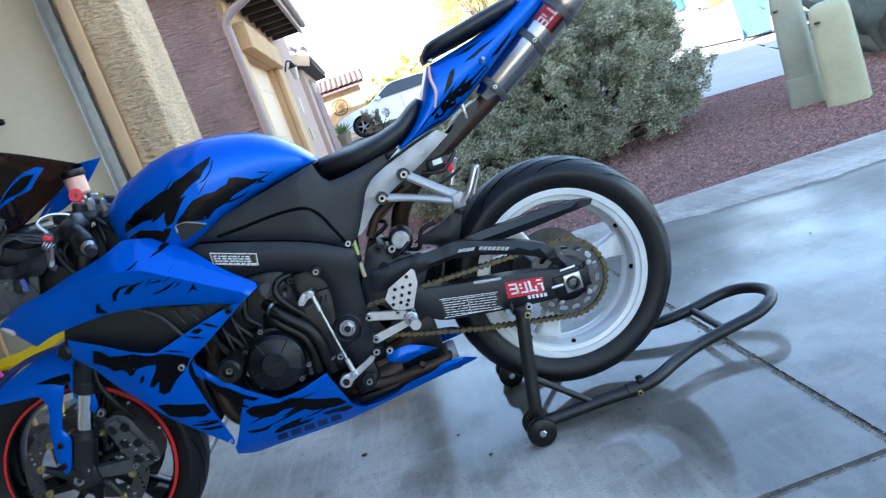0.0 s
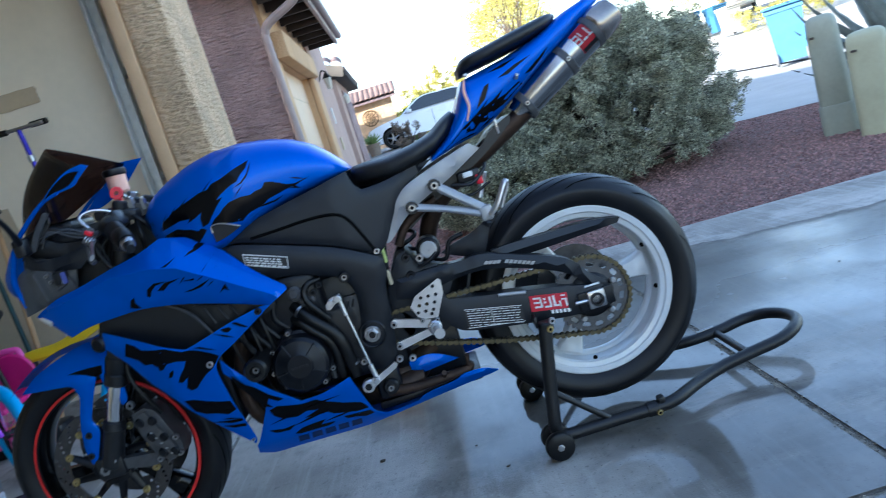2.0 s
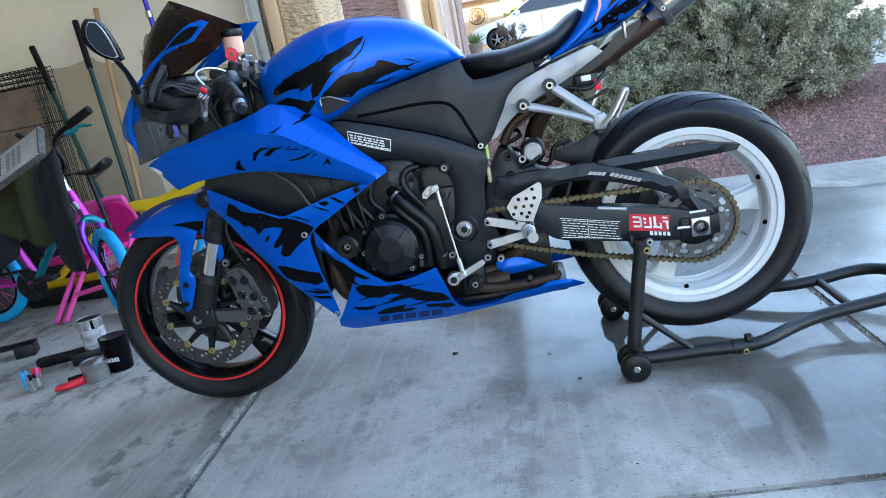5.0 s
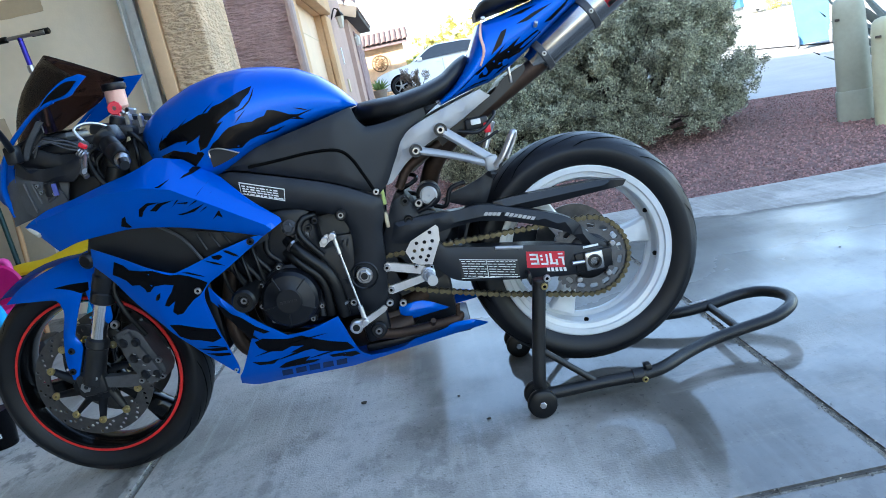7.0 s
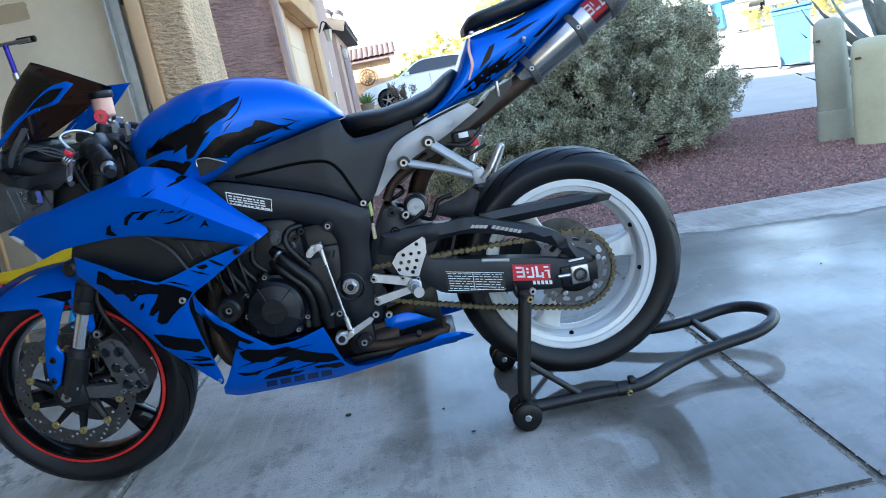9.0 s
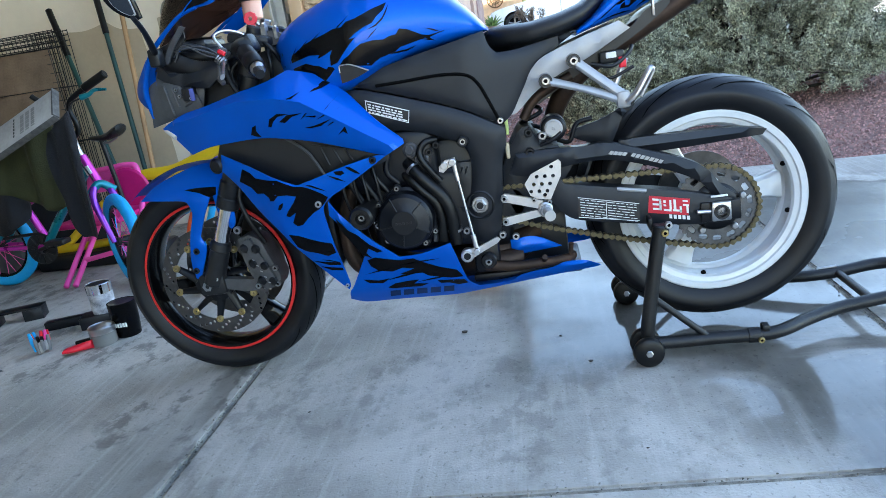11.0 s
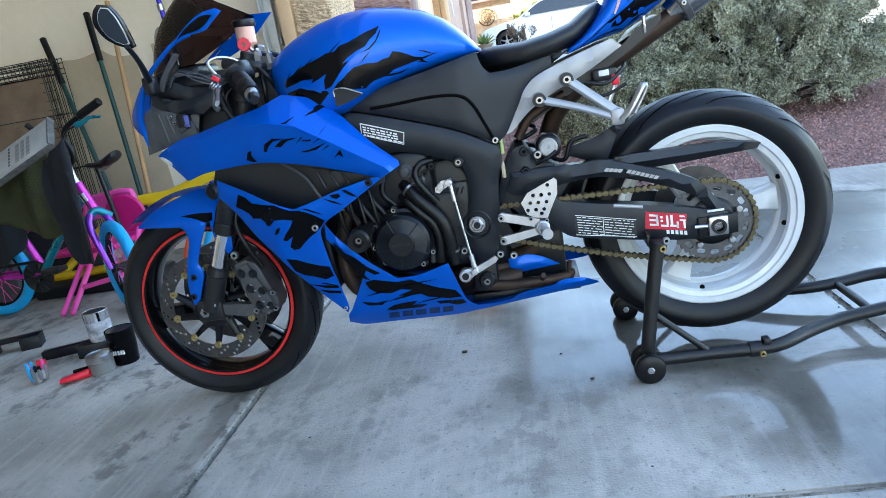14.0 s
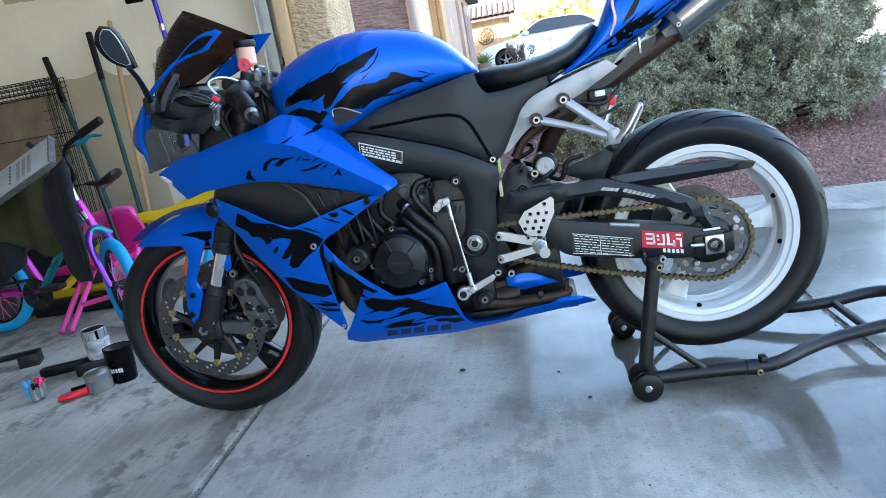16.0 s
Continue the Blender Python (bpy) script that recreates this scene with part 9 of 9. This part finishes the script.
kb = thing("kids_bicycle", "small teal and magenta bicycle with blue tyres", "bicycle", at=(-1.3, 1.15, 0))
FWK = Vector((-0.945, 1.03, 0.215))
spoked_wheel("rear_wheel", (-1.79, 1.28, 0.205), 0.205, 0, M["cyan_tyre"], kb, 0.026)
spoked_wheel("front_wheel", FWK, 0.215, -42, M["cyan_tyre"], kb, 0.027)
part("down_tube", tube([(-1.48, 1.22, 0.19), (-1.434, 1.2, 0.24), (-1.33, 1.19, 0.351), (-1.08, 1.11, 0.55)], 0.02, steps=2), M["teal"], kb, "teal metallic tube")
part("seat_tube", tube([(-1.48, 1.24, 0.2), (-1.56, 1.24, 0.42)], 0.018, smooth=False), M["magenta"], kb, "magenta metallic tube")
part("top_tube", tube([(-1.56, 1.24, 0.4), (-1.1, 1.12, 0.58)], 0.018, smooth=False), M["magenta"], kb)
for s in (-1, 1):
    part("chain_stay", rod((-1.48, 1.24 + s * 0.03, 0.19), (-1.79, 1.28 + s * 0.05, 0.205), 0.011), M["magenta"], kb)
    part("seat_stay", rod((-1.56, 1.24 + s * 0.02, 0.4), (-1.79, 1.28 + s * 0.05, 0.205), 0.01), M["teal"], kb)
    sd = Vector((0.67, 0.74, 0)) * s
    part("fork_blade", tube([Vector((-1.035, 1.09, 0.46)) + sd * 0.03, Vector((-1.01, 1.06, 0.4)) + sd * 0.048, FWK + sd * 0.05], [0.017, 0.016, 0.012]), M["violet"], kb, "violet metallic fork")
part("fork_crown", tube([(-1.075, 1.06, 0.435), (-1.035, 1.09, 0.475), (-0.985, 1.12, 0.435)], 0.019), M["teal"], kb, "teal fork crown")
part("head_tube", rod((-1.038, 1.1, 0.46), (-1.09, 1.1, 0.61), 0.021), M["magenta"], kb, "bright magenta head tube")
part("head_badge", box(-0.014, 0.014, -0.003, 0.003, -0.02, 0.02, 0.002, m=Matrix.Translation((-1.066, 1.077, 0.542)) @ Matrix.Rotation(radians(-19), 4, "Y")), M["sticker_white"], kb, "white badge")
part("stem", tube([(-1.088, 1.1, 0.6), (-1.1, 1.1, 0.64), (-1.11, 1.1, 0.7)], 0.016), M["alu"], kb, "bare stem")
part("handlebar", tube([(-1.26, 1.12, 0.9), (-1.2, 1.13, 0.83), (-1.17, 1.11, 0.74), (-1.12, 1.1, 0.695), (-1.077, 1.1, 0.712), (-1.069, 1.1, 0.756), (-1.085, 1.1, 0.81), (-1.064, 1.1, 0.857), (-0.99, 1.1, 0.895), (-0.9, 1.1, 0.932)], 0.012), M["hose"], kb)
part("grip", rod((-0.99, 1.1, 0.896), (-0.872, 1.1, 0.944), 0.019), M["hose"], kb, "black rubber grip")
part("brake_lever", tube([(-1.0, 1.08, 0.86), (-0.96, 1.08, 0.868), (-0.93, 1.08, 0.882), (-0.875, 1.08, 0.878)], [0.014, 0.01, 0.008, 0.006]), M["teal"], kb, "teal brake lever")
part("brake_cable", tube([(-1.0, 1.08, 0.86), (-1.06, 1.06, 0.82), (-1.09, 1.06, 0.64), (-1.04, 1.06, 0.5)], 0.0035), M["hose"], kb)
ck = part("crankset", lathe([(0.025, -0.004), (0.075, -0.004), (0.08, 0), (0.075, 0.004), (0.025, 0.004)], (-1.5, 1.2, 0.185), Y, 32, True), M["black"], kb, "black slotted chainring")
for i in range(12):
    a = 2 * math.pi * i / 12
    part("slot_bar", rod((-1.5 + 0.03 * math.cos(a), 1.192, 0.185 + 0.03 * math.sin(a)), (-1.5 + 0.072 * math.cos(a), 1.192, 0.185 + 0.072 * math.sin(a)), 0.004, seg=6), M["dark_metal"], ck)
part("crank_arm", rod((-1.5, 1.18, 0.185), (-1.37, 1.17, 0.22), 0.009), M["dark_metal"], ck)
part("pedal", box(-1.41, -1.31, 1.1, 1.17, 0.21, 0.235, 0.006), M["black"], ck)
part("chain_case", rod((-1.51, 1.22, 0.26), (-1.79, 1.24, 0.25), 0.008), M["dark_metal"], kb)

sb2 = thing("bicycle_saddle", "black bicycle saddle on a dark post behind the chair", "bicycle saddle", at=(-1.18, 1.5, 0))
part("saddle", loft([[(-1.29 + 0.19 * u, 1.5 + w * math.cos(a), 0.66 + 0.03 * u - 0.02 * math.sin(math.pi * u) + th * math.sin(a)) for a in np.linspace(0, 2 * math.pi, 14, endpoint=False)] for u, w, th in ((0, 0.006, 0.004), (0.06, 0.016, 0.011), (0.35, 0.022, 0.015), (0.6, 0.045, 0.021), (0.85, 0.06, 0.027), (0.96, 0.052, 0.024), (1.0, 0.03, 0.012))]), M["seat"], sb2)
part("saddle_rail", tube([(-1.26, 1.5, 0.647), (-1.2, 1.5, 0.625), (-1.14, 1.5, 0.647)], 0.006), M["steel"], sb2)
part("post", rod((-1.23, 1.5, 0.655), (-1.17, 1.5, 0.0), 0.012), M["dark_metal"], sb2)

ch = thing("child_chair", "hot pink folding child's chair", "chair", at=(-1.30, 1.55, 0))
part("back_frame", tube([(-1.55, 1.55, 0.0), (-1.47, 1.58, 0.25), (-1.42, 1.6, 0.43), (-1.39, 1.6, 0.475), (-1.29, 1.6, 0.485), (-1.18, 1.6, 0.49), (-1.14, 1.6, 0.455), (-1.15, 1.58, 0.25), (-1.17, 1.55, 0.0)], 0.016, steps=5), M["pink"], ch)
part("backrest", panel([(-1.435, 0.365), (-1.395, 0.465), (-1.17, 0.48), (-1.15, 0.38)], lambda x, z: 1.602, 0.01, 0.05, 0.02, 0.005), M["pink"], ch, "pink moulded backrest")
part("seat", box(-1.45, -1.10, 1.25, 1.58, 0.25, 0.28, 0.012), mat("magenta plastic", (0.6, 0.01, 0.17), 0.4), ch, "magenta seat")
for x in (-1.29, -1.34):
    part("leg", rod((x - 0.02, 1.5, 0.3), (x, 1.07, 0.012), 0.013), M["pink"], ch)
part("leg", rod((-1.10, 1.5, 0.3), (-1.05, 1.2, 0.012), 0.013), M["pink"], ch)
part("stretcher", rod((-1.30, 1.2, 0.1), (-1.07, 1.22, 0.13), 0.012), M["pink"], ch)
part("disc_panel", lathe([(0, -0.01), (0.11, -0.01), (0.12, 0), (0.11, 0.01), (0, 0.01)], (-1.20, 1.58, 0.36), Y, 28), mat("deep magenta plastic", (0.6, 0.01, 0.17), 0.4), ch, "round magenta panel")

ys = thing("toy_rocker", "yellow plastic ride-on toy frame", "toy", at=(-1.0, 1.7, 0))
part("beam", tube([(-0.42, 1.72, 0.585), (-0.7, 1.72, 0.51), (-0.98, 1.7, 0.42), (-1.22, 1.7, 0.405), (-1.45, 1.68, 0.27)], [0.045, 0.047, 0.04, 0.035, 0.03], seg=10, flat=0.5), M["yellow"], ys)
part("lower_beam", tube([(-1.7, 1.5, 0.1), (-1.45, 1.5, 0.11), (-1.05, 1.5, 0.13)], 0.022), M["yellow"], ys)
part("strut", tube([(-1.42, 1.68, 0.3), (-1.62, 1.5, 0.1)], 0.022, smooth=False), M["yellow"], ys)
part("foot", box(-1.75, -1.0, 1.44, 1.6, 0.0, 0.09, 0.02), M["black"], ys)
part("wheel", lathe([(0, -0.02), (0.07, -0.02), (0.085, 0), (0.07, 0.02), (0, 0.02)], (-0.62, 1.82, 0.48), Y, 28), M["hose"], ys)
ball = thing("toy_hoop", "bright multicoloured plastic toy behind the front wheel", "toy", at=(-0.42, 0.75, 0))
for i, (mm, dz) in enumerate(((M["orange"], 0.0), (M["yellow"], 0.03), (M["cyan_tyre"], -0.05), (M["red_plastic"], -0.09))):
    part("strip", tube([(-0.46 + 0.01 * i, 0.75 + 0.03 * i, 0.02), (-0.5 + 0.015 * i, 0.76 + 0.03 * i, 0.22 + dz), (-0.42 + 0.015 * i, 0.77 + 0.03 * i, 0.42 + dz)], 0.014), mm, ball)
bx = thing("duffel_bag", "dark grey bag standing behind the toys", "bag", at=(-1.9, 1.75, 0))
part("bag", loft([[(-1.9 + 0.38 * k * math.cos(a), 1.8 + 0.16 * k * math.sin(a), z) for a in np.linspace(0, 2 * math.pi, 20, endpoint=False)] for z, k in ((0, 0.9), (0.1, 1.0), (0.4, 0.95), (0.6, 0.7), (0.66, 0.3))]), M["navy"], bx)
bag2 = thing("storage_tub", "dark storage tub with a pink lid behind the clothes", "tub", at=(-2.0, 1.45, 0.0))
part("tub", box(-2.4, -1.8, 1.42, 1.6, 0.0, 0.6, 0.03), M["housing"], bag2)
part("lid", box(-2.43, -1.77, 1.4, 1.62, 0.6, 0.64, 0.012), M["pink"], bag2, "pink lid")

# ---- small things on the garage floor ----
def mug(name, label, x, y, r, h, material, cat="tumbler", steel=False):
    t = thing(name, label, cat, at=(x, y, 0))
    part("body", lathe([(0, 0), (r * 0.86, 0), (r * 0.9, 0.004), (r, h * 0.5), (r * 1.04, h), (r * 0.96, h), (r * 0.92, h * 0.5), (r * 0.8, 0.01), (0, 0.01)], (x, y, 0), (0, 0, 1), 32), material, t)
    if steel:
        part("band", lathe([(r * 1.03, h * 0.78), (r * 1.05, h), (r * 1.02, h * 1.01), (r * 0.98, h)], (x, y, 0), (0, 0, 1), 32), M["chrome"], t, "bright steel lip")
    part("lid", lathe([(0, h * 0.96), (r * 0.9, h * 0.96), (r * 0.94, h * 0.99), (0, h * 0.985)], (x, y, 0), (0, 0, 1), 32), M["black"], t)
    return t


M["wrap"] = mat("white and dark printed wrap", (0.06, 0.06, 0.08), 0.35, vary=0.3, scale=28, col2=(0.7, 0.7, 0.74))
mug("tumbler", "stainless tumbler with a dark printed wrap", -0.79, 0.525, 0.045, 0.165, M["wrap"], steel=True)
mm = mug("insulated_mug", "black insulated mug with faded white print", -0.61, 0.37, 0.048, 0.13, M["gloss_black"], "mug")
for i in range(5):
    part("print_bar", box(-0.627 + 0.01 * i, -0.621 + 0.01 * i, 0.3205, 0.3245, 0.045, 0.06, m=Matrix.Identity(4)), M["sticker_white"], mm, "white print bar")
tin = thing("tin", "small grey round tin with a lid", "tin", at=(-0.665, 0.3, 0))
part("body", lathe([(0, 0), (0.042, 0), (0.044, 0.003), (0.044, 0.062), (0, 0.062)], (-0.665, 0.3, 0), (0, 0, 1), 32), M["bin_grey"], tin)
part("lid", lathe([(0.046, 0.045), (0.047, 0.066), (0.043, 0.07), (0.04, 0.066), (0, 0.066)], (-0.665, 0.3, 0), (0, 0, 1), 32), M["steel"], tin)
br = thing("hand_brush", "small pinkish red hand brush with a short handle", "brush", at=(-0.735, 0.245, 0))
part("head", loft([[(-0.685 - 0.075 * u, 0.26 - 0.05 * u + w * math.cos(a), 0.018 + 0.016 * math.sin(a) * (1 - 0.5 * u)) for a in np.linspace(0, 2 * math.pi, 12, endpoint=False)] for u, w in ((0, 0.012), (0.3, 0.022), (0.75, 0.027), (1.0, 0.02))]), M["red_plastic"], br)
part("handle", rod((-0.76, 0.275, 0.02), (-0.68, 0.285, 0.03), 0.008), M["hose"], br)
cl = thing("bar_clamp", "black bar clamp lying on the floor", "clamp", at=(-0.95, 0.56, 0))
part("bar", box(-0.1, 0.15, -0.02, 0.02, 0.0, 0.035, 0.004, m=Matrix.Translation((-0.95, 0.54, 0)) @ Matrix.Rotation(radians(20), 4, "Z")), M["engine"], cl)
part("jaw", box(-0.02, 0.1, -0.09, 0.0, 0.0, 0.05, 0.006, m=Matrix.Translation((-0.87, 0.54, 0)) @ Matrix.Rotation(radians(20), 4, "Z")), M["black"], cl)
bk = thing("steel_bracket", "dark steel bracket standing on the floor", "bracket", at=(-1.33, 0.78, 0))
bm_ = Matrix.Translation((-1.29, 0.665, 0)) @ Matrix.Rotation(radians(22), 4, "Z") @ Matrix.Diagonal((0.55, 0.8, 0.85, 1))
part("plate", box(-0.12, 0.2, -0.05, 0.05, 0.055, 0.063, 0.002, m=bm_), M["engine"], bk)
part("leg", box(-0.12, -0.112, -0.05, 0.05, 0.0, 0.056, 0.002, m=bm_), M["engine"], bk)
part("block", box(0.06, 0.2, -0.05, 0.05, 0.0, 0.055, 0.003, m=bm_), M["dark_metal"], bk)
toy = thing("toy_figure", "small grey and white plastic toy with red, blue and pink tips", "toy", at=(-0.89, 0.27, 0))
rng_t = random.Random(5)
for i in range(22):
    a, r_ = 2.4 * i, 0.024 * math.sqrt((i + 0.5) / 22)
    lean = Vector((math.cos(a) * 0.1, math.sin(a) * 0.1, 1.0)).normalized()
    foot = Vector((-0.89 + r_ * math.cos(a), 0.27 + r_ * math.sin(a), 0.004 + rng_t.uniform(0, 0.012)))
    h_ = rng_t.uniform(0.03, 0.06) if i % 4 else 0.072
    m_ = (M["red_plastic"], M["cyan_tyre"], M["pink"], M["orange"])[i // 4 % 4] if i % 4 == 0 else (M["bin_grey"], M["carton"], M["engine"])[i % 3]
    part("piece", tube([foot, foot + lean * h_ * 0.5, foot + lean * h_], [0.006, 0.008, 0.005], seg=8, steps=1), m_, toy)

# ---- bits on the concrete ----
for i, (x, y, s) in enumerate(((0.665, 0.07, 0.011), (1.02, -0.2, 0.007), (0.95, -0.02, 0.005), (0.3, -0.35, 0.004), (1.1, -0.62, 0.004), (1.9, 0.3, 0.005), (2.4, 0.55, 0.005), (0.15, -0.75, 0.008))):
    rng_l = random.Random(i)
    bm = bmesh.new()
    bmesh.ops.create_icosphere(bm, subdivisions=1, radius=s)
    for v in bm.verts:
        v.co *= rng_l.uniform(0.5, 1.3)
    bm.transform(Matrix.Translation((x, y, s * 0.35)) @ Matrix.Diagonal((1.0, 0.7, 0.45, 1)))
    solo("leaf_scrap", bm, M["twig"], "dry brown leaf scrap on the concrete", "leaf", group="leaf scraps on the concrete", smooth=False)


def stain(x, y, rx, ry, seed):
    rng_s = random.Random(seed)
    bm = bmesh.new()
    vs = []
    for k in range(28):
        a = 2 * math.pi * k / 28
        r = 1 + 0.35 * noise.noise(Vector((math.cos(a) * 1.5, math.sin(a) * 1.5, seed))) + rng_s.uniform(-0.1, 0.1)
        vs.append(bm.verts.new((x + rx * r * math.cos(a), y + ry * r * math.sin(a), 0.0012)))
    bm.faces.new(vs)
    solo("oil_stain", bm, M["oil"], "dark oil stain on the garage floor", "stain", kind="structure", smooth=False)


M["oil"] = mat("oil stain", (0.05, 0.047, 0.045), 0.5, vary=0.4, scale=30)
stain(-1.0, 0.12, 0.06, 0.022, 1)
stain(-1.08, 0.02, 0.1, 0.02, 2)
stain(-0.45, 0.3, 0.02, 0.01, 3)
